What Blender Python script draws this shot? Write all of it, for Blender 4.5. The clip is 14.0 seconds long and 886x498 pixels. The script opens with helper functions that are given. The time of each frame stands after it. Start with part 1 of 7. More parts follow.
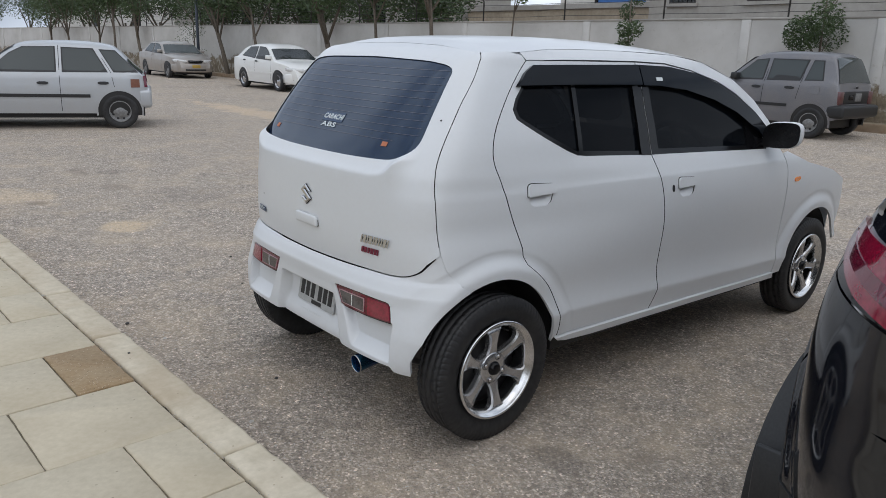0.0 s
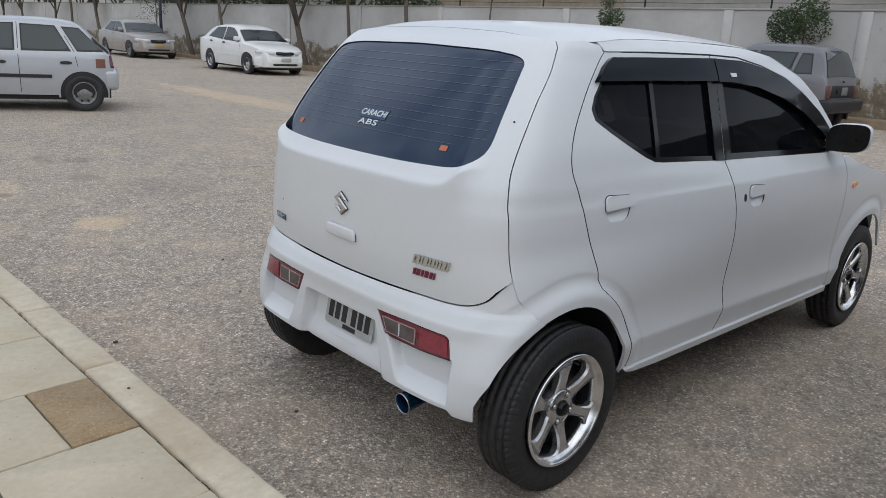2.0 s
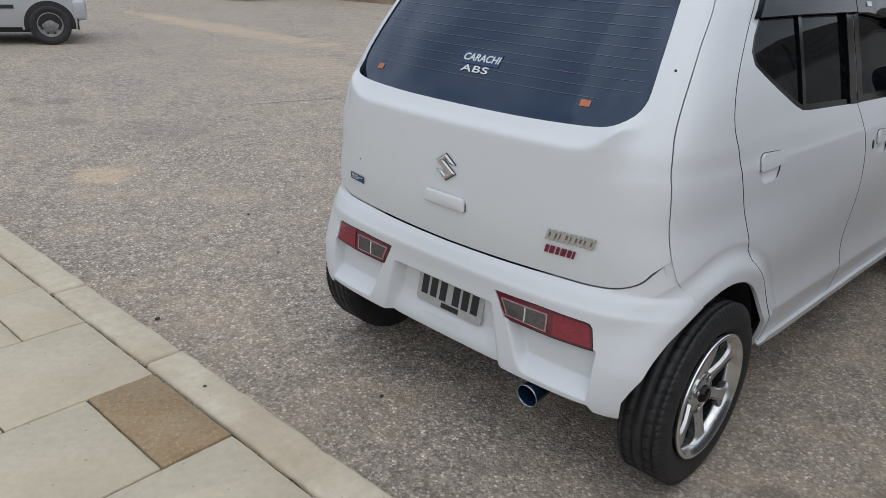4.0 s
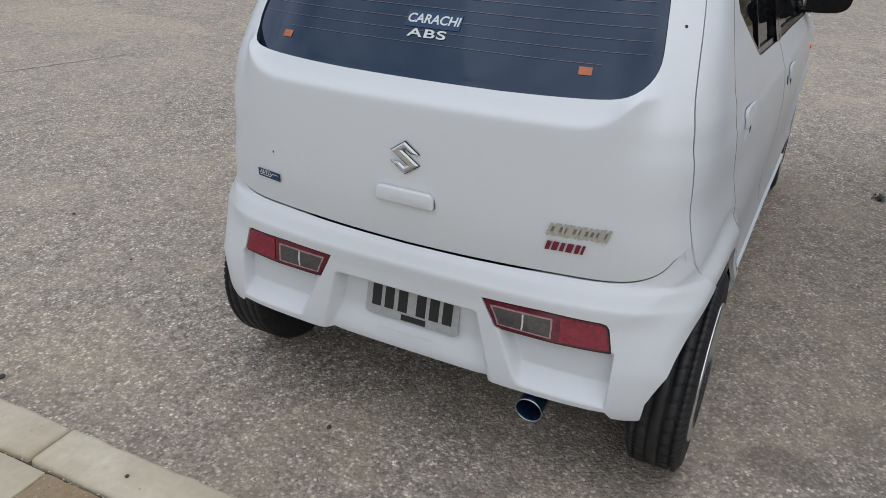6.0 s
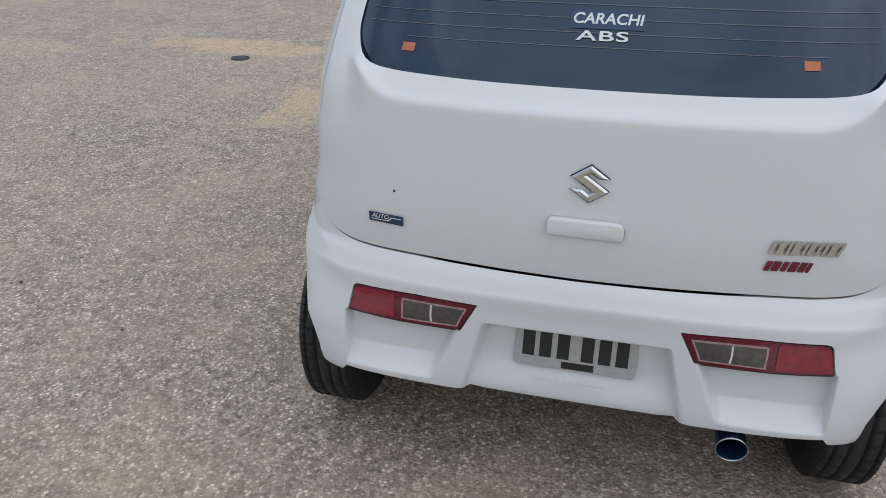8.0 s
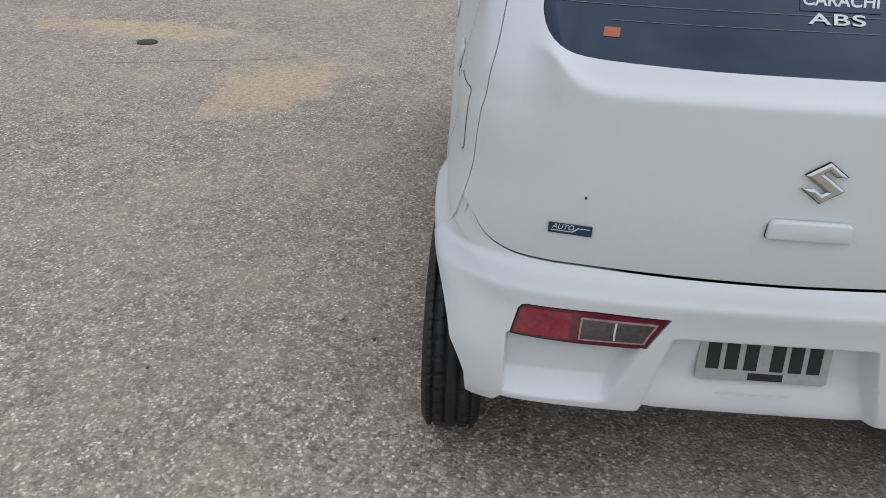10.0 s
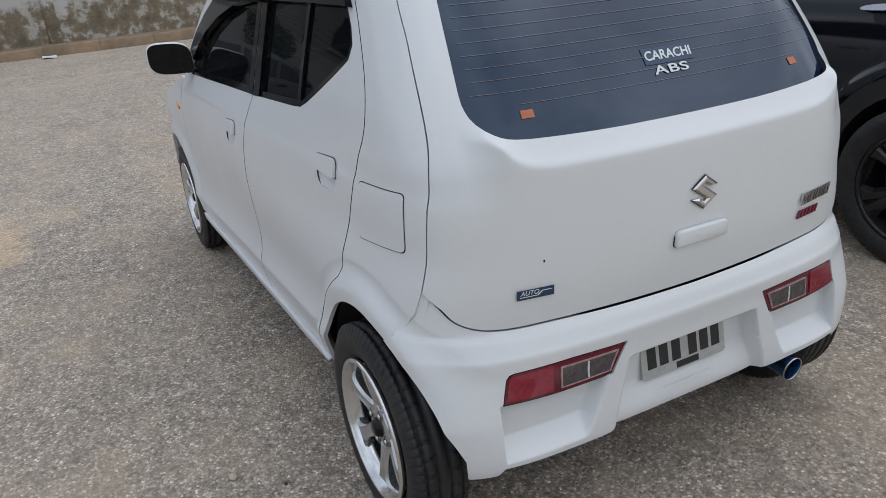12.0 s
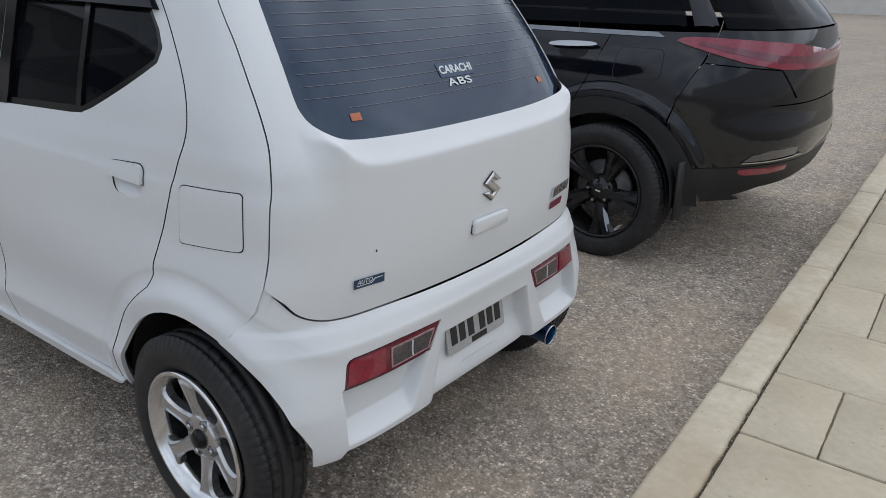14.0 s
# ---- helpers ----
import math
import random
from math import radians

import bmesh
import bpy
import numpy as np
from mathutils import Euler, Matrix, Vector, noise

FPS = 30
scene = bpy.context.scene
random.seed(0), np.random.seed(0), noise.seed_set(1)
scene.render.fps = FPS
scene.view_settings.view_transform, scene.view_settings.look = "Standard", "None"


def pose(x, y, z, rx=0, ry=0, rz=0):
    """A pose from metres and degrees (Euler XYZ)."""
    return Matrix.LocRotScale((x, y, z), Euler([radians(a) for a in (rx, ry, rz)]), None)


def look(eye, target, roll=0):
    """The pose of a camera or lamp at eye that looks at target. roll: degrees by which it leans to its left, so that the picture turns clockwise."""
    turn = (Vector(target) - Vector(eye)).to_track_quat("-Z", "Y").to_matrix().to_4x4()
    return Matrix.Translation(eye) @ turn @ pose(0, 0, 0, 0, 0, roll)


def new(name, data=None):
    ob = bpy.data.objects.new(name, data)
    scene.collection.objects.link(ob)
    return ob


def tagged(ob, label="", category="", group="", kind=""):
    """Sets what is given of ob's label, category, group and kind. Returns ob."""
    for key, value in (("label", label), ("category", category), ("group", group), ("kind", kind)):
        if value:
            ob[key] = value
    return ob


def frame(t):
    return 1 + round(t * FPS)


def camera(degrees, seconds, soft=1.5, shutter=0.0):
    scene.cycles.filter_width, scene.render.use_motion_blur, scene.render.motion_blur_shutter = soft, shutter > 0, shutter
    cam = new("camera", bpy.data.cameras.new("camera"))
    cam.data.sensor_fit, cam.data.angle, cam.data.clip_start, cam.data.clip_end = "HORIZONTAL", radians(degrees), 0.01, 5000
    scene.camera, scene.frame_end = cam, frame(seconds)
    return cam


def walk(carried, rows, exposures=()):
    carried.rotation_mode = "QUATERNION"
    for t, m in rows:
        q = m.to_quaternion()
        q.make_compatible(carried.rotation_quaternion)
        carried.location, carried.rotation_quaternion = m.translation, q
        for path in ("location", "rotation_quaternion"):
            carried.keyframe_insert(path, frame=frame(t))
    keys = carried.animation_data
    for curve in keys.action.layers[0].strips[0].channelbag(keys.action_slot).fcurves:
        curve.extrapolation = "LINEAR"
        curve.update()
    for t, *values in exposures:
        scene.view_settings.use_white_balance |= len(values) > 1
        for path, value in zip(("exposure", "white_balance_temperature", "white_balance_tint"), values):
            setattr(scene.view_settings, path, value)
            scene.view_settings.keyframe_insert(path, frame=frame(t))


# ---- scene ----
import collections

cam = camera(62.1, 14.0, soft=0.7)
PATH = [
    (0, (-1.787, -2.47, 1.409), (-0.528, -1.006, 0.887), 2.0),
    (0.5, (-1.84, -2.331, 1.417), (-0.567, -0.884, 0.884), 2.3),
    (1, (-1.851, -2.237, 1.418), (-0.544, -0.822, 0.879), 2.8),
    (1.5, (-1.815, -2.076, 1.396), (-0.479, -0.692, 0.85), 3.1),
    (2, (-1.76, -1.952, 1.402), (-0.432, -0.563, 0.847), 3.2),
    (2.5, (-1.763, -1.852, 1.415), (-0.452, -0.449, 0.855), 3.2),
    (3, (-1.802, -1.723, 1.407), (-0.497, -0.346, 0.774), 3.7),
    (3.2, (-1.833, -1.65, 1.409), (-0.533, -0.279, 0.753), 3.6),
    (5.3, (-1.808, -1.036, 1.4), (-0.33, -0.006, 0.531), 1.4),
    (5.5, (-1.796, -0.978, 1.396), (-0.276, -0.002, 0.537), 2.2),
    (6, (-1.774, -0.801, 1.414), (-0.164, -0.005, 0.536), 2.1),
    (6.5, (-1.797, -0.603, 1.427), (-0.113, 0.023, 0.548), -0.1),
    (7, (-1.804, -0.436, 1.419), (-0.122, 0.181, 0.53), -0.3),
    (7.2, (-1.785, -0.358, 1.408), (-0.1, 0.249, 0.516), -0.4),
    (9.3, (-1.715, 0.382, 1.363), (0.064, 0.476, 0.453), 2.6),
    (9.5, (-1.701, 0.444, 1.36), (0.072, 0.522, 0.438), 2.7),
    (10, (-1.626, 0.62, 1.328), (0.148, 0.695, 0.407), 2.5),
    (10.5, (-1.584, 0.82, 1.337), (0.19, 0.867, 0.413), 2.8),
    (11, (-1.571, 1.004, 1.337), (0.204, 0.754, 0.45), 3.5),
    (11.5, (-1.568, 1.12, 1.382), (0.145, 0.524, 0.541), -0.8),
    (12, (-1.502, 1.204, 1.397), (0.165, 0.394, 0.645), -4.7),
    (12.5, (-1.419, 1.286, 1.404), (0.177, 0.316, 0.689), -2.2),
    (13, (-1.399, 1.364, 1.403), (0.033, 0.157, 0.701), -0.5),
    (13.5, (-1.412, 1.48, 1.402), (-0.104, 0.142, 0.694), -1.7),
    (14, (-1.417, 1.542, 1.389), (-0.266, 0.071, 0.674), 0.9),
]
walk(cam, [(t, look(eye, target, roll)) for t, eye, target, roll in PATH])

# ---- world, sun, exposure ----
world = bpy.data.worlds.new("overcast_sky")
scene.world = world
world.use_nodes = True
nt = world.node_tree
nt.nodes.clear()
out = nt.nodes.new("ShaderNodeOutputWorld")
bg = nt.nodes.new("ShaderNodeBackground")
sky = nt.nodes.new("ShaderNodeTexSky")
sky.sky_type = "NISHITA"
sky.sun_disc = False
sky.sun_elevation = radians(58)
sky.sun_rotation = radians(200)
sky.dust_density = 4.0
tc = nt.nodes.new("ShaderNodeTexCoord")
cl = nt.nodes.new("ShaderNodeTexNoise")
cl.inputs["Scale"].default_value = 2.4
cl.inputs["Distortion"].default_value = 0.5
cl.inputs["Detail"].default_value = 5.0
cl.inputs["Roughness"].default_value = 0.55
ramp = nt.nodes.new("ShaderNodeValToRGB")
ramp.color_ramp.elements[0].position, ramp.color_ramp.elements[0].color = 0.36, (4.25, 5.0, 6.25, 1)
ramp.color_ramp.elements[1].position, ramp.color_ramp.elements[1].color = 0.66, (12.0, 13.0, 14.5, 1)
mixn = nt.nodes.new("ShaderNodeMix")
mixn.data_type = "RGBA"
mixn.inputs["Factor"].default_value = 0.88
nt.links.new(tc.outputs["Generated"], cl.inputs["Vector"])
nt.links.new(cl.outputs["Fac"], ramp.inputs["Fac"])
nt.links.new(sky.outputs["Color"], mixn.inputs["A"])
nt.links.new(ramp.outputs["Color"], mixn.inputs["B"])
nt.links.new(mixn.outputs["Result"], bg.inputs["Color"])
bg.inputs["Strength"].default_value = 0.1
nt.links.new(bg.outputs["Background"], out.inputs["Surface"])
sun = new("sun", bpy.data.lights.new("sun", "SUN"))
sun.data.energy, sun.data.angle, sun.data.color = 0.6, radians(100), (1.0, 0.97, 0.92)
sun.matrix_world = look((0, 0, 30), (11.5, 15, 0))
scene.view_settings.exposure = -0.05


# ---- materials ----
def nodes_of(name, color, rough=0.5, metal=0.0, **more):
    m = bpy.data.materials.new(name)
    m.use_nodes = True
    b = m.node_tree.nodes["Principled BSDF"]
    b.inputs["Base Color"].default_value = (*color, 1)
    b.inputs["Roughness"].default_value = rough
    b.inputs["Metallic"].default_value = metal
    for k, v in more.items():
        b.inputs[k.replace("_", " ")].default_value = v
    return m, m.node_tree, b


def noise_node(t, scale, detail=4.0, rough=0.55, coords="Object"):
    c = t.nodes.new("ShaderNodeTexCoord")
    n = t.nodes.new("ShaderNodeTexNoise")
    n.inputs["Scale"].default_value = scale
    n.inputs["Detail"].default_value = detail
    n.inputs["Roughness"].default_value = rough
    t.links.new(c.outputs[coords], n.inputs["Vector"])
    return n


def ramp_node(t, fac, stops):
    r = t.nodes.new("ShaderNodeValToRGB")
    e = r.color_ramp.elements
    while len(e) < len(stops):
        e.new(0.5)
    for el, (p, c) in zip(e, stops):
        el.position, el.color = p, (*c, 1)
    t.links.new(fac, r.inputs["Fac"])
    return r.outputs["Color"]


def mix_node(t, fac, a, b, mode="MIX"):
    n = t.nodes.new("ShaderNodeMix")
    n.data_type, n.blend_type = "RGBA", mode
    for key, v in (("Factor", fac), ("A", a), ("B", b)):
        if isinstance(v, (int, float)):
            n.inputs[key].default_value = v
        elif isinstance(v, tuple):
            n.inputs[key].default_value = (*v, 1)
        else:
            t.links.new(v, n.inputs[key])
    return n.outputs["Result"]


def bump_node(t, height, strength, dist):
    n = t.nodes.new("ShaderNodeBump")
    n.inputs["Strength"].default_value = strength
    n.inputs["Distance"].default_value = dist
    t.links.new(height, n.inputs["Height"])
    return n.outputs["Normal"]


def grey(v):
    return (v, v, v)


def paint(name, color, rough=0.32, coat=0.5, dirt=0.06, metal=0.0, dirt_color=(0.42, 0.36, 0.28)):
    """Car paint with a clear coat, a little dust and a faint ripple."""
    m, t, b = nodes_of(name, color, rough, metal)
    b.inputs["Coat Weight"].default_value = coat
    b.inputs["Coat Roughness"].default_value = 0.08
    n1 = noise_node(t, 3.0, 5.0)
    n2 = noise_node(t, 60.0, 3.0)
    f = t.nodes.new("ShaderNodeMath")
    f.operation = "MULTIPLY"
    t.links.new(n1.outputs["Fac"], f.inputs[0])
    t.links.new(n2.outputs["Fac"], f.inputs[1])
    fac = ramp_node(t, f.outputs[0], [(0.15, grey(0)), (0.5, grey(dirt * 2))])
    t.links.new(mix_node(t, fac, color, dirt_color), b.inputs["Base Color"])
    t.links.new(ramp_node(t, n1.outputs["Fac"], [(0.3, grey(rough * 0.8)), (0.7, grey(rough * 1.25))]), b.inputs["Roughness"])
    return m


def speckled(name, low, high, scale, rough, bump=0.0, dist=0.001, metal=0.0, blotch=None):
    """A plain material with a grain and, if given, large blotches."""
    m, t, b = nodes_of(name, low, rough, metal)
    n = noise_node(t, scale, 6.0, 0.6)
    col = ramp_node(t, n.outputs["Fac"], [(0.3, low), (0.7, high)])
    if blotch:
        n2 = noise_node(t, blotch[0], 4.0)
        col = mix_node(t, ramp_node(t, n2.outputs["Fac"], [(0.42, grey(0)), (0.68, grey(blotch[2]))]), col, blotch[1])
    t.links.new(col, b.inputs["Base Color"])
    if bump:
        t.links.new(bump_node(t, n.outputs["Fac"], bump, dist), b.inputs["Normal"])
    return m


def asphalt_material():
    m, t, b = nodes_of("asphalt", (0.16, 0.15, 0.14), 0.9)
    c = t.nodes.new("ShaderNodeTexCoord")
    v = t.nodes.new("ShaderNodeTexVoronoi")
    v.inputs["Scale"].default_value = 100.0
    t.links.new(c.outputs["Object"], v.inputs["Vector"])
    v2 = t.nodes.new("ShaderNodeTexVoronoi")
    v2.inputs["Scale"].default_value = 250.0
    t.links.new(c.outputs["Object"], v2.inputs["Vector"])
    sep = t.nodes.new("ShaderNodeSeparateColor")
    t.links.new(v.outputs["Color"], sep.inputs["Color"])
    stone = ramp_node(t, sep.outputs["Red"], [(0.0, (0.13, 0.123, 0.113)), (0.28, (0.225, 0.21, 0.191)), (0.62, (0.34, 0.318, 0.289)), (0.88, (0.46, 0.433, 0.396)), (1.0, (0.66, 0.627, 0.58))])
    gap = ramp_node(t, v.outputs["Distance"], [(0.42, grey(0)), (0.74, grey(1))])
    col = mix_node(t, gap, stone, (0.235, 0.210, 0.178))
    fine = ramp_node(t, v2.outputs["Color"], [(0.15, grey(0.42)), (0.85, grey(1.60))])
    col = mix_node(t, 0.45, col, fine, "MULTIPLY")
    # sparse larger chippings, pale and dark
    v3 = t.nodes.new("ShaderNodeTexVoronoi")
    v3.inputs["Scale"].default_value = 44.0
    t.links.new(c.outputs["Object"], v3.inputs["Vector"])
    sep3 = t.nodes.new("ShaderNodeSeparateColor")
    t.links.new(v3.outputs["Color"], sep3.inputs["Color"])
    core = ramp_node(t, v3.outputs["Distance"], [(0.30, grey(1)), (0.50, grey(0))])
    pale = ramp_node(t, sep3.outputs["Green"], [(0.82, grey(0)), (0.88, grey(0.38))])
    col = mix_node(t, mix_node(t, 1.0, core, pale, "MULTIPLY"), col, (0.60, 0.545, 0.47))
    deep = ramp_node(t, sep3.outputs["Blue"], [(0.70, grey(0)), (0.80, grey(0.5))])
    col = mix_node(t, mix_node(t, 1.0, core, deep, "MULTIPLY"), col, (0.085, 0.078, 0.07))
    clump = noise_node(t, 26.0, 5.0, 0.7)
    col = mix_node(t, 0.7, col, ramp_node(t, clump.outputs["Fac"], [(0.34, grey(0.66)), (0.66, grey(1.52))]), "MULTIPLY")
    knots = noise_node(t, 11.0, 4.0, 0.6)
    col = mix_node(t, 0.5, col, ramp_node(t, knots.outputs["Fac"], [(0.36, grey(0.70)), (0.64, grey(1.34))]), "MULTIPLY")
    big = noise_node(t, 0.55, 6.0, 0.6)
    col = mix_node(t, ramp_node(t, big.outputs["Fac"], [(0.36, grey(0)), (0.66, grey(0.34))]), col, (0.42, 0.37, 0.305))
    mid = noise_node(t, 2.3, 6.0, 0.65)
    col = mix_node(t, ramp_node(t, mid.outputs["Fac"], [(0.48, grey(0)), (0.70, grey(0.34))]), col, (0.52, 0.435, 0.315))
    dark = noise_node(t, 1.7, 5.0, 0.6)
    col = mix_node(t, ramp_node(t, dark.outputs["Fac"], [(0.58, grey(0)), (0.78, grey(0.20))]), col, (0.12, 0.11, 0.10))
    sep2 = t.nodes.new("ShaderNodeSeparateXYZ")
    t.links.new(c.outputs["Object"], sep2.inputs["Vector"])
    wob = noise_node(t, 2.6, 7.0, 0.68)

    def maths(op, a, b=None, c3=None):
        n = t.nodes.new("ShaderNodeMath")
        n.operation = op
        for k, val in enumerate((a, b, c3)):
            if val is None:
                continue
            if isinstance(val, (int, float)):
                n.inputs[k].default_value = val
            else:
                t.links.new(val, n.inputs[k])
        return n.outputs[0]

    patchy = maths("ADD", maths("MULTIPLY", clump.outputs["Fac"], 1.5), maths("MULTIPLY", maths("SUBTRACT", sep.outputs["Green"], 0.8), 0.5))
    # drifts of sand, old oil and darker ground, each with its own ragged outline
    for cx, cy, rx, ry, tint, amount in (
        (3.16, 1.98, 0.72, 0.40, (0.57, 0.445, 0.295), 0.85),
        (4.55, 3.55, 0.32, 1.00, (0.60, 0.465, 0.305), 0.8),
        (5.40, 11.6, 0.45, 3.80, (0.58, 0.47, 0.33), 0.75),
        (4.00, 6.60, 0.70, 1.60, (0.52, 0.44, 0.33), 0.5),
        (-0.04, 3.40, 0.17, 0.22, (0.56, 0.46, 0.32), 0.9),
        (-0.45, 4.95, 0.30, 0.45, (0.58, 0.48, 0.34), 0.7),
        (-0.48, 1.10, 0.26, 0.55, (0.46, 0.39, 0.29), 0.28),
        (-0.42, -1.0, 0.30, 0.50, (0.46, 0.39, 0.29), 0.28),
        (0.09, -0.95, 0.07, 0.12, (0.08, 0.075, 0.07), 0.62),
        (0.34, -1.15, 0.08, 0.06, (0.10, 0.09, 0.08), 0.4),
        (0.33, 6.10, 0.10, 0.30, (0.10, 0.092, 0.085), 0.55),
        (0.62, 5.94, 0.18, 0.14, (0.10, 0.092, 0.085), 0.5),
        (0.38, 5.05, 0.14, 0.20, (0.10, 0.092, 0.085), 0.55),
        (-0.41, 4.61, 0.10, 0.11, (0.08, 0.07, 0.06), 0.7),
        (0.85, 4.3, 0.4, 0.5, (0.12, 0.11, 0.10), 0.3),
        # darker ground at the right rear wheel
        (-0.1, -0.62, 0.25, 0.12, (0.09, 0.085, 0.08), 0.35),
    ):
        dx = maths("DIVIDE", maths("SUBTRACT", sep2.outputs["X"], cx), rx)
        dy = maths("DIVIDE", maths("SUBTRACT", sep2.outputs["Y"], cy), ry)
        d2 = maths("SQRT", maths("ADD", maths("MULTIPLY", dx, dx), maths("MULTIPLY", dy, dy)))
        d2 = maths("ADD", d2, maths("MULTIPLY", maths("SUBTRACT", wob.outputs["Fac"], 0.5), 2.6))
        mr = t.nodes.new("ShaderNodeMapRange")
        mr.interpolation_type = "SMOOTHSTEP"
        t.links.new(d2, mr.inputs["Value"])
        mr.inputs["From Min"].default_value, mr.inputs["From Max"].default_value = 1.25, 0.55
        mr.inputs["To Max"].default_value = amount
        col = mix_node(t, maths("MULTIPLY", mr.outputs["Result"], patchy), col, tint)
    col = mix_node(t, 1.0, col, (1.24, 1.15, 1.08), "MULTIPLY")
    t.links.new(col, b.inputs["Base Color"])
    h = mix_node(t, 0.35, v.outputs["Distance"], v2.outputs["Distance"])
    inv = t.nodes.new("ShaderNodeInvert")
    t.links.new(h, inv.inputs["Color"])
    t.links.new(bump_node(t, inv.outputs["Color"], 0.95, 0.007), b.inputs["Normal"])
    return m


def glass_material(name, tint, clear, rough=0.02, ior=1.55):
    """Tinted window film: mostly reflects and absorbs, lets a little through."""
    m, t, b = nodes_of(name, tint, rough)
    b.inputs["IOR"].default_value = ior
    tr = t.nodes.new("ShaderNodeBsdfTransparent")
    tr.inputs["Color"].default_value = (0.75, 0.8, 0.85, 1)
    mx = t.nodes.new("ShaderNodeMixShader")
    mx.inputs["Fac"].default_value = clear
    t.links.new(b.outputs["BSDF"], mx.inputs[1])
    t.links.new(tr.outputs["BSDF"], mx.inputs[2])
    t.links.new(mx.outputs["Shader"], t.nodes["Material Output"].inputs["Surface"])
    return m


def lens_material(name, color, rough=0.12):
    m, t, b = nodes_of(name, color, rough)
    b.inputs["Coat Weight"].default_value = 1.0
    b.inputs["Coat Roughness"].default_value = 0.03
    n = noise_node(t, 90.0, 2.0)
    t.links.new(mix_node(t, ramp_node(t, n.outputs["Fac"], [(0.35, grey(0)), (0.65, grey(0.5))]), color, tuple(min(1, v * 1.9) for v in color)), b.inputs["Base Color"])
    return m


ASPHALT = asphalt_material()
WHITE = paint("white_paint", (0.70, 0.715, 0.73), 0.38, 0.35, 0.03)
WHITE2 = paint("white_paint_far", (0.76, 0.76, 0.74), 0.35, 0.5, 0.08)
SILVER = paint("silver_paint", (0.45, 0.47, 0.495), 0.38, 0.5, 0.12, 0.35)
BEIGE = paint("beige_paint", (0.34, 0.31, 0.285), 0.38, 0.5, 0.12, 0.35)
GREYP = paint("grey_paint", (0.155, 0.156, 0.172), 0.42, 0.4, 0.12, 0.3)
BLACKP = paint("black_paint", (0.005, 0.006, 0.010), 0.07, 0.12, 0.014, 0.0, (0.10, 0.09, 0.08))
BLACK = speckled("black_plastic", (0.012, 0.012, 0.013), (0.022, 0.022, 0.023), 160, 0.5, 0.15)
GLOSSBLACK = speckled("gloss_black", (0.005, 0.005, 0.006), (0.009, 0.009, 0.010), 40, 0.14)
GLOSSBLACK.node_tree.nodes["Principled BSDF"].inputs["IOR"].default_value = 1.33
SMOKED = speckled("smoked_plastic", (0.003, 0.005, 0.008), (0.006, 0.008, 0.012), 6, 0.05)
SMOKED.node_tree.nodes["Principled BSDF"].inputs["IOR"].default_value = 1.25
SEAL = speckled("rubber_seal", (0.010, 0.010, 0.010), (0.020, 0.020, 0.020), 90, 0.65)
TYRE = speckled("tyre_rubber", (0.009, 0.009, 0.011), (0.022, 0.022, 0.023), 55, 0.62, 0.25, 0.001, 0.0, (7, (0.075, 0.070, 0.064), 0.22))
ALLOY = speckled("silver_alloy", (0.50, 0.50, 0.51), (0.62, 0.62, 0.63), 30, 0.24, 0.0, 0.001, 0.85, (9, (0.42, 0.40, 0.37), 0.3))
LIP = speckled("machined_lip", (0.66, 0.66, 0.66), (0.76, 0.76, 0.76), 30, 0.2, 0.0, 0.001, 0.95)
DARKALLOY = speckled("dark_alloy", (0.022, 0.022, 0.024), (0.040, 0.040, 0.042), 30, 0.12, 0.0, 0.001, 0.45)
STEEL = speckled("wheel_steel", (0.16, 0.16, 0.16), (0.30, 0.30, 0.30), 25, 0.5, 0.0, 0.001, 0.4)
CHROME, _, _ = nodes_of("chrome", (0.55, 0.55, 0.56), 0.16, 1.0)
DULLCHROME = speckled("dull_chrome", (0.20, 0.21, 0.225), (0.26, 0.27, 0.285), 30, 0.22, 0.0, 0.001, 1.0)
BRUSHED = speckled("plate_metal", (0.40, 0.41, 0.41), (0.50, 0.51, 0.51), 60, 0.45, 0.05, 0.001, 0.35)
REDBADGE = speckled("red_badge", (0.13, 0.006, 0.028), (0.19, 0.010, 0.04), 60, 0.3)
REDLENS = lens_material("red_lens", (0.19, 0.004, 0.024))
REDDARK = lens_material("dark_red_lens", (0.10, 0.004, 0.018))
DIMLENS = lens_material("dusty_red_lens", (0.075, 0.018, 0.020), 0.35)
LENSRIM = lens_material("lens_rim", (0.32, 0.20, 0.21))
RIBLENS = lens_material("lens_rib", (0.38, 0.38, 0.38))
CLEARLENS = lens_material("clear_lens", (0.060, 0.052, 0.056), 0.15)
AMBER = lens_material("amber_lens", (0.85, 0.20, 0.02))
HEADLENS = lens_material("head_lens", (0.55, 0.55, 0.55), 0.1)
BLUE = speckled("burnt_blue_steel", (0.03, 0.20, 0.30), (0.10, 0.09, 0.30), 18, 0.22, 0.0, 0.001, 0.9)
TINT = glass_material("tinted_glass", (0.003, 0.004, 0.006), 0.03, 0.02, 1.14)
REARTINT = glass_material("tinted_rear_glass", (0.007, 0.017, 0.045), 0.012, 0.05, 1.64)
REARTINT.node_tree.nodes["Principled BSDF"].inputs["Specular Tint"].default_value = (0.74, 0.88, 1.0, 1)
CARGLASS = glass_material("car_glass", (0.02, 0.025, 0.025), 0.35)
STICKER = speckled("white_sticker", (0.62, 0.66, 0.66), (0.70, 0.74, 0.74), 50, 0.5)
ORANGE = speckled("orange_sticker", (0.42, 0.13, 0.06), (0.5, 0.17, 0.08), 50, 0.6)
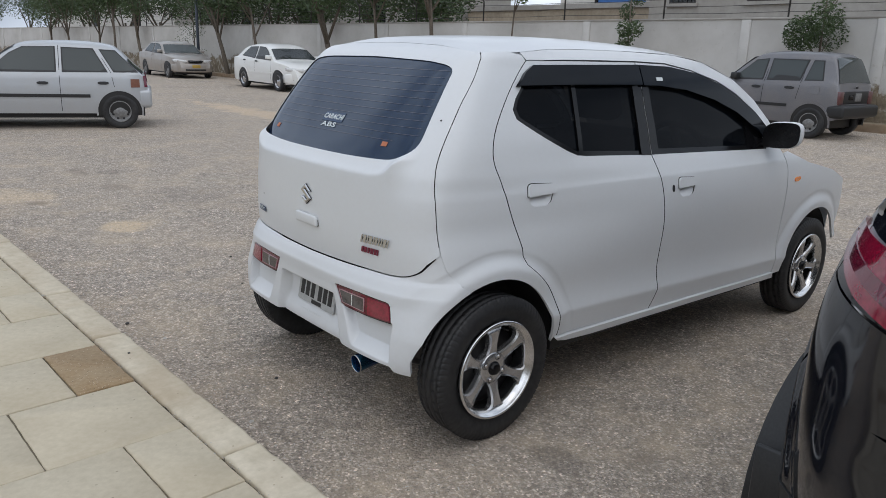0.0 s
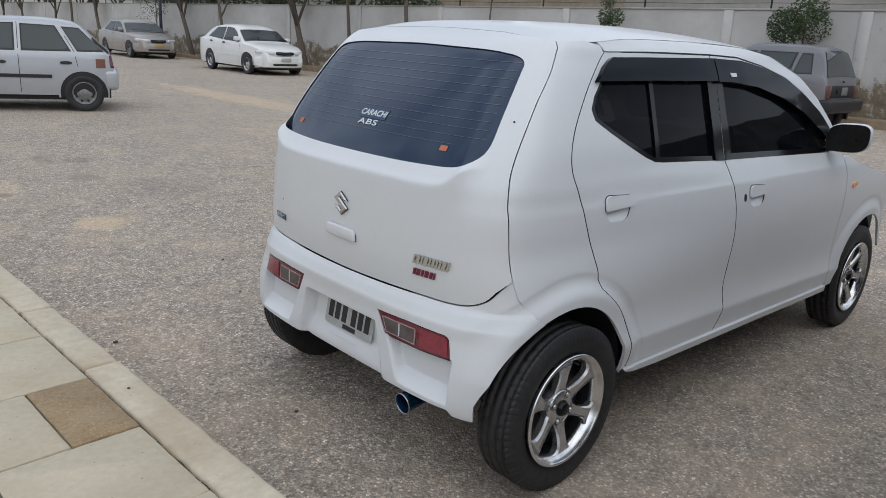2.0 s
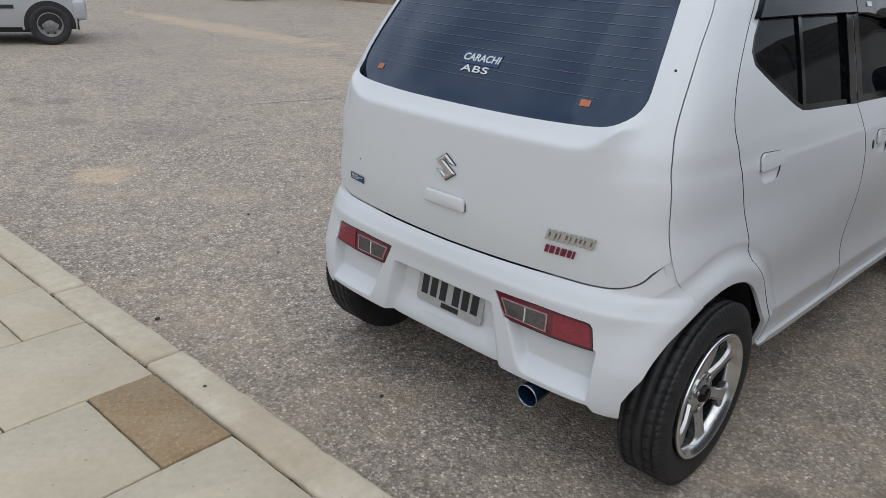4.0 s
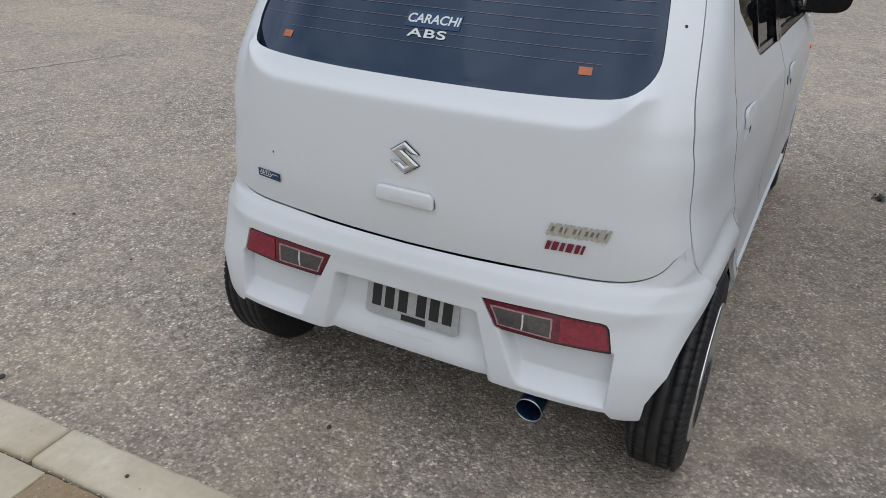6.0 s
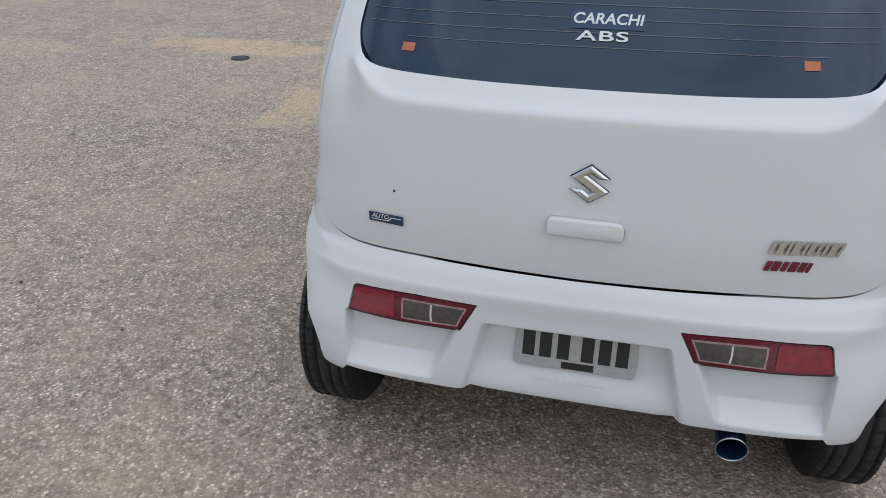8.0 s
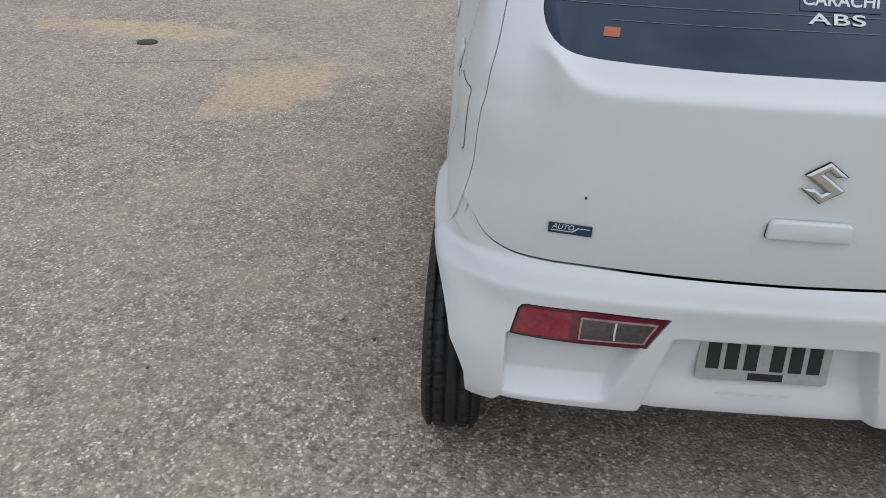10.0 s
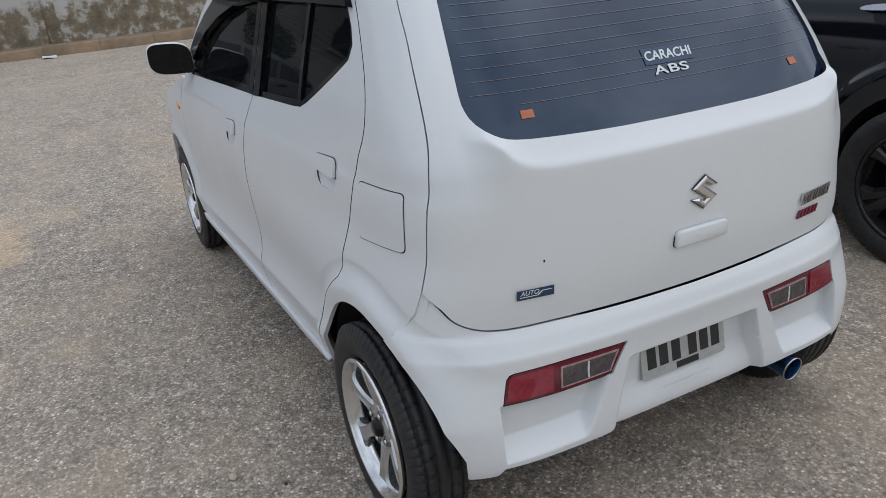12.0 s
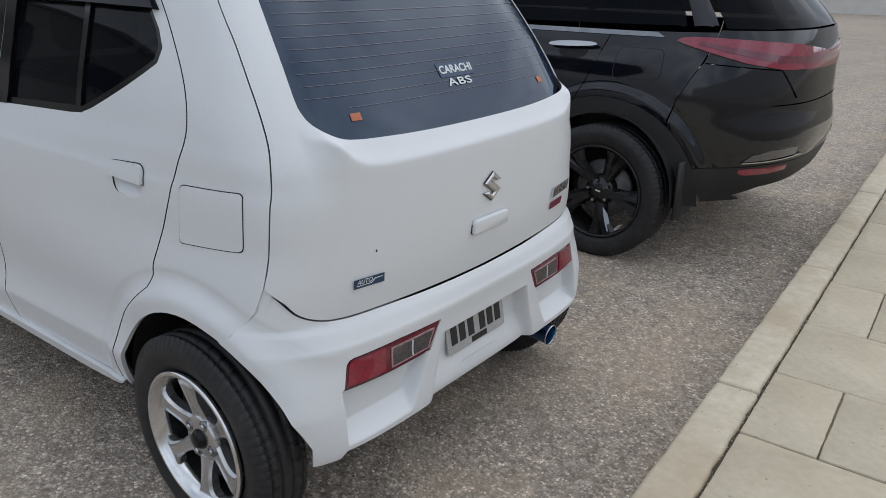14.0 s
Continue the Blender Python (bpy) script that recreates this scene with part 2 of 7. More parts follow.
BLUEBADGE = speckled("dark_blue_badge", (0.010, 0.032, 0.085), (0.016, 0.05, 0.115), 50, 0.3)
FABRIC = speckled("seat_fabric", (0.03, 0.03, 0.034), (0.055, 0.055, 0.06), 120, 0.9)
WIRE = glass_material("heating_wire", (0.16, 0.135, 0.145), 0.0, 0.06, 1.64)
KERB = speckled("kerb_stone", (0.50, 0.435, 0.325), (0.64, 0.565, 0.44), 26, 0.88, 0.3, 0.003, 0.0, (2.6, (0.36, 0.27, 0.17), 0.5))
TILE = speckled("paving_slab", (0.51, 0.44, 0.32), (0.60, 0.525, 0.395), 40, 0.86, 0.2, 0.002, 0.0, (3.0, (0.40, 0.335, 0.235), 0.45))
BROWNTILE = speckled("brown_slab", (0.25, 0.165, 0.085), (0.36, 0.255, 0.145), 60, 0.85, 0.3, 0.002, 0.0, (6.0, (0.40, 0.32, 0.21), 0.4))


def add_chips(m, scale, color, share):
    """Pale stone chips showing in a worn surface."""
    t = m.node_tree
    b = t.nodes["Principled BSDF"]
    old = b.inputs["Base Color"].links[0].from_socket
    c = t.nodes.new("ShaderNodeTexCoord")
    v = t.nodes.new("ShaderNodeTexVoronoi")
    v.inputs["Scale"].default_value = scale
    t.links.new(c.outputs["Object"], v.inputs["Vector"])
    sep = t.nodes.new("ShaderNodeSeparateColor")
    t.links.new(v.outputs["Color"], sep.inputs["Color"])
    core = ramp_node(t, v.outputs["Distance"], [(0.22, grey(1)), (0.34, grey(0))])
    pick = ramp_node(t, sep.outputs["Red"], [(1 - share, grey(0)), (1 - share * 0.7, grey(0.9))])
    t.links.new(mix_node(t, mix_node(t, 1.0, core, pick, "MULTIPLY"), old, color), b.inputs["Base Color"])


add_chips(BROWNTILE, 160.0, (0.55, 0.47, 0.36), 0.16)
add_chips(BROWNTILE, 190.0, (0.11, 0.08, 0.05), 0.12)
add_chips(KERB, 85.0, (0.34, 0.28, 0.20), 0.02)
add_chips(TILE, 75.0, (0.33, 0.28, 0.20), 0.008)
JOINT = speckled("joint_dirt", (0.055, 0.046, 0.034), (0.15, 0.125, 0.09), 70, 0.95, 0.4, 0.004)
JOINTSAND = speckled("joint_sand", (0.20, 0.165, 0.115), (0.34, 0.29, 0.21), 70, 0.95, 0.4, 0.004, 0.0, (5.0, (0.08, 0.065, 0.045), 0.8))
FOLIAGE = speckled("leaves", (0.030, 0.055, 0.018), (0.075, 0.115, 0.040), 6, 0.55)
BARK = speckled("bark", (0.085, 0.068, 0.052), (0.17, 0.14, 0.11), 40, 0.9, 0.6, 0.01)
CONCRETE = speckled("grey_render", (0.33, 0.315, 0.29), (0.42, 0.40, 0.37), 5, 0.9, 0.1, 0.01, 0.0, (0.5, (0.27, 0.25, 0.22), 0.6))
BLOCK = speckled("block_wall", (0.33, 0.27, 0.20), (0.45, 0.385, 0.30), 8, 0.92, 0.3, 0.01, 0.0, (1.2, (0.24, 0.20, 0.15), 0.6))
SHEET = speckled("corrugated_sheet", (0.22, 0.21, 0.19), (0.34, 0.32, 0.29), 3, 0.7, 0.0, 0.01, 0.2, (1.0, (0.20, 0.15, 0.10), 0.6))
BROWNKERB = speckled("far_kerb_stone", (0.23, 0.155, 0.095), (0.34, 0.25, 0.165), 7, 0.92, 0.3, 0.01, 0.0, (1.1, (0.13, 0.11, 0.085), 0.6))
SOIL = speckled("dry_soil", (0.20, 0.155, 0.105), (0.32, 0.26, 0.185), 9, 0.95, 0.5, 0.02, 0.0, (1.6, (0.09, 0.11, 0.04), 0.5))
IRON = speckled("dark_iron", (0.03, 0.03, 0.032), (0.07, 0.065, 0.06), 20, 0.6)
POLEBLUE = speckled("pole_paint", (0.045, 0.055, 0.075), (0.07, 0.085, 0.11), 12, 0.5)
SKYBLUE = speckled("blue_sheet", (0.03, 0.12, 0.36), (0.05, 0.16, 0.42), 6, 0.6)
PALEWALL = speckled("pale_plaster", (0.60, 0.585, 0.55), (0.70, 0.68, 0.64), 3, 0.9, 0.1, 0.01)


def boundary_material():
    """Whitewashed plaster, stained, with bare brown render breaking through low down."""
    m, t, b = nodes_of("whitewashed_plaster", (0.6, 0.58, 0.55), 0.92)
    n1 = noise_node(t, 0.55, 6.0, 0.6)
    n2 = noise_node(t, 7.0, 6.0, 0.65)
    col = ramp_node(t, n1.outputs["Fac"], [(0.30, (0.43, 0.415, 0.39)), (0.55, (0.55, 0.535, 0.512)), (0.75, (0.62, 0.61, 0.59))])
    col = mix_node(t, ramp_node(t, n2.outputs["Fac"], [(0.60, grey(0)), (0.72, grey(0.55))]), col, (0.36, 0.33, 0.29))
    geo = t.nodes.new("ShaderNodeTexCoord")
    sep = t.nodes.new("ShaderNodeSeparateXYZ")
    t.links.new(geo.outputs["Object"], sep.inputs["Vector"])
    n3 = noise_node(t, 1.3, 7.0, 0.7)
    add = t.nodes.new("ShaderNodeMath")
    add.operation = "MULTIPLY_ADD"
    t.links.new(n3.outputs["Fac"], add.inputs[0])
    add.inputs[1].default_value = 1.7
    t.links.new(sep.outputs["Z"], add.inputs[2])
    mr = t.nodes.new("ShaderNodeMapRange")
    t.links.new(add.outputs[0], mr.inputs["Value"])
    mr.inputs["From Min"].default_value, mr.inputs["From Max"].default_value = 1.72, 1.58
    n4 = noise_node(t, 3.5, 6.0, 0.7)
    brown = ramp_node(t, n4.outputs["Fac"], [(0.35, (0.13, 0.105, 0.075)), (0.52, (0.23, 0.185, 0.13)), (0.60, (0.45, 0.43, 0.39)), (0.75, (0.30, 0.26, 0.2))])
    t.links.new(mix_node(t, mr.outputs["Result"], col, brown), b.inputs["Base Color"])
    t.links.new(bump_node(t, n2.outputs["Fac"], 0.3, 0.01), b.inputs["Normal"])
    return m


WALLPAINT = boundary_material()
GRAVEL = speckled("chippings", (0.34, 0.315, 0.28), (0.58, 0.55, 0.50), 45, 0.9)
DUST = speckled("pale_dust", (0.42, 0.37, 0.29), (0.50, 0.44, 0.35), 20, 0.95)


# ---- building tools ----
def obj(name, bm, mat, parent=None, label="", smooth=True):
    me = bpy.data.meshes.new(name)
    if smooth:
        for f in bm.faces:
            f.smooth = True
    bm.to_mesh(me)
    bm.free()
    if "true_normal" in me.attributes:
        vals = [Vector(d.vector) for d in me.attributes["true_normal"].data]
        me.normals_split_custom_set_from_vertices([v.normalized() if v.length > 1e-9 else Vector((0, 0, 1)) for v in vals])
        me.attributes.remove(me.attributes["true_normal"])
    if "rough_normal" in me.attributes:
        me.attributes.remove(me.attributes["rough_normal"])
    mats = mat if isinstance(mat, (list, tuple)) else [mat]
    for one in mats:
        me.materials.append(one)
    ob = new(name, me)
    if parent is not None:
        ob.parent = parent
    if label:
        ob["label"] = label
    return ob


def part(name, bm, mat, parent, label="", smooth=True):
    return obj(name, bm, mat, parent, label, smooth)


def empty(name, label, category, m=None, group=""):
    e = new(name)
    e.empty_display_size = 0.2
    if m is not None:
        e.matrix_world = m
    return tagged(e, label, category, group)


def add_box(bm, x0, x1, y0, y1, z0, z1, bevel=0.0, seg=2):
    r = bmesh.ops.create_cube(bm, size=1.0)
    vs = r["verts"]
    for v in vs:
        v.co = Vector(((x0 + x1) / 2 + v.co.x * (x1 - x0), (y0 + y1) / 2 + v.co.y * (y1 - y0), (z0 + z1) / 2 + v.co.z * (z1 - z0)))
    if bevel:
        es = list({e for v in vs for e in v.link_edges})
        bmesh.ops.bevel(bm, geom=es, offset=bevel, segments=seg, affect="EDGES", profile=0.5)


def box(x0, x1, y0, y1, z0, z1, bevel=0.0, seg=2):
    bm = bmesh.new()
    add_box(bm, x0, x1, y0, y1, z0, z1, bevel, seg)
    return bm


def add_tube(bm, pts, radii, n=8, caps=True):
    rings = []
    up = Vector((0.13, 0.07, 1))
    for i, p in enumerate(pts):
        a, b = pts[max(0, i - 1)], pts[min(len(pts) - 1, i + 1)]
        d = (Vector(b) - Vector(a)).normalized()
        s = d.cross(up)
        s = s.normalized() if s.length > 1e-4 else Vector((1, 0, 0))
        w = d.cross(s)
        r = radii[i] if isinstance(radii, (list, tuple)) else radii
        rings.append([bm.verts.new(Vector(p) + (s * math.cos(2 * math.pi * k / n) + w * math.sin(2 * math.pi * k / n)) * r) for k in range(n)])
    for a, b in zip(rings, rings[1:]):
        for k in range(n):
            bm.faces.new((a[k], a[(k + 1) % n], b[(k + 1) % n], b[k]))
    if caps:
        bm.faces.new(rings[0][::-1])
        bm.faces.new(rings[-1])


def add_lathe(bm, prof, n=48, closed=False, axis="y", at=(0, 0, 0), mat=0):
    """Spins (radius, offset) pairs round an axis."""
    rings = []
    for k in range(n):
        a = 2 * math.pi * k / n
        ring = []
        for r, o in prof:
            p = (r * math.cos(a), o, r * math.sin(a)) if axis == "y" else (o, r * math.cos(a), r * math.sin(a))
            ring.append(bm.verts.new(Vector(at) + Vector(p)))
        rings.append(ring)
    m = len(prof)
    for k in range(n):
        a, b = rings[k], rings[(k + 1) % n]
        for i in range(m if closed else m - 1):
            j = (i + 1) % m
            f = bm.faces.new((a[i], b[i], b[j], a[j]))
            f.material_index = mat


def lathe(prof, n=48, closed=False, axis="y", at=(0, 0, 0)):
    bm = bmesh.new()
    add_lathe(bm, prof, n, closed, axis, at)
    bmesh.ops.recalc_face_normals(bm, faces=bm.faces[:])
    return bm


def inside(poly, x, y):
    c = False
    j = len(poly) - 1
    for i in range(len(poly)):
        (xi, yi), (xj, yj) = poly[i], poly[j]
        if (yi > y) != (yj > y) and x < (xj - xi) * (y - yi) / (yj - yi) + xi:
            c = not c
        j = i
    return c


def dense(poly, step):
    res = []
    for (a, b), (c, d) in zip(poly, poly[1:] + poly[:1]):
        k = max(1, int(math.hypot(c - a, d - b) / step + 0.5))
        res += [(a + (c - a) * i / k, b + (d - b) * i / k) for i in range(k)]
    return res


def smooth_poly(poly, rounds=2, keep=()):
    """Corner cutting; corners named in keep stay sharp."""
    pts = [(p, i in keep) for i, p in enumerate(poly)]
    for _ in range(rounds):
        res = []
        n = len(pts)
        for i in range(n):
            (p, kp), (q, kq) = pts[i], pts[(i + 1) % n]
            res.append((p, True) if kp else ((p[0] * 0.75 + q[0] * 0.25, p[1] * 0.75 + q[1] * 0.25), False))
            if not kq:
                res.append(((p[0] * 0.25 + q[0] * 0.75, p[1] * 0.25 + q[1] * 0.75), False))
        pts = res
    return [p for p, _ in pts]


def rounded(pts, radius, n=4):
    """Corners of a polygon rounded off, each by its own radius or all by one."""
    out = []
    for i, c in enumerate(pts):
        r = radius[i] if isinstance(radius, tuple) else radius
        c, a, b = Vector(c), Vector(pts[i - 1]), Vector(pts[(i + 1) % len(pts)])
        a, b = c + (a - c).normalized() * r, c + (b - c).normalized() * r
        for k in range(n + 1):
            t = k / n
            out.append(tuple(a * (1 - t) ** 2 + c * 2 * t * (1 - t) + b * t * t))
    return out


def trimmed(poly, fn, out, holes=(), step=0.03, flange=0.010, lift=0.0, edge_step=None, fine=None, exact=False):
    """A skin patch: the area of poly (without holes) laid on the surface fn(a, b), with edges turned in."""
    from mathutils.geometry import delaunay_2d_cdt
    loops = [dense(list(p), edge_step or step) for p in (poly, *holes)]
    verts, edges = [], []
    for lp in loops:
        o = len(verts)
        verts += lp
        edges += [(o + i, o + (i + 1) % len(lp)) for i in range(len(lp))]
    xs, ys = [p[0] for p in loops[0]], [p[1] for p in loops[0]]
    cells = collections.defaultdict(list)
    for a, b in verts:
        cells[(math.floor(a / step), math.floor(b / step))].append((a, b))

    def clear(a, b, gap):
        ca, cb = math.floor(a / step), math.floor(b / step)
        return all((a - u) ** 2 + (b - v) ** 2 > gap * gap for i in (-1, 0, 1) for j in (-1, 0, 1) for u, v in cells[(ca + i, cb + j)])

    nx, ny = int((max(xs) - min(xs)) / step) + 1, int((max(ys) - min(ys)) / step) + 1
    for i in range(nx):
        for j in range(ny):
            a, b = min(xs) + (i + 0.5) * step, min(ys) + (j + 0.5) * step
            spots, gap = [(a, b)], 0.5 * step
            if fine and fine(a, b):
                spots, gap = [(a + (k - 1) * step / 3, b + (m - 1) * step / 3) for k in range(3) for m in range(3)], 0.2 * step
            for a, b in spots:
                if clear(a, b, gap) and inside(loops[0], a, b) and not any(inside(h, a, b) for h in loops[1:]):
                    verts.append((a, b))
    vs, es, fs, _, _, _ = delaunay_2d_cdt([Vector(v) for v in verts], edges, [], 0, 1e-6)
    bm = bmesh.new()
    lay = bm.verts.layers.float_vector.new("true_normal" if exact else "rough_normal")
    e = 0.002
    made, normals = [], []
    for v in vs:
        p = Vector(fn(v.x, v.y))
        d1, d2 = Vector(fn(v.x + e, v.y)) - p, Vector(fn(v.x, v.y + e)) - p
        nrm = d1.cross(d2)
        nrm = nrm.normalized() if nrm.length > 1e-12 else Vector(out)
        o = Vector(out(p)) if callable(out) else Vector(out)
        if nrm.dot(o) < 0:
            nrm.negate()
        normals.append(nrm)
        made.append(bm.verts.new(p + nrm * lift))
        made[-1][lay] = nrm
    keep, good = [], []
    for f in fs:
        a = sum(vs[i].x for i in f) / 3
        b = sum(vs[i].y for i in f) / 3
        if inside(loops[0], a, b) and not any(inside(h, a, b) for h in loops[1:]):
            good.append(f)

    def sliver(f):
        """A needle of a triangle lying along the rim."""
        (ax, ay), (bx, by), (cx, cy) = vs[f[0]], vs[f[1]], vs[f[2]]
        longest = max((ax - bx) ** 2 + (ay - by) ** 2, (bx - cx) ** 2 + (by - cy) ** 2, (cx - ax) ** 2 + (cy - ay) ** 2)
        rim_edges = sum(used[frozenset((f[k], f[k - 1]))] == 1 for k in range(3))
        return abs((bx - ax) * (cy - ay) - (cx - ax) * (by - ay)) < (0.10 if rim_edges > 1 else 0.004 if rim_edges else 0.0) * longest

    for _ in range(5):
        used = collections.Counter(frozenset((f[k], f[k - 1])) for f in good for k in range(3))
        left = [f for f in good if not sliver(f)]
        if len(left) == len(good):
            break
        good = left
    for f in good:
        try:
            keep.append(bm.faces.new([made[i] for i in f]))
        except ValueError:
            pass
    bm.normal_update()
    index = {v: i for i, v in enumerate(made)}
    if sum(f.normal.dot(normals[index[f.verts[0]]]) * f.calc_area() for f in keep) < 0:
        for f in keep:
            f.normal_flip()
    if flange:
        rim = [ed for ed in bm.edges if len(ed.link_faces) == 1]
        top, low, pairs = {}, {}, []
        for ed in rim:
            a, b = ed.verts
            if ed.link_loops[0].vert is not a:
                a, b = b, a
            pairs.append((a, b))
        for a, b in pairs:
            for v in (a, b):
                if v not in top:
                    top[v] = bm.verts.new(v.co)
                    low[v] = bm.verts.new(v.co - normals[index[v]] * flange)
        for a, b in pairs:
            f = bm.faces.new((top[b], top[a], low[a], low[b]))
            f.normal_update()
            for v in f.verts:
                v[lay] = v[lay] + f.normal
    for v in [v for v in bm.verts if not v.link_faces]:
        bm.verts.remove(v)
    return bm


def interp(table, z):
    """Smooth reading of a table of (z, value) pairs."""
    if z <= table[0][0]:
        return table[0][1]
    for k in range(len(table) - 1):
        (z0, v0), (z1, v1) = table[k], table[k + 1]
        if z <= z1:
            m0 = (v1 - table[k - 1][1]) / (z1 - table[k - 1][0]) if k else (v1 - v0) / (z1 - z0)
            m1 = (table[k + 2][1] - v0) / (table[k + 2][0] - z0) if k + 2 < len(table) else (v1 - v0) / (z1 - z0)
            h, t = z1 - z0, (z - z0) / (z1 - z0)
            return (2 * t**3 - 3 * t**2 + 1) * v0 + (t**3 - 2 * t**2 + t) * h * m0 + (-2 * t**3 + 3 * t**2) * v1 + (t**3 - t**2) * h * m1
    return table[-1][1]


def sstep(a, b, x):
    t = min(1.0, max(0.0, (x - a) / (b - a)))
    return t * t * (3 - 2 * t)


def mirrored(poly):
    return [(-a, b) for a, b in poly][::-1]


def text_bm(words, size, depth=0.001, shear=0.0, spacing=1.0, offset=0.0):
    """Raised lettering in the built-in font, centred, in the xy plane."""
    cu = bpy.data.curves.new("lettering", "FONT")
    cu.body, cu.size, cu.extrude, cu.shear = words, size, depth, shear
    cu.align_x, cu.align_y, cu.space_character, cu.offset = "CENTER", "CENTER", spacing, offset
    ob = bpy.data.objects.new("lettering", cu)
    scene.collection.objects.link(ob)
    me = bpy.data.meshes.new_from_object(ob.evaluated_get(bpy.context.evaluated_depsgraph_get()))
    bm = bmesh.new()
    bm.from_mesh(me)
    bpy.data.objects.remove(ob)
    bpy.data.curves.remove(cu)
    bpy.data.meshes.remove(me)
    return bm


def placed(bm, m):
    bmesh.ops.transform(bm, matrix=m, verts=bm.verts[:])
    return bm


# ---- the lot: ground, kerb, paving, boundary wall ----
def rise(x, y):
    """The lot climbs gently ahead of the bay."""
    d = math.hypot(x - 0.6, y + 0.3)
    return 0.17 * sstep(0.35, 0.90, (x - 0.6) / max(d, 1.0)) * sstep(3.0, 13.0, d)


def axis_steps(far, near, fine, coarse):
    v, a = [], -near
    while a <= near + 1e-6:
        v.append(a)
        a += fine
    k, s = near, coarse
    while k < far:
        k += s
        s *= 1.35
        v += [k, -k]
    return sorted(v)


def make_ground():
    bm = bmesh.new()
    xs, ys = axis_steps(400, 16, 0.4, 1.0), axis_steps(400, 16, 0.4, 1.0)
    grid = []
    for x in xs:
        row = []
        for y in ys:
            n = noise.noise(Vector((x * 0.6, y * 0.6, 0))) * 0.006
            row.append(bm.verts.new((x, y, rise(x, y) + n * sstep(1.5, 4, math.hypot(x, y)))))
        grid.append(row)
    for i in range(len(xs) - 1):
        for j in range(len(ys) - 1):
            bm.faces.new((grid[i][j], grid[i + 1][j], grid[i + 1][j + 1], grid[i][j + 1]))
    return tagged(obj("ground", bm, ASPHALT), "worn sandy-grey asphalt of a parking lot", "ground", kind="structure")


make_ground()

KTOP = 0.212
KROT = radians(2.15)


def kerb_pose(u, v, z=0.0):
    """u runs along the kerb, v back from its face."""
    return Matrix.Translation((-0.884, 0, 0)) @ Matrix.Rotation(KROT, 4, "Z") @ Matrix.Translation((-v, u, z))


def make_kerb():
    rnd = random.Random(4)
    base = tagged(obj("kerb", placed(box(-0.137, -0.006, -14, 24, -0.3, KTOP - 0.02), kerb_pose(0, 0)), JOINT), "pale sandstone kerb between the paving and the asphalt", "kerb", kind="structure")
    cuts = [-14.0]
    for c in (-3.2, -1.76, -0.55, 0.615, 1.30):
        while c - cuts[-1] > 1.6:
            cuts.append(cuts[-1] + 1.2)
        cuts.append(c)
    while cuts[-1] < 23:
        cuts.append(cuts[-1] + 1.17)
    for a, b in zip(cuts, cuts[1:]):
        bm = box(-0.125, 0.0, a + 0.004, b - 0.004, -0.3, KTOP, 0.012, 2)
        bmesh.ops.subdivide_edges(bm, edges=[e for e in bm.edges if abs(e.verts[0].co.y - e.verts[1].co.y) > 0.4], cuts=46 if -4 < a < 3 else 7)
        for v in bm.verts:
            q = noise.noise_vector(v.co * 9 + Vector((0, 0, a))) * 0.004 + noise.noise_vector(v.co * 34 + Vector((a, 0, 0))) * 0.003
            if noise.noise(v.co * 11 + Vector((0, a, 3))) > 0.38 and v.co.z > 0:
                q.z -= 0.006
            v.co += Vector((q.x, 0, q.z if v.co.z > 0 else 0))
        part("kerb_stone", placed(bm, kerb_pose(0, 0, rnd.uniform(-0.003, 0.003))), KERB, base)


make_kerb()


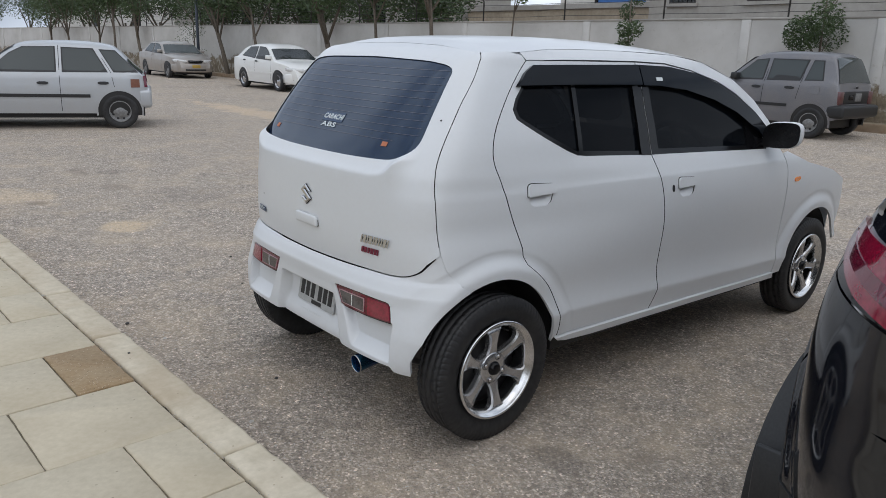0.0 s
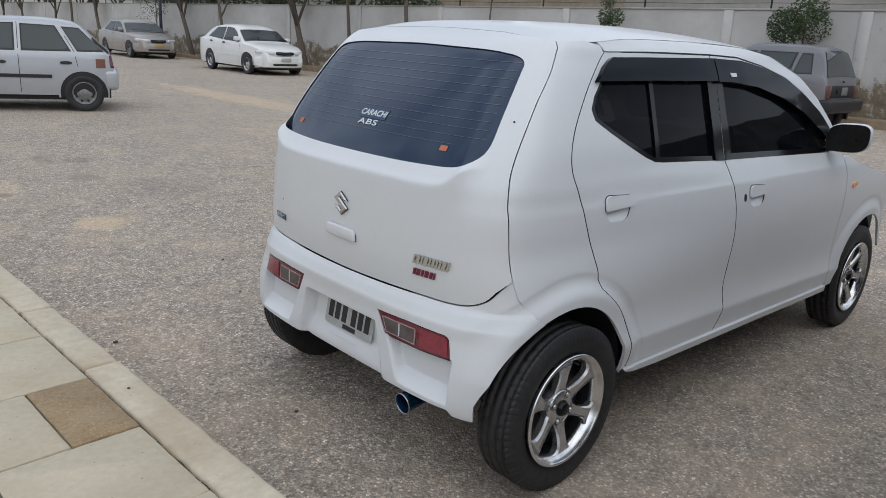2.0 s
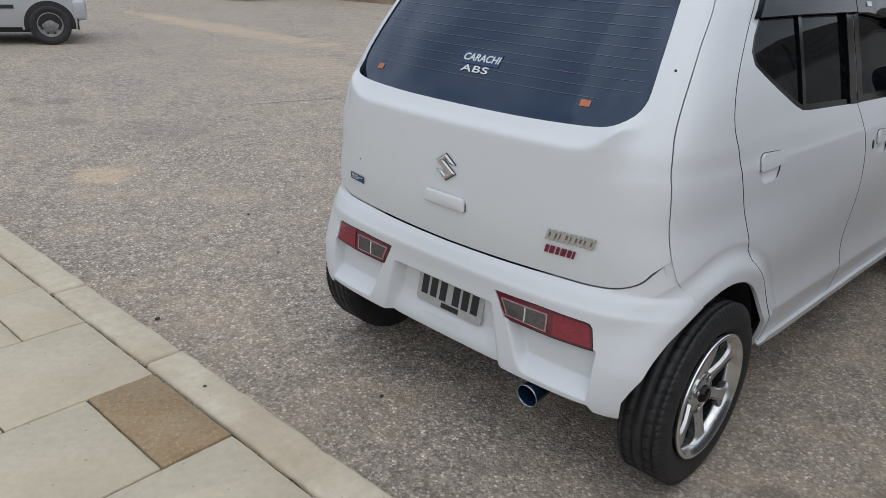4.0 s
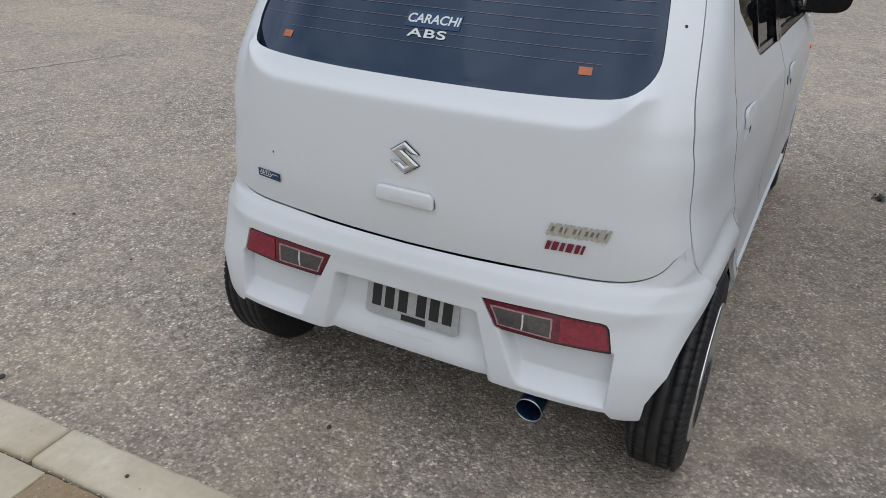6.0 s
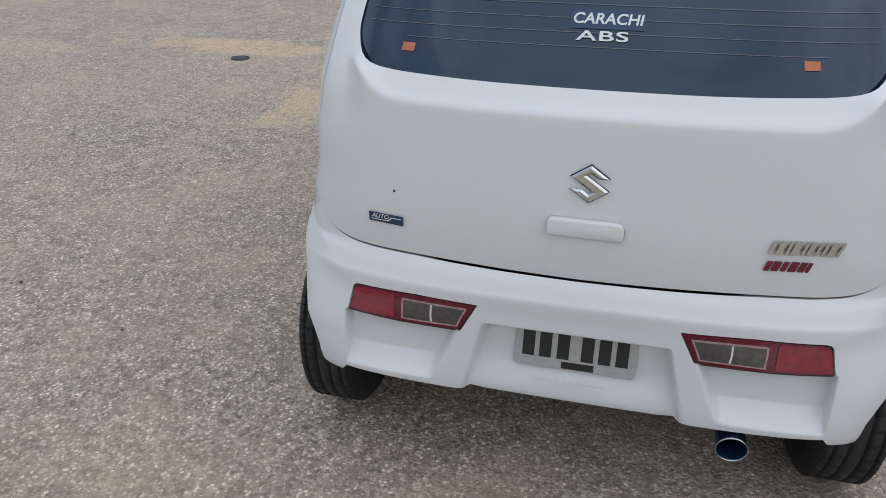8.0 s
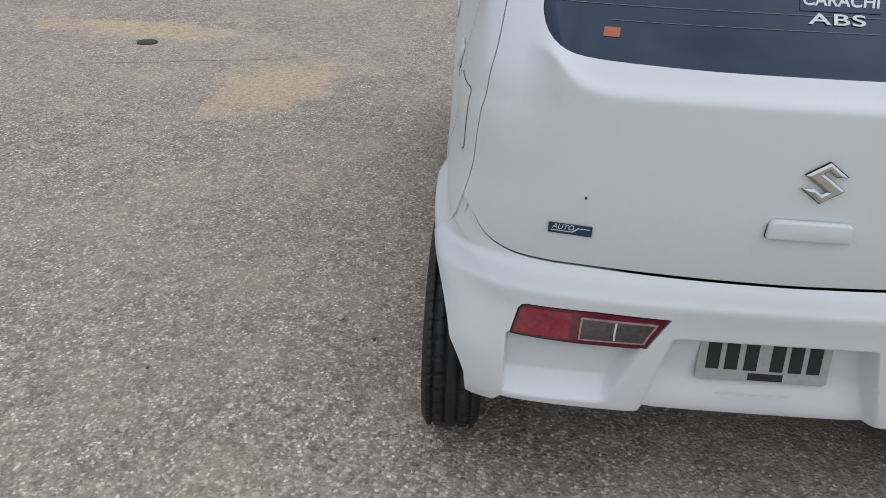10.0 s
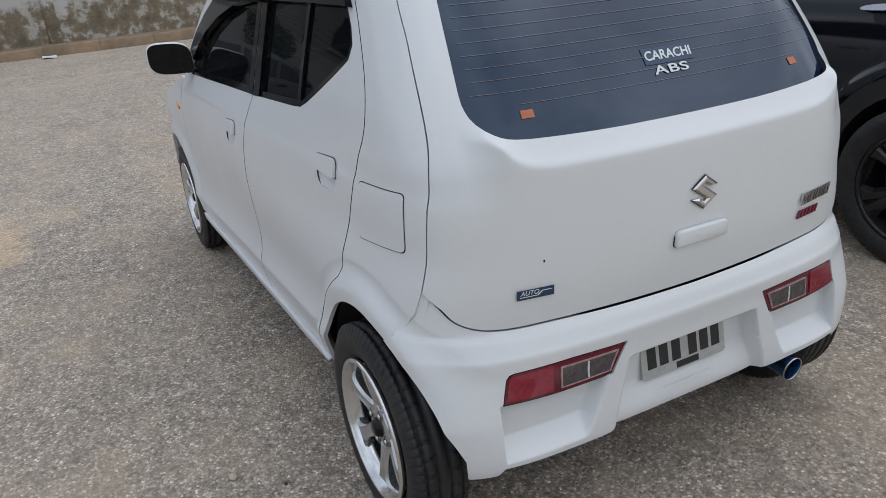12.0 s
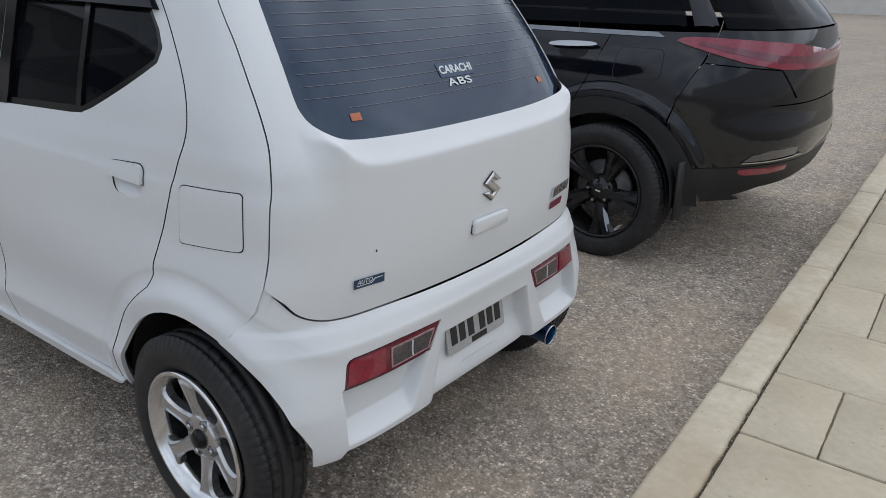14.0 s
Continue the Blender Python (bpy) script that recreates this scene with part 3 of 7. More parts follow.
def make_paving():
    rnd = random.Random(9)
    base = tagged(obj("pavement", placed(box(-9, -0.139, -16, 26, -0.3, KTOP - 0.010), kerb_pose(0, 0)), JOINTSAND), "pavement of buff concrete slabs with one brown slab", "pavement", kind="structure")
    shared = {}

    def slab(u0, u1, v0, v1, mat):
        lu, lv = round(u1 - u0, 3), round(v1 - v0, 3)
        key = (lu, lv, mat.name)
        if key not in shared:
            bm = box(-lv / 2 + 0.0028, lv / 2 - 0.0028, -lu / 2 + 0.0028, lu / 2 - 0.0028, -0.03, 0, 0.0022, 1)
            bmesh.ops.subdivide_edges(bm, edges=[e for e in bm.edges if e.calc_length() > 0.1], cuts=14)
            for w in bm.verts:
                q = noise.noise_vector(w.co * 40 + Vector((lu * 9, lv * 7, 0)))
                if max(abs(w.co.x) - lv / 2, abs(w.co.y) - lu / 2) > -0.012:
                    w.co += Vector((q.x * 0.0022, q.y * 0.0022, -abs(q.z) * 0.002))
            ob = part("slab", bm, mat, base, "brown slab" if mat is BROWNTILE else "")
            shared[key] = ob.data
        else:
            ob = new("slab", shared[key])
            ob.parent = base
            if mat is BROWNTILE:
                ob["label"] = "brown slab"
        ob.matrix_world = kerb_pose((u0 + u1) / 2, (v0 + v1) / 2, KTOP - 0.004 + rnd.uniform(-0.002, 0.002)) @ Matrix.Rotation(rnd.uniform(-0.004, 0.004), 4, "Z")

    # strips run back from the kerb, in running bond
    edges = [-6.45, -6.0, -5.52, -5.04, -4.55, -4.07, -3.58, -3.09, -2.61, -2.127, -1.631, -1.153, -0.716, -0.314, 0.122, 0.540, 1.003, 1.39, 1.85, 2.3, 2.75, 3.2, 3.65, 4.1, 4.55, 5.0, 5.5, 6.0]
    for k, (u0, u1) in enumerate(zip(edges, edges[1:])):
        v = 0.133
        first = 0.205 if k % 2 == 0 else 0.42
        while v < 2.4:
            d = first - 0.005 if v < 0.135 else 0.42
            slab(u0, u1, v, v + d, BROWNTILE if v < 0.135 and abs(u0 - 0.122) < 0.01 else TILE)
            v += d


make_paving()


def make_gravel():
    """Loose chippings on the asphalt, thicker by the kerb."""
    rnd = random.Random(17)
    verts, faces = [], []
    for k in range(5200):
        if k % 3 == 0:
            x, y = -0.88 + abs(rnd.gauss(0, 0.22)), rnd.uniform(-3.6, 4.0)
        else:
            x, y = rnd.uniform(-0.9, 3.2), rnd.uniform(-2.6, 3.4)
        r = rnd.uniform(0.0018, 0.0046) * (1.5 if k % 40 == 0 else 1.0)
        if k % 400 == 0:
            r = 0.012
        o, a = len(verts), rnd.uniform(0, 3.14)
        z = rise(x, y)
        if k % 9 == 0:
            # crumbs caught in the joint behind the kerb
            x, y, z = kerb_pose(rnd.uniform(-3.2, 3.2), 0.131 + rnd.gauss(0, 0.007), KTOP - 0.004).translation
            r *= 0.6
        ca, sa = math.cos(a), math.sin(a)
        for px, py, pz in ((1.3, 0, 0), (0, 1, 0), (-1.2, 0.2, 0), (0, -0.9, 0), (0.1, 0.1, 0.7)):
            verts.append((x + (px * ca - py * sa) * r, y + (px * sa + py * ca) * r, z + 0.0005 + pz * r))
        faces += [(o, o + 1, o + 4), (o + 1, o + 2, o + 4), (o + 2, o + 3, o + 4), (o + 3, o, o + 4)]
    me = bpy.data.meshes.new("gravel")
    me.from_pydata(verts, [], faces)
    me.materials.append(GRAVEL)
    return tagged(new("gravel", me), "loose pale chippings scattered on the asphalt", "gravel", kind="stuff")


make_gravel()


def pebble(x, y, z, r, seed, mat, label):
    bm = bmesh.new()
    bmesh.ops.create_icosphere(bm, subdivisions=2, radius=r)
    for v in bm.verts:
        v.co = Vector((v.co.x * 1.2, v.co.y, v.co.z * 0.7)) * (1 + 0.25 * noise.noise(v.co / r * 1.3 + Vector((seed, 0, 0))))
    ob = tagged(obj("pebble", bm, mat), label, "stone", "loose stones")
    ob.location = (x, y, z + r * 0.5)


pebble(-0.705, 1.245, 0.0, 0.009, 1, IRON, "small dark stone on the asphalt by the kerb")
pebble(-0.964, 0.366, KTOP - 0.001, 0.0045, 3, IRON, "tiny dark crumb on the kerb")
pebble(0.393, 1.030, 0.0, 0.013, 4, TILE, "small buff stone lying on the asphalt")


pebble(0.281, 0.904, 0.0, 0.006, 5, IRON, "small dark crumb lying on the asphalt")
pebble(0.257, 2.121, 0.0, 0.007, 6, IRON, "small dark crumb lying on the asphalt")
pebble(0.062, 1.537, 0.0, 0.005, 7, IRON, "small dark crumb lying on the asphalt")
pebble(-0.403, 0.224, 0.0, 0.007, 8, IRON, "small dark crumb lying on the asphalt")


def leaf_litter(x, y, r, seed):
    rnd = random.Random(seed)
    bm = bmesh.new()
    for k in range(34):
        a, d = rnd.uniform(0, 6.28), r * rnd.random() ** 0.6
        c = Vector((1.5 * d * math.cos(a), d * math.sin(a), 0.004 + rnd.uniform(0, 0.016)))
        u = Vector((rnd.gauss(0, 1), rnd.gauss(0, 1), rnd.gauss(0, 0.35))).normalized() * rnd.uniform(0.010, 0.020)
        v = u.cross(Vector((rnd.gauss(0, 0.3), rnd.gauss(0, 0.3), 1))).normalized() * 0.007
        bm.faces.new([bm.verts.new(c + q) for q in (-u, v, u, -v)])
    ob = tagged(obj("leaf_clump", bm, IRON, smooth=False), "small clump of dry dark leaves on the asphalt", "leaves")
    ob.location = (x, y, rise(x, y))


leaf_litter(2.556, -1.243, 0.035, 4)


def paper_scrap(x, y, size, seed):
    rnd = random.Random(seed)
    bm = bmesh.new()
    grid = [[bm.verts.new((size * (i / 4 - 0.5) + rnd.uniform(-.01, .01), size * 0.7 * (j / 3 - 0.5) + rnd.uniform(-.01, .01), 0.004 + rnd.uniform(0, 0.035))) for j in range(4)] for i in range(5)]
    for i in range(4):
        for j in range(3):
            bm.faces.new((grid[i][j], grid[i + 1][j], grid[i + 1][j + 1], grid[i][j + 1]))
    ob = tagged(obj("paper_scrap", bm, STICKER, smooth=False), "crumpled white paper scrap by the far kerb", "litter")
    ob.location = (x, y, rise(x, y))


paper_scrap(13.35, 1.27, 0.34, 8)


def seam(pts, width, seed):
    """A ragged strip of filler where two lays of asphalt meet."""
    rnd = random.Random(seed)
    bm = bmesh.new()
    prev = None
    n = 60
    for i in range(n + 1):
        t = i / n * (len(pts) - 1)
        k = min(int(t), len(pts) - 2)
        p = Vector(pts[k]).lerp(Vector(pts[k + 1]), t - k)
        d = (Vector(pts[k + 1]) - Vector(pts[k])).normalized()
        nrm = Vector((-d.y, d.x))
        w = width * rnd.uniform(0.25, 1.0)
        c0 = p + nrm * rnd.uniform(-0.01, 0.01)
        a, b = c0 + nrm * w / 2, c0 - nrm * w / 2
        row = [bm.verts.new((q.x, q.y, rise(q.x, q.y) + 0.0025)) for q in (a, b)]
        if prev:
            bm.faces.new((prev[0], row[0], row[1], prev[1]))
        prev = row
    return tagged(obj("asphalt_seam", bm, DUST), "pale dusty seam across the asphalt", "seam", kind="structure")


seam([(0.7, 5.17), (1.4, 5.03), (2.12, 4.88), (3.2, 4.65)], 0.05, 1)
seam([(0.2, 8.66), (1.3, 8.78), (2.4, 8.92)], 0.07, 2)
seam([(3.3, 3.74), (3.75, 2.4), (4.17, 1.1), (4.5, 0.1)], 0.014, 3)


def valve_cover(x, y, r):
    bm = lathe([(0.0, 0.004), (r * 0.8, 0.004), (r * 0.82, -0.002), (r * 0.9, -0.002), (r * 0.92, 0.006), (r, 0.006), (r * 1.02, -0.01)], 28, axis="x")
    ob = tagged(obj("valve_cover", bm, IRON), "small round dark iron cover set in the asphalt", "cover")
    ob.matrix_world = Matrix.Translation((x, y, rise(x, y) + 0.004)) @ Matrix.Rotation(radians(-90), 4, "Y")


valve_cover(4.11, 3.26, 0.078)


# ---- the white hatchback ----
WZ = [(0.20, 0.684), (0.28, 0.700), (0.33, 0.710), (0.39, 0.7185), (0.405, 0.7208), (0.413, 0.7212), (0.421, 0.7195), (0.46, 0.711), (0.52, 0.707), (0.60, 0.7125), (0.70, 0.7215), (0.78, 0.7235), (0.84, 0.7195), (0.885, 0.7125), (0.910, 0.7080), (0.921, 0.7055), (0.931, 0.7010), (0.97, 0.686), (1.03, 0.6605), (1.12, 0.639), (1.20, 0.617), (1.30, 0.591), (1.36, 0.564), (1.40, 0.546), (1.44, 0.497)]
TZ = [(0.20, 0.022), (0.45, 0.017), (0.62, 0.018), (0.72, 0.038), (0.80, 0.054), (0.88, 0.048), (0.94, 0.040), (1.0, 0.022), (1.05, 0.0150), (1.12, 0.0160), (1.20, 0.0175), (1.30, 0.0225), (1.40, 0.014)]
RZ = [(0.20, -0.315), (0.62, -0.346), (0.66, -0.353), (0.72, -0.361), (0.80, -0.3655), (0.90, -0.3670), (0.96, -0.3670), (0.978, -0.3660), (0.985, -0.3640), (0.990, -0.3605), (0.996, -0.3545), (1.008, -0.3440), (1.035, -0.3235), (1.06, -0.3065), (1.12, -0.263), (1.20, -0.204), (1.30, -0.124), (1.36, -0.070), (1.40, -0.018), (1.425, 0.035), (1.45, 0.115)]
# beside the window the ledge runs out into a plain curve
RPZ = [(0.20, -0.315), (0.62, -0.346), (0.66, -0.353), (0.72, -0.361), (0.80, -0.3655), (0.88, -0.364), (0.94, -0.3565), (1.00, -0.338), (1.06, -0.3035), (1.12, -0.263), (1.20, -0.204), (1.30, -0.124), (1.36, -0.070), (1.40, -0.018), (1.425, 0.035), (1.45, 0.115)]
RBZ = [(0.20, -0.293), (0.26, -0.332), (0.30, -0.366), (0.34, -0.375), (0.43, -0.373), (0.53, -0.3755), (0.565, -0.3795), (0.574, -0.3805), (0.582, -0.380), (0.590, -0.3765), (0.620, -0.3635), (0.630, -0.3545), (0.636, -0.350), (0.68, -0.347), (0.76, -0.349)]
XC, NEX, MEX = 0.45, 11.4, 2.5
AX, AZ, AR = -0.008, 0.288, 0.338
AXF = 2.472


def theta_table():
    """Arc length of the reference plan curve, so that skin coordinates are metres."""
    tab, s, last = [], 0.0, None
    for i in range(601):
        th = (1 - (1 - i / 600) ** 4) * math.pi / 2
        p = (XC - (XC + 0.37) * max(0.0, math.cos(th)) ** (2 / NEX), 0.70 * math.sin(th) ** (2 / MEX))
        if last:
            s += math.hypot(p[0] - last[0], p[1] - last[1])
        tab.append((s, th))
        last = p
    return tab


TH = theta_table()
TH_S = np.array([a for a, _ in TH])
TH_T = np.array([b for _, b in TH])
S_END = float(TH_S[-1])


def rear_x(s, z, ledge=1.0):
    """How far back the tailgate lies: the ledge under the window follows its rounded corners and runs out."""
    dz = ledge * 0.060 * max(0.0, (min(s, 0.545) - 0.34) / 0.19) ** 4.5
    a = interp(RZ, z - dz * sstep(0.88, 0.98, z) * (1 - sstep(1.025, 1.09, z)))
    k = sstep(0.505, 0.595, s)
    return a * (1 - k) + interp(RPZ, z) * k


def skin(s, z, bumper=False, ledge=1.0):
    """The body's skin: s metres round from the middle of the rear, z up."""
    sg = -1.0 if s < 0 else 1.0
    s = abs(s)
    # the sill crease falls towards the front, the tailgate ledge follows the glass
    zw = z + 0.025 * (max(0.2, XC + s - S_END) - 0.967) * (1 - sstep(0.45, 0.65, z))
    w, t = interp(WZ, zw), interp(TZ, z)
    if bumper:
        r = interp(RBZ, z)
    else:
        r = rear_x(s, z, ledge)
    if s <= S_END:
        th = float(np.interp(s, TH_S, TH_T))
        x = XC - (XC - r) * max(0.0, math.cos(th)) ** (2 / NEX)
        mex = MEX + (4.0 * (1 - sstep(0.30, 0.64, z)) if bumper else 1.1 * sstep(0.95, 1.30, z))
        y = w * math.sin(th) ** (2 / mex)
    else:
        x, y = XC + (s - S_END), w
    tt = min(1.15, max(0.0, (1.1 - x) / 1.1))
    y *= 1 - t / w * tt
    y += 0.018 * sstep(1.0, 2.1, x)
    if x > 2.45:
        y -= 0.14 * (x - 2.45) ** 2
    # wheel-arch flares
    for ax in (0.006, AXF):
        rho = math.hypot(x - ax, z - AZ)
        if rho < 0.46 and z > 0.2:
            y += (0.0190 * (1 - sstep(0.362, 0.418, rho)) - 0.0030 * (1 - sstep(0.424, 0.440, rho))) * sstep(0.05, 0.25, abs(y)) * (sstep(0.30, 0.50, z) if x < ax - 0.15 else sstep(0.27, 0.43, z) if x > ax + 0.15 else 1.0)
    return Vector((x, sg * y, z))


def s_side(x, z, bumper=False):
    """Skin coordinate of a point of the side, by its x."""
    if x >= XC:
        return S_END + x - XC
    r = interp(RBZ if bumper else RPZ, z)
    c = min(1.0, max(0.0, (XC - x) / (XC - r))) ** (NEX / 2)
    return float(np.interp(math.acos(c), TH_T, TH_S))


def s_rear(y, z):
    """Skin coordinate of a point of the rear, by its y."""
    lo, hi = 0.0, S_END
    for _ in range(40):
        m = (lo + hi) / 2
        if skin(m, z).y < abs(y):
            lo = m
        else:
            hi = m
    return math.copysign(lo, y)


def side_poly(pts, sign, bumper=False):
    p = [(sign * s_side(x, z, bumper), z) for x, z in pts]
    return p


def out_of(p):
    return (-1.0 if p.x < 0.1 else 0.0, p.y * 1.5, 0.15)


def skin_part(name, poly, mat, parent, label="", holes=(), step=0.03, flange=0.012, lift=0.0, edge_step=None, fn=skin, fine=None, dark_edge=False, exact=False):
    ob = part(name, trimmed(poly, fn, out_of, holes, step, flange, lift, edge_step, fine, exact), mat, parent, label)
    if dark_edge:
        # turned-in edge in black: window rubber, and the shut lines' shade put in as colour
        ob.data.materials.append(SEAL)
        rim = set()
        count = collections.Counter(k for f in ob.data.polygons for k in f.edge_keys)
        for f in ob.data.polygons:
            if len(f.vertices) == 4 and any(count[k] == 1 for k in f.edge_keys):
                f.material_index = 1
    return ob


car = empty("hatchback_car", "small white hatchback with silver alloy wheels parked rear to the kerb", "car", Matrix.Identity(4))

def sill_skin(s, z):
    """The sill is tucked in a little below the doors."""
    q = skin(s, z)
    q.y += math.copysign(-0.012 * sstep(0.24, 0.36, q.x), q.y)
    return q


# tailgate outline, right half from top to bottom
def catmull(pts, n=4):
    """A smooth line through the points."""
    out = []
    for k in range(len(pts) - 1):
        p0, p1, p2, p3 = (Vector(pts[max(0, min(len(pts) - 1, k + d))]) for d in (-1, 0, 1, 2))
        for i in range(n):
            t = i / n
            out.append(tuple(0.5 * (2 * p1 + (p2 - p0) * t + (2 * p0 - 5 * p1 + 4 * p2 - p3) * t * t + (3 * p1 - p0 - 3 * p2 + p3) * t**3)))
    return out + [tuple(pts[-1])]


TG_SIDE = catmull([(0.051, 1.405), (-0.005, 1.331), (-0.051, 1.275), (-0.093, 1.224), (-0.162, 1.127), (-0.203, 1.059), (-0.2250, 1.005), (-0.2335, 0.953), (-0.2345, 0.880), (-0.2305, 0.810), (-0.2255, 0.735)], 3)
TG_LOW = catmull([(0.616, 0.698), (0.592, 0.667), (0.545, 0.645), (0.48, 0.637), (0.373, 0.636), (0.19, 0.632), (0.0, 0.630)], 4)


def tailgate_half(g=0.0):
    p = [(s_side(x, z) - g, z) for x, z in TG_SIDE]
    p += [(s_rear(y, z), z + g + 0.0008 + 0.0026 * sstep(0.0, 0.3, y)) for y, z in TG_LOW]
    return p


half = tailgate_half(0.0006)
tg_poly = [(-s, z) for s, z in half] + [(s, z) for s, z in half[::-1][1:]]
tg_poly += [(s_rear(0.3, 1.42), 1.425), (0.0, 1.432), (s_rear(-0.3, 1.42), 1.425)]
GLASS_HALF = catmull([(0.0, 1.377), (0.30, 1.371), (0.392, 1.364), (0.433, 1.358), (0.460, 1.348), (0.474, 1.334), (0.479, 1.316), (0.492, 1.257), (0.504, 1.19), (0.514, 1.125), (0.5135, 1.098), (0.504, 1.073), (0.484, 1.055), (0.456, 1.0435), (0.418, 1.0375), (0.36, 1.0345), (0.20, 1.0305), (0.0, 1.0295)], 2)


def glass_poly(grow=0.0):
    h = []
    for y, z in GLASS_HALF:
        k = 1 + grow / 0.53
        zc = 1.22
        h.append((s_rear(y * k, z), zc + (z - zc) * (1 + grow / 0.17)))
    return [(-s, z) for s, z in h] + [(s, z) for s, z in h[::-1][1:-1]]


def glass_skin(s, z):
    return skin(s, z, False, 0.0)


tailgate = skin_part("tailgate", tg_poly, WHITE, car, holes=[glass_poly()], step=0.014, edge_step=0.012, flange=0.014, dark_edge=True, fine=lambda s, z: 0.970 < z < 1.012 + 0.045 * abs(s / 0.5) ** 5 and z < 1.085)
skin_part("rear_window", glass_poly(0.006), REARTINT, car, "dark tinted rear window", step=0.014, lift=-0.0035, flange=0.004, fn=glass_skin, exact=True)
skin_part("window_seal", glass_poly(0.012), SEAL, car, holes=[glass_poly(-0.003)], step=0.014, lift=-0.010, flange=0.0, fn=glass_skin)

# bumper with number-plate recess and lamp pockets
def bump_relief(y, z):
    ay = abs(y)
    d = 0.0
    edge = 0.188 + (0.505 - z) * 0.24
    k = (1 - sstep(edge, edge + 0.016, ay)) * (1 - sstep(0.497, 0.508, z))
    d += 0.048 * k * (0.55 + 0.45 * sstep(0.318, 0.41, z))
    inner = 0.262 + (0.478 - z) * 0.42
    k = sstep(inner - 0.006, inner + 0.016, ay) * (1 - sstep(0.530, 0.537, ay))
    shelf = min(1.0, max(0.0, (z - 0.336) / 0.046)) * (1 - sstep(0.474, 0.482, z))
    d += 0.042 * k * shelf
    return d


def bumper_skin(s, z):
    p = skin(s, z, True)
    d = bump_relief(p.y, z)
    if p.x < 0:
        p.x += d
    return p


def s_b(y, z):
    lo, hi = 0.0, S_END
    for _ in range(36):
        m = (lo + hi) / 2
        if skin(m, z, True).y < abs(y):
            lo = m
        else:
            hi = m
    return math.copysign(lo, y)


def arch_pts(cx, a0, a1, n, r=AR):
    return [(cx + 0.967 * r * math.cos(radians(a0 + (a1 - a0) * i / n)), AZ + r * math.sin(radians(a0 + (a1 - a0) * i / n))) for i in range(n + 1)]


B_HALF = [(s_b(y, z - 0.0006), z - 0.0006) for y, z in TG_LOW[::-1]]
B_HALF += [(s_side(-0.225, 0.732, True), 0.729), (s_side(-0.211, 0.680, True), 0.680), (s_side(-0.166, 0.625, True), 0.625)]
B_HALF += [(s_side(x, z, True), z) for x, z in arch_pts(AX, 112, 168, 10)]
B_HALF += [(s_side(-0.318, 0.306, True), 0.306), (s_b(0.61, 0.302), 0.302), (s_b(0.552, 0.306), 0.306), (s_b(0.538, 0.324), 0.324), (s_b(0.42, 0.321), 0.321), (s_b(0.28, 0.318), 0.318), (s_b(0.245, 0.319), 0.319), (s_b(0.20, 0.313), 0.313), (0.0, 0.311)]
b_poly = B_HALF[:-1] + [(0.0, 0.311)] + [(-s, z) for s, z in B_HALF[::-1][1:-1]]
# lamp openings in the bumper
LAMP = [(0.217, 0.549), (0.36, 0.552), (0.496, 0.548), (0.507, 0.545), (0.514, 0.536), (0.527, 0.484), (0.524, 0.481), (0.40, 0.478), (0.274, 0.478), (0.254, 0.482)]


def lamp_poly(sg, grow=0.0):
    cy, cz = 0.385, 0.515
    lamp_line = dense(LAMP, 0.008)
    return [(sg * s_b(cy + (y - cy) * (1 + grow / 0.16), cz + (z - cz) * (1 + grow / 0.034)), cz + (z - cz) * (1 + grow / 0.034)) for y, z in lamp_line]


def near_crease(s, z):
    q = skin(s, z)
    return any(0.362 < math.hypot(q.x - ax, z - AZ) < 0.446 for ax in (0.006, AXF))


def in_relief(s, z):
    q = skin(s, z, True)
    d = bump_relief(q.y, z)
    return 0.560 < z < 0.605 or near_crease(s, z) or any(abs(bump_relief(q.y + u, z + v) - d) > 0.0007 for u, v in ((0.007, 0), (-0.007, 0), (0, 0.007), (0, -0.007)))


bumper = skin_part("rear_bumper", b_poly, WHITE, car, holes=[lamp_poly(1, 0.0032), lamp_poly(-1, 0.0032)], step=0.0085, edge_step=0.007, flange=0.02, fn=bumper_skin, fine=in_relief)


def plain_b(s, z):
    return skin(s, z, True)


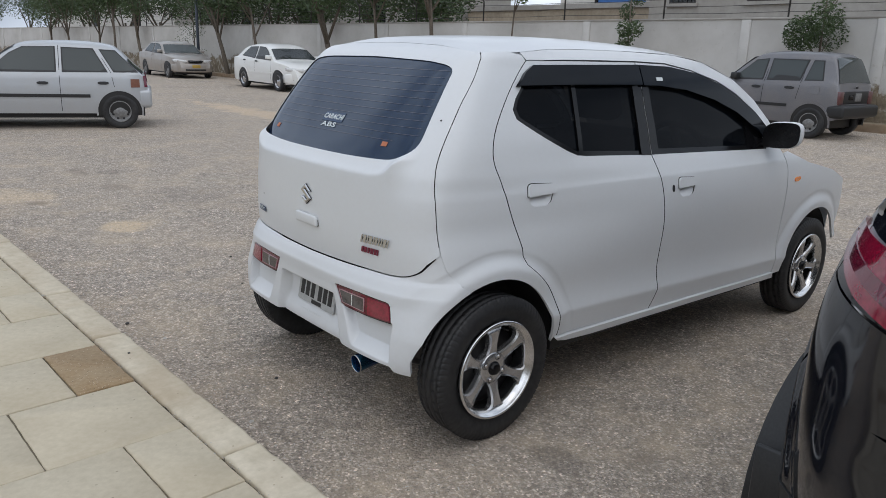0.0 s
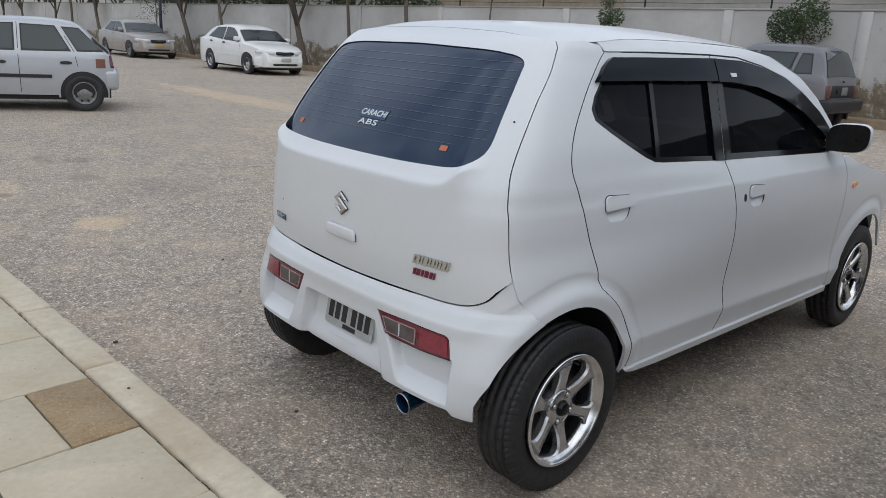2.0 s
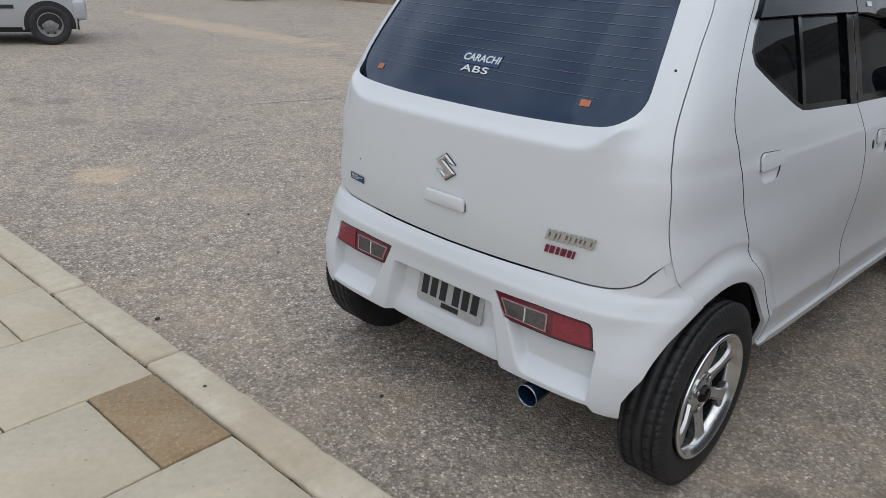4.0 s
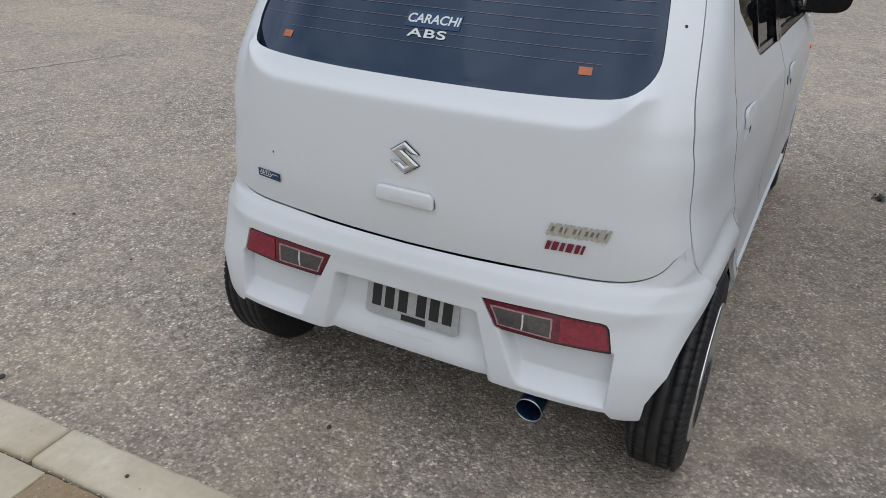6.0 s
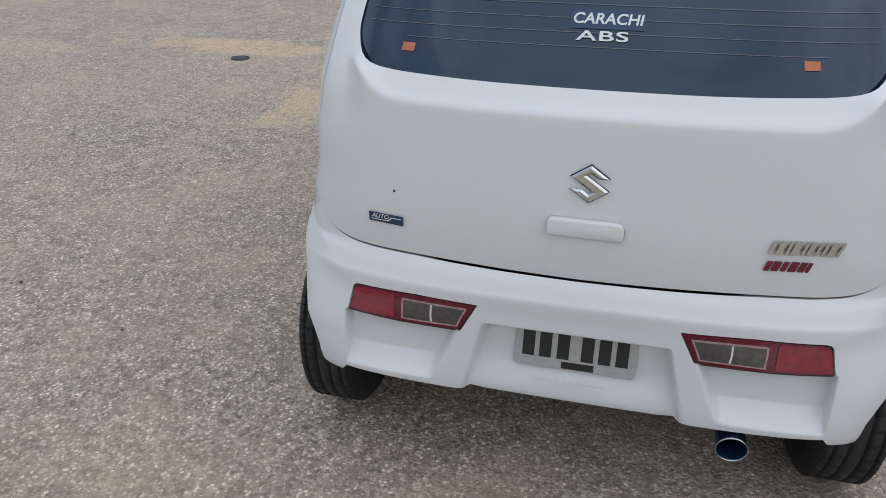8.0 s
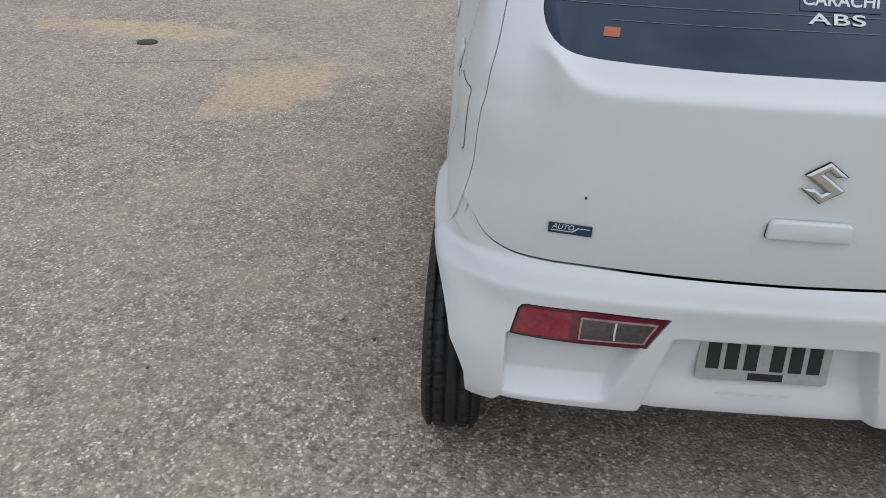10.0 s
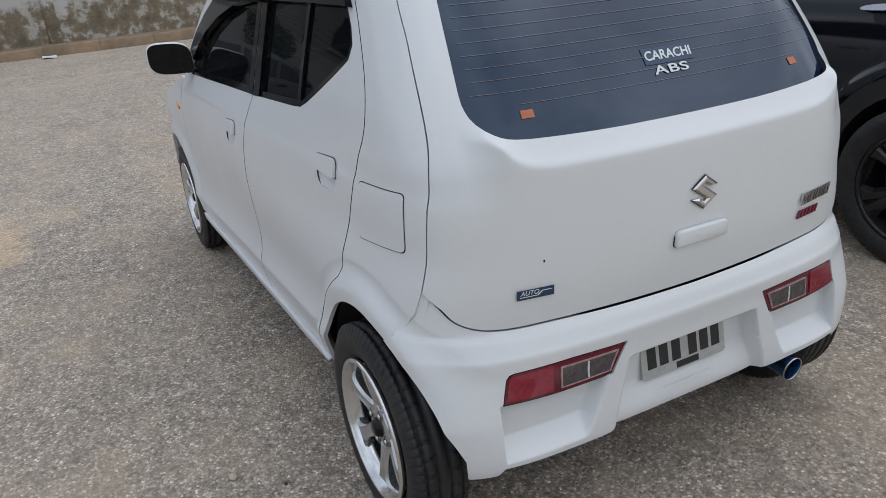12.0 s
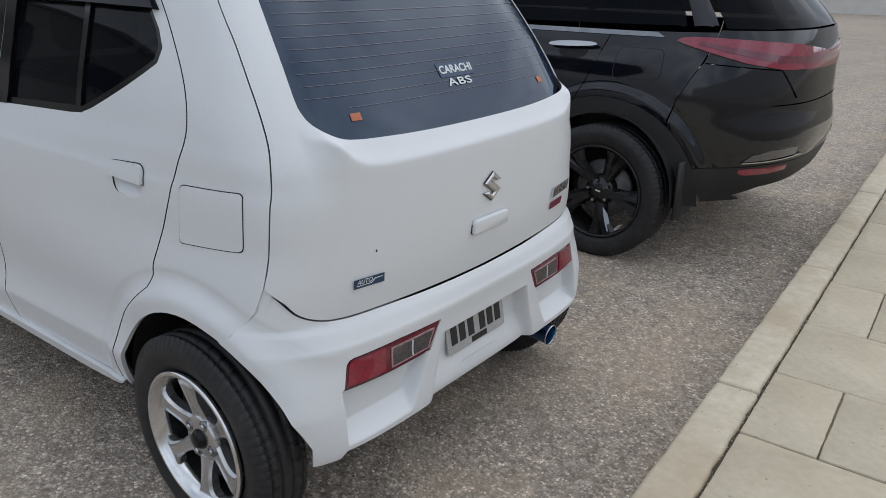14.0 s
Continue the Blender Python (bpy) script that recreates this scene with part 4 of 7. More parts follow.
for sg in (1, -1):
    lamp = skin_part("tail_lamp", lamp_poly(sg, -0.0006), REDDARK, car, "red tail lamp with a clear reversing light", step=0.014, lift=-0.002, flange=0.01, fn=plain_b)
    skin_part("lamp_gasket", lamp_poly(sg, 0.0045), SEAL, lamp, "black gasket round the lamp", step=0.02, lift=-0.007, flange=0.0, fn=plain_b)
    inn = [(0.386, 0.5355), (0.243, 0.5345), (0.262, 0.4915), (0.388, 0.4895)]
    skin_part("reversing_light", [(sg * s_b(y, z), z) for y, z in inn], CLEARLENS, lamp, "clear reversing light", step=0.012, lift=0.0005, flange=0.004, fn=plain_b)
    bar = [(0.322, 0.5335), (0.318, 0.5335), (0.318, 0.4925), (0.322, 0.4925)]
    skin_part("divider", [(sg * s_b(y, z), z) for y, z in bar], HEADLENS, lamp, step=0.01, lift=0.002, flange=0.002, fn=plain_b)
    # lens lines as pale bars, their highlights put into the colour
    for k in range(4):
        for ya, yb in ((0.3845, 0.325), (0.315, 0.252 + 0.0022 * (3 - k))):
            zr = 0.5065 + 0.0068 * k
            skin_part("lens_rib", [(sg * s_b(y, z), z) for y, z in ((ya, zr), (yb, zr), (yb, zr + 0.0017), (ya, zr + 0.0017))], RIBLENS, lamp, "lens rib with its highlight put into the colour", step=0.02, lift=0.0014, flange=0.001, fn=plain_b)
    red = rounded([(0.508, 0.543), (0.408, 0.546), (0.410, 0.4845), (0.521, 0.4865)], (0.010, 0.003, 0.003, 0.004))
    rim = [(0.390, 0.5385), (0.2375, 0.5375), (0.2585, 0.4885), (0.392, 0.4865)]
    skin_part("lens_rim", [(sg * s_b(y, z), z) for y, z in rim], LENSRIM, lamp, "pale edge of the clear lens", holes=[[(sg * s_b(y, z), z) for y, z in inn]], step=0.012, lift=0.0012, flange=0.003, fn=plain_b)
    skin_part("brake_light", [(sg * s_b(y, z), z) for y, z in dense(red, 0.01)], REDLENS, lamp, "bright red brake light", step=0.012, lift=0.0005, flange=0.004, fn=plain_b)

# black lip tucked behind the bumper's lower edge
bm = bmesh.new()
rows = []
for i in range(41):
    y = -0.60 + 1.20 * i / 40
    rows.append([bm.verts.new((-0.275 + 0.09 * abs(y / 0.6) ** 4, y, 0.37)), bm.verts.new((-0.270 + 0.09 * abs(y / 0.6) ** 4, y, 0.318 - 0.03 * sstep(0.53, 0.56, abs(y)))), bm.verts.new((-0.15, y, 0.30))])
for a, b in zip(rows, rows[1:]):
    for k in range(2):
        bm.faces.new((a[k], a[k + 1], b[k + 1], b[k]))
part("valance", bm, BLACK, car, "black plastic valance")

# sides
DOOR_R = catmull([(0.238, 1.380), (0.152, 1.302), (0.079, 1.213), (0.030, 1.139), (0.008, 1.073), (0.012, 1.020), (0.043, 0.945), (0.071, 0.868), (0.106, 0.785)]) + [(0.130, 0.718), (0.134, 0.690)] + catmull([(0.150, 0.657), (0.214, 0.605), (0.268, 0.550), (0.313, 0.473), (0.338, 0.395), (0.346, 0.332)])
BGAP = catmull([(0.952, 0.320), (0.990, 0.407), (0.986, 0.50), (0.986, 0.60), (0.984, 0.725), (0.962, 0.868), (0.937, 0.950)]) + [(0.917, 1.00), (0.914, 1.02), (0.889, 1.385)]
FTOP = [(1.10, 1.380), (1.30, 1.352), (1.483, 1.306), (1.64, 1.245), (1.771, 1.175), (1.88, 1.095), (1.972, 1.01)]
FGAP = [(2.020, 0.95), (2.052, 0.875), (2.058, 0.72), (2.072, 0.55), (2.064, 0.42), (2.05, 0.315)]
WIN_R = [(0.215, 1.318), (0.150, 1.250), (0.128, 1.212), (0.140, 1.178), (0.400, 1.050), (0.445, 1.034), (0.500, 1.029), (0.909, 1.010), (0.885, 1.352), (0.26, 1.348)]
WIN_F = [(0.921, 1.010), (1.862, 0.984), (1.875, 1.010), (1.80, 1.085), (1.70, 1.160), (1.55, 1.237), (1.40, 1.290), (1.22, 1.330), (1.06, 1.348), (0.895, 1.354)]
VIS_R = [(0.160, 1.290), (0.210, 1.336), (0.255, 1.362), (0.886, 1.372), (0.886, 1.292), (0.50, 1.293)]
VIS_F = [(0.894, 1.372), (1.10, 1.366), (1.30, 1.338), (1.483, 1.292), (1.64, 1.230), (1.771, 1.160), (1.87, 1.085), (1.895, 1.045), (1.84, 1.040), (1.74, 1.095), (1.60, 1.165), (1.42, 1.225), (1.20, 1.270), (1.0, 1.288), (0.894, 1.290)]


HANDLE_R, HANDLE_F = (0.230, 0.922, 0.072), (1.139, 0.878, 0.070)


def cup_edge(x0, z0, hx):
    return rounded([(x0 - hx + 0.004, z0 + 0.010), (x0 + hx - 0.012, z0 + 0.010), (x0 + hx - 0.018, z0 - 0.056), (x0 - hx + 0.012, z0 - 0.058)], (0.010, 0.010, 0.034, 0.034))


def offs(pts, dx):
    return [(x + dx, z) for x, z in pts]


for sg, side in ((-1, "right"), (1, "left")):
    # quarter panel with half of the wheel arch
    q = [(x + 0.0022, z) for x, z in TG_SIDE] + [(-0.2222, 0.732), (-0.2087, 0.680), (-0.1637, 0.6255)]
    q += [(x, z) for x, z in arch_pts(AX, 113.5, 4, 20)]
    q += [(x - 0.0045, z) for x, z in DOOR_R[::-1][1:]]
    q += [(0.222, 1.40), (0.16, 1.412)]
    skin_part("quarter_panel", side_poly(q, sg), WHITE, car, step=0.015, edge_step=0.012, fine=near_crease)
    skin_part("seam_backing", side_poly([(-0.244, 0.760), (-0.208, 0.760), (-0.130, 0.634), (-0.152, 0.624), (-0.233, 0.69)], sg), WHITE, car, step=0.02, lift=-0.005, flange=0.0)
    skin_part("roof_backing", side_poly([(0.07, 1.392), (0.20, 1.372), (0.34, 1.378), (0.34, 1.424), (0.07, 1.412)], sg), WHITE, car, step=0.03, lift=-0.006, flange=0.0)
    hole = WIN_R
    d = DOOR_R + [(0.60, 0.327)] + offs(BGAP, -0.0025)
    d += [(0.55, 1.384)]
    door = skin_part("rear_door", side_poly(d, sg), WHITE, car, holes=[side_poly(hole, sg), side_poly(cup_edge(*HANDLE_R), sg)], step=0.018, edge_step=0.012, dark_edge=True, fine=lambda s, z: near_crease(s, z) or 0.905 < z < 0.940 or (z < 0.46 and 0.385 < z + 0.025 * (max(0.2, XC + abs(s) - S_END) - 0.967) < 0.435))
    skin_part("window_pane", side_poly(WIN_R, sg), TINT, door, "dark tinted glass", step=0.05, lift=-0.012, flange=0.0)
    skin_part("window_surround", side_poly([(x, z) for x, z in WIN_R], sg), GLOSSBLACK, door, "black window surround", holes=[side_poly([(0.232, 1.318), (0.168, 1.25), (0.150, 1.215), (0.160, 1.186), (0.41, 1.066), (0.45, 1.050), (0.852, 1.030), (0.835, 1.34), (0.27, 1.336)], sg)], step=0.04, lift=-0.004, flange=0.008)
    skin_part("window_divider", side_poly([(0.462, 1.04), (0.486, 1.04), (0.486, 1.345), (0.462, 1.345)], sg), GLOSSBLACK, door, step=0.04, lift=-0.005, flange=0.006)
    f = offs(BGAP, 0.0025) + FTOP + FGAP + [(1.5, 0.319)]
    fdoor = skin_part("front_door", side_poly(f, sg), WHITE, car, holes=[side_poly(WIN_F, sg), side_poly(cup_edge(*HANDLE_F), sg)], step=0.022, edge_step=0.016, dark_edge=True, fine=lambda s, z: 0.905 < z < 0.940 or z < 0.46 and 0.385 < z + 0.025 * (XC + abs(s) - S_END - 0.967) < 0.435)
    skin_part("window_pane", side_poly(WIN_F, sg), TINT, fdoor, "dark tinted glass", step=0.05, lift=-0.012, flange=0.0)
    skin_part("window_surround", side_poly(WIN_F, sg), GLOSSBLACK, fdoor, "black window surround", holes=[side_poly([(0.972, 1.032), (1.70, 1.010), (1.70, 1.135), (1.55, 1.215), (1.40, 1.270), (1.22, 1.312), (1.06, 1.330), (0.948, 1.336)], sg)], step=0.04, lift=-0.004, flange=0.008)
    skin_part("wind_deflector", side_poly(VIS_R, sg), SMOKED, door, "smoked black wind deflector", step=0.03, lift=0.018, flange=0.022)
    skin_part("wind_deflector", side_poly(VIS_F, sg), SMOKED, fdoor, "smoked black wind deflector", step=0.03, lift=0.018, flange=0.022)
    bm = trimmed(side_poly([(0.985, 1.306), (1.029, 1.306), (1.029, 1.319), (0.985, 1.319)], sg), skin, out_of, (), 0.02, 0.002, 0.020)
    part("label", bm, STICKER, fdoor, "small white label")
    skin_part("pillar_trim", side_poly([(0.846, 1.012), (0.9110, 1.009), (0.8868, 1.368), (0.830, 1.366)], sg), GLOSSBLACK, door, "gloss black pillar trim", step=0.04, lift=0.002, flange=0.004)
    skin_part("pillar_trim", side_poly([(0.9195, 1.009), (0.970, 1.010), (0.935, 1.366), (0.8935, 1.368)], sg), GLOSSBLACK, fdoor, "gloss black pillar trim", step=0.04, lift=0.002, flange=0.004)
    # rail above the doors, front wing, A-pillar, sill
    rail = [(0.240, 1.3835), (0.55, 1.390), (0.89, 1.391), (1.10, 1.386), (1.30, 1.358), (1.49, 1.311), (1.645, 1.25), (1.776, 1.18), (1.885, 1.10), (1.977, 1.015), (2.06, 0.985), (1.92, 1.12), (1.80, 1.22), (1.62, 1.32), (1.40, 1.392), (1.20, 1.42), (0.80, 1.43), (0.40, 1.425), (0.222, 1.411)]
    skin_part("roof_rail", side_poly(rail, sg), WHITE, car, step=0.022)
    wing = [(2.025, 0.95), (2.057, 0.875), (2.063, 0.72), (2.077, 0.55), (2.069, 0.42), (2.055, 0.30)] + [(x, z) for x, z in arch_pts(AXF, 178, 20, 18)] + [(2.84, 0.42), (2.86, 0.60), (2.80, 0.76), (2.60, 0.83), (2.30, 0.89), (2.075, 0.96)]
    skin_part("front_wing", side_poly(wing, sg), WHITE, car, step=0.02, edge_step=0.016, fine=near_crease)
    skin_part("indicator", side_poly(smooth_poly([(2.135, 0.797), (2.195, 0.805), (2.195, 0.827), (2.135, 0.821)], 1), sg), AMBER, car, "amber side indicator", step=0.02, lift=0.006, flange=0.008)
    sill = [(0.329, 0.3250), (0.345, 0.313), (0.40, 0.301), (0.55, 0.2925), (2.05, 0.282), (2.045, 0.311), (0.93, 0.319)]
    skin_part("sill", side_poly(sill, sg), WHITE, car, step=0.012, lift=0.001, flange=0.024, fn=sill_skin)
    # handles with scooped cups
    for dr, (x0, z0, hx) in ((door, HANDLE_R), (fdoor, HANDLE_F)):
        gp = rounded([(x0 - hx, z0 - 0.020), (x0 + hx, z0 - 0.014), (x0 + hx, z0 + 0.020), (x0 - hx, z0 + 0.028)], (0.006, 0.004, 0.016, 0.026))
        h = skin_part("door_handle", side_poly(gp, sg), WHITE, dr, "white pull handle", step=0.012, lift=0.010, flange=0.018)
        gq = rounded([(x0 - hx - 0.0030, z0 - 0.021), (x0 + hx - 0.004, z0 - 0.014), (x0 + hx - 0.004, z0 + 0.0215), (x0 - hx - 0.0030, z0 + 0.0312)], (0.006, 0.004, 0.016, 0.026))
        skin_part("handle_gap", side_poly(gq, sg), SEAL, dr, "dark gap round the handle", step=0.012, lift=0.0016, flange=0.0)
        ce = cup_edge(x0, z0, hx)
        cs = side_poly([(x0 + (x - x0) * 1.05, z0 - 0.024 + (z - z0 + 0.024) * 1.08) for x, z in ce], sg)
        sc = sum(a for a, _ in cs) / len(cs)

        def cup(s, z, sc=sc, z0=z0, hx=hx):
            """Finger cup: deep under the handle, running out below."""
            v = skin(s, z)
            k = max(0.0, 1 - abs((s - sc) / (hx * 0.92)) ** 4) * max(0.0, min(1.0, (z - z0 + 0.058) / 0.034))
            return v + Vector((0, -1 if v.y > 0 else 1, 0)) * 0.020 * k

        skin_part("handle_cup", cs, WHITE, dr, "shallow finger cup", step=0.008, lift=0.0006, flange=0.0, fn=cup)
    if sg < 0:
        skin_part("keyhole", side_poly(smooth_poly([(1.028, 0.846), (1.044, 0.846), (1.044, 0.876), (1.028, 0.876)], 2), sg), BLACK, fdoor, "black lock hole", step=0.008, lift=0.002, flange=0.002)
    else:
        fl = rounded([(-0.178, 0.941), (0.020, 0.930), (0.034, 0.789), (-0.175, 0.808)], 0.016)
        cx, cz = -0.074, 0.867
        skin_part("filler_gap", side_poly(fl, sg), SEAL, car, "dark shut line of the fuel flap", step=0.02, lift=0.0006, flange=0.0)
        skin_part("fuel_flap", side_poly([(cx + (x - cx) * 0.974, cz + (z - cz) * 0.966) for x, z in fl], sg), WHITE, car, "white fuel filler flap", step=0.02, lift=0.002, flange=0.002)
    # mirror
    mm = Matrix.Translation((1.86, sg * 0.772, 1.060)) @ Matrix.Rotation(sg * radians(-8), 4, "Z")
    bm = bmesh.new()
    bmesh.ops.create_icosphere(bm, subdivisions=3, radius=1.0)
    for v in bm.verts:
        x, y, z = v.co
        k = lambda a, e: math.copysign(abs(a) ** e, a)
        v.co = Vector((max(-0.030, k(x, 0.8) * 0.065), k(y, 0.62) * 0.092, k(z, 0.62) * 0.066 + (0.010 * y * sg)))
    mirror = part("door_mirror", placed(bm, mm), WHITE, fdoor, "white door mirror with black glass")
    bm = bmesh.new()
    bmesh.ops.create_circle(bm, cap_ends=True, segments=32, radius=1.0)
    for v in bm.verts:
        x, y, _ = v.co
        v.co = Vector((-0.0335, math.copysign(abs(x) ** 0.6, x) * 0.087, math.copysign(abs(y) ** 0.6, y) * 0.062 + 0.010 * x * sg))
    part("mirror_glass", placed(bm, mm), GLOSSBLACK, mirror, "dark mirror glass", smooth=False)
    part("mirror_arm", placed(box(-0.03, 0.03, -0.13 if sg > 0 else 0.05, -0.05 if sg > 0 else 0.13, -0.066, -0.04, 0.01), mm), GLOSSBLACK, mirror, "black mirror arm")

# roof, bonnet, windscreen
ROOFZ = [(0.0, 1.436), (0.10, 1.452), (0.30, 1.468), (0.70, 1.478), (1.10, 1.470), (1.40, 1.440), (1.62, 1.375)]


def roof_fn(x, v):
    zt = interp(ROOFZ, x)
    ze = min(zt - 0.022, interp([(0.0, 1.405), (0.2, 1.41), (0.40, 1.425), (0.80, 1.43), (1.20, 1.42), (1.40, 1.392), (1.62, 1.32)], x))
    ye = abs(skin(s_side(x, ze), ze).y) + 0.002
    return Vector((x, v * ye, ze + (zt - ze) * (1 - abs(v) ** 2.6)))


def gate_top(v):
    """The tailgate's upper edge, across the roof."""
    s0, s1 = s_rear(0.3, 1.42), s_side(0.045, 1.405)
    s = abs(v) * s1
    z = 1.432 - 0.007 * s / s0 if s < s0 else 1.425 - 0.020 * (s - s0) / (s1 - s0)
    return skin(math.copysign(s, v), z)


def roof_point(t, v):
    e = gate_top(v)
    x = e.x + 0.003 + (1.62 - e.x - 0.003) * t
    p = roof_fn(x, v)
    w = 1 - sstep(0.0, 0.16, x - e.x)
    return Vector((x, p.y * (1 - w) + e.y * w, p.z * (1 - w) + (e.z + 0.28 * (1 - abs(v) ** 3) * (x - e.x)) * w))


bm = bmesh.new()
grid = [[bm.verts.new(roof_point((i / 48) ** 1.4, -1 + 2 * j / 36)) for j in range(37)] for i in range(49)]
for i in range(48):
    for j in range(36):
        bm.faces.new((grid[i][j], grid[i + 1][j], grid[i + 1][j + 1], grid[i][j + 1]))
part("roof", bm, WHITE, car)
bm = bmesh.new()
ws = [[bm.verts.new(Vector((1.62 + 0.50 * t, v * (0.545 + 0.09 * t), 1.375 - 0.40 * t - 0.05 * v * v * (1 - t) - 0.02 * t * v * v + 0.035 * math.sin(t * math.pi)))) for v in np.linspace(-1, 1, 13)] for t in np.linspace(0, 1, 9)]
for i in range(8):
    for j in range(12):
        bm.faces.new((ws[i][j], ws[i + 1][j], ws[i + 1][j + 1], ws[i][j + 1]))
part("windscreen", bm, CARGLASS, car, "tinted windscreen")
bm = bmesh.new()
hd = [[bm.verts.new(Vector((2.06 + 0.80 * t, v * (0.68 - 0.06 * t), 0.965 - 0.17 * t - 0.10 * t**4 + 0.022 - 0.035 * v * v))) for v in np.linspace(-1, 1, 13)] for t in np.linspace(0, 1, 11)]
for i in range(10):
    for j in range(12):
        bm.faces.new((hd[i][j], hd[i + 1][j], hd[i + 1][j + 1], hd[i][j + 1]))
part("bonnet", bm, WHITE, car)
bm = bmesh.new()
nose = [[bm.verts.new(Vector((2.86 + 0.07 * math.sin(t * math.pi) - 0.10 * v**4, v * 0.66, 0.76 - 0.50 * t))) for v in np.linspace(-1, 1, 17)] for t in np.linspace(0, 1, 9)]
for i in range(8):
    for j in range(16):
        bm.faces.new((nose[i][j], nose[i + 1][j], nose[i + 1][j + 1], nose[i][j + 1]))
part("front_bumper", bm, WHITE, car)

# dark inner shell, floor, arches
def inner_side(sg):
    p = [(-0.15, 1.02), (0.10, 1.20), (0.25, 1.005), (1.95, 0.965), (2.60, 0.80), (2.70, 0.60)] + arch_pts(AXF, 60, 180, 10, 0.36) + [(2.05, 0.24), (0.40, 0.25)] + arch_pts(AX, 0, 130, 10, 0.37) + [(-0.17, 0.72)]
    return side_poly(p, sg)


for sg in (-1, 1):
    skin_part("inner_panel", inner_side(sg), SEAL, car, "dark inner panel", step=0.03, lift=-0.03, flange=0.0)
    skin_part("door_seal", side_poly([(-0.20, 0.75), (-0.215, 0.95), (-0.14, 1.12), (0.09, 1.395), (0.25, 1.39), (0.16, 1.27), (0.06, 1.14), (0.07, 1.02), (0.15, 0.80)], sg), SEAL, car, step=0.05, lift=-0.018, flange=0.0)
    skin_part("door_seal", side_poly([(0.20, 1.405), (0.90, 1.405), (1.42, 1.345), (1.80, 1.175), (1.78, 1.16), (1.40, 1.31), (0.90, 1.362), (0.22, 1.35)], sg), SEAL, car, step=0.05, lift=-0.010, flange=0.0)
skin_part("tailgate_seal", [(-0.78, 0.62), (-0.80, 0.95), (-0.70, 1.03), (0.70, 1.03), (0.80, 0.95), (0.78, 0.62)], SEAL, car, step=0.03, lift=-0.042, flange=0.0)
bm = bmesh.new()
add_box(bm, 0.02, 2.75, -0.50, 0.50, 0.24, 0.29)
add_box(bm, 0.38, 2.10, -0.64, 0.64, 0.24, 0.29)
part("floor_pan", bm, BLACK, car, "black floor pan", smooth=False)
for ax in (AX, AXF):
    for sg in (-1, 1):
        bm = bmesh.new()
        rws = []
        for i in range(25):
            a = radians(6 + 164 * i / 24)
            rx = 0.292 if math.cos(a) < 0 and ax < 1 else 0.350
            rws.append([bm.verts.new((ax + rx * math.cos(a), sg * yy, AZ + 0.352 * math.sin(a))) for yy in (0.45, 0.55, 0.675 if math.cos(a) > -0.35 or ax > 1 else 0.60)])
        for a, b in zip(rws, rws[1:]):
            for k in range(2):
                bm.faces.new((a[k], a[k + 1], b[k + 1], b[k]))
        part("wheel_arch_liner", bm, BLACK, car, "black wheel-arch liner")
        part("inner_wall", box(ax - 0.28, ax + 0.34, sg * 0.47 - 0.01, sg * 0.47 + 0.01, 0.30, 0.64), BLACK, car, smooth=False)

# wheels
def tyre_bm(r, rim, width, n=480, tread=True):
    """Outer face towards -y, centred on y = 0."""
    h = width / 2
    prof = [(rim - 0.004, -h * 0.72), (rim + 0.010, -h * 0.86), (rim + (r - rim) * 0.5, -h), (r - 0.022, -h * 0.97), (r - 0.007, -h * 0.84)]
    grooves = (-0.62, -0.22, 0.22, 0.62) if tread else ()
    last = -h * 0.80
    prof.append((r, last))
    for g in grooves:
        prof += [(r, g * h - 0.004), (r - 0.008, g * h - 0.0035), (r - 0.008, g * h + 0.0035), (r, g * h + 0.004)]
    prof += [(r, h * 0.80), (r - 0.007, h * 0.84), (r - 0.022, h * 0.97), (rim + (r - rim) * 0.5, h), (rim + 0.010, h * 0.86), (rim - 0.004, h * 0.72)]
    bm = bmesh.new()
    add_lathe(bm, prof, n)
    if tread:
        # sipes across both shoulders
        for v in bm.verts:
            rr = math.hypot(v.co.x, v.co.z)
            if rr > r - 0.024 and abs(v.co.y) > h * 0.24:
                k = round((math.atan2(v.co.z, v.co.x) + 1.1 * (abs(v.co.y) - h * 0.6)) / (2 * math.pi / n))
                if k % (6 if abs(v.co.y) > h * 0.60 else 12) == 0:
                    f = (rr - (0.0065 if rr > r - 0.009 else 0.0025)) / rr
                    v.co.x, v.co.z = v.co.x * f, v.co.z * f
    bmesh.ops.recalc_face_normals(bm, faces=bm.faces[:])
    return bm


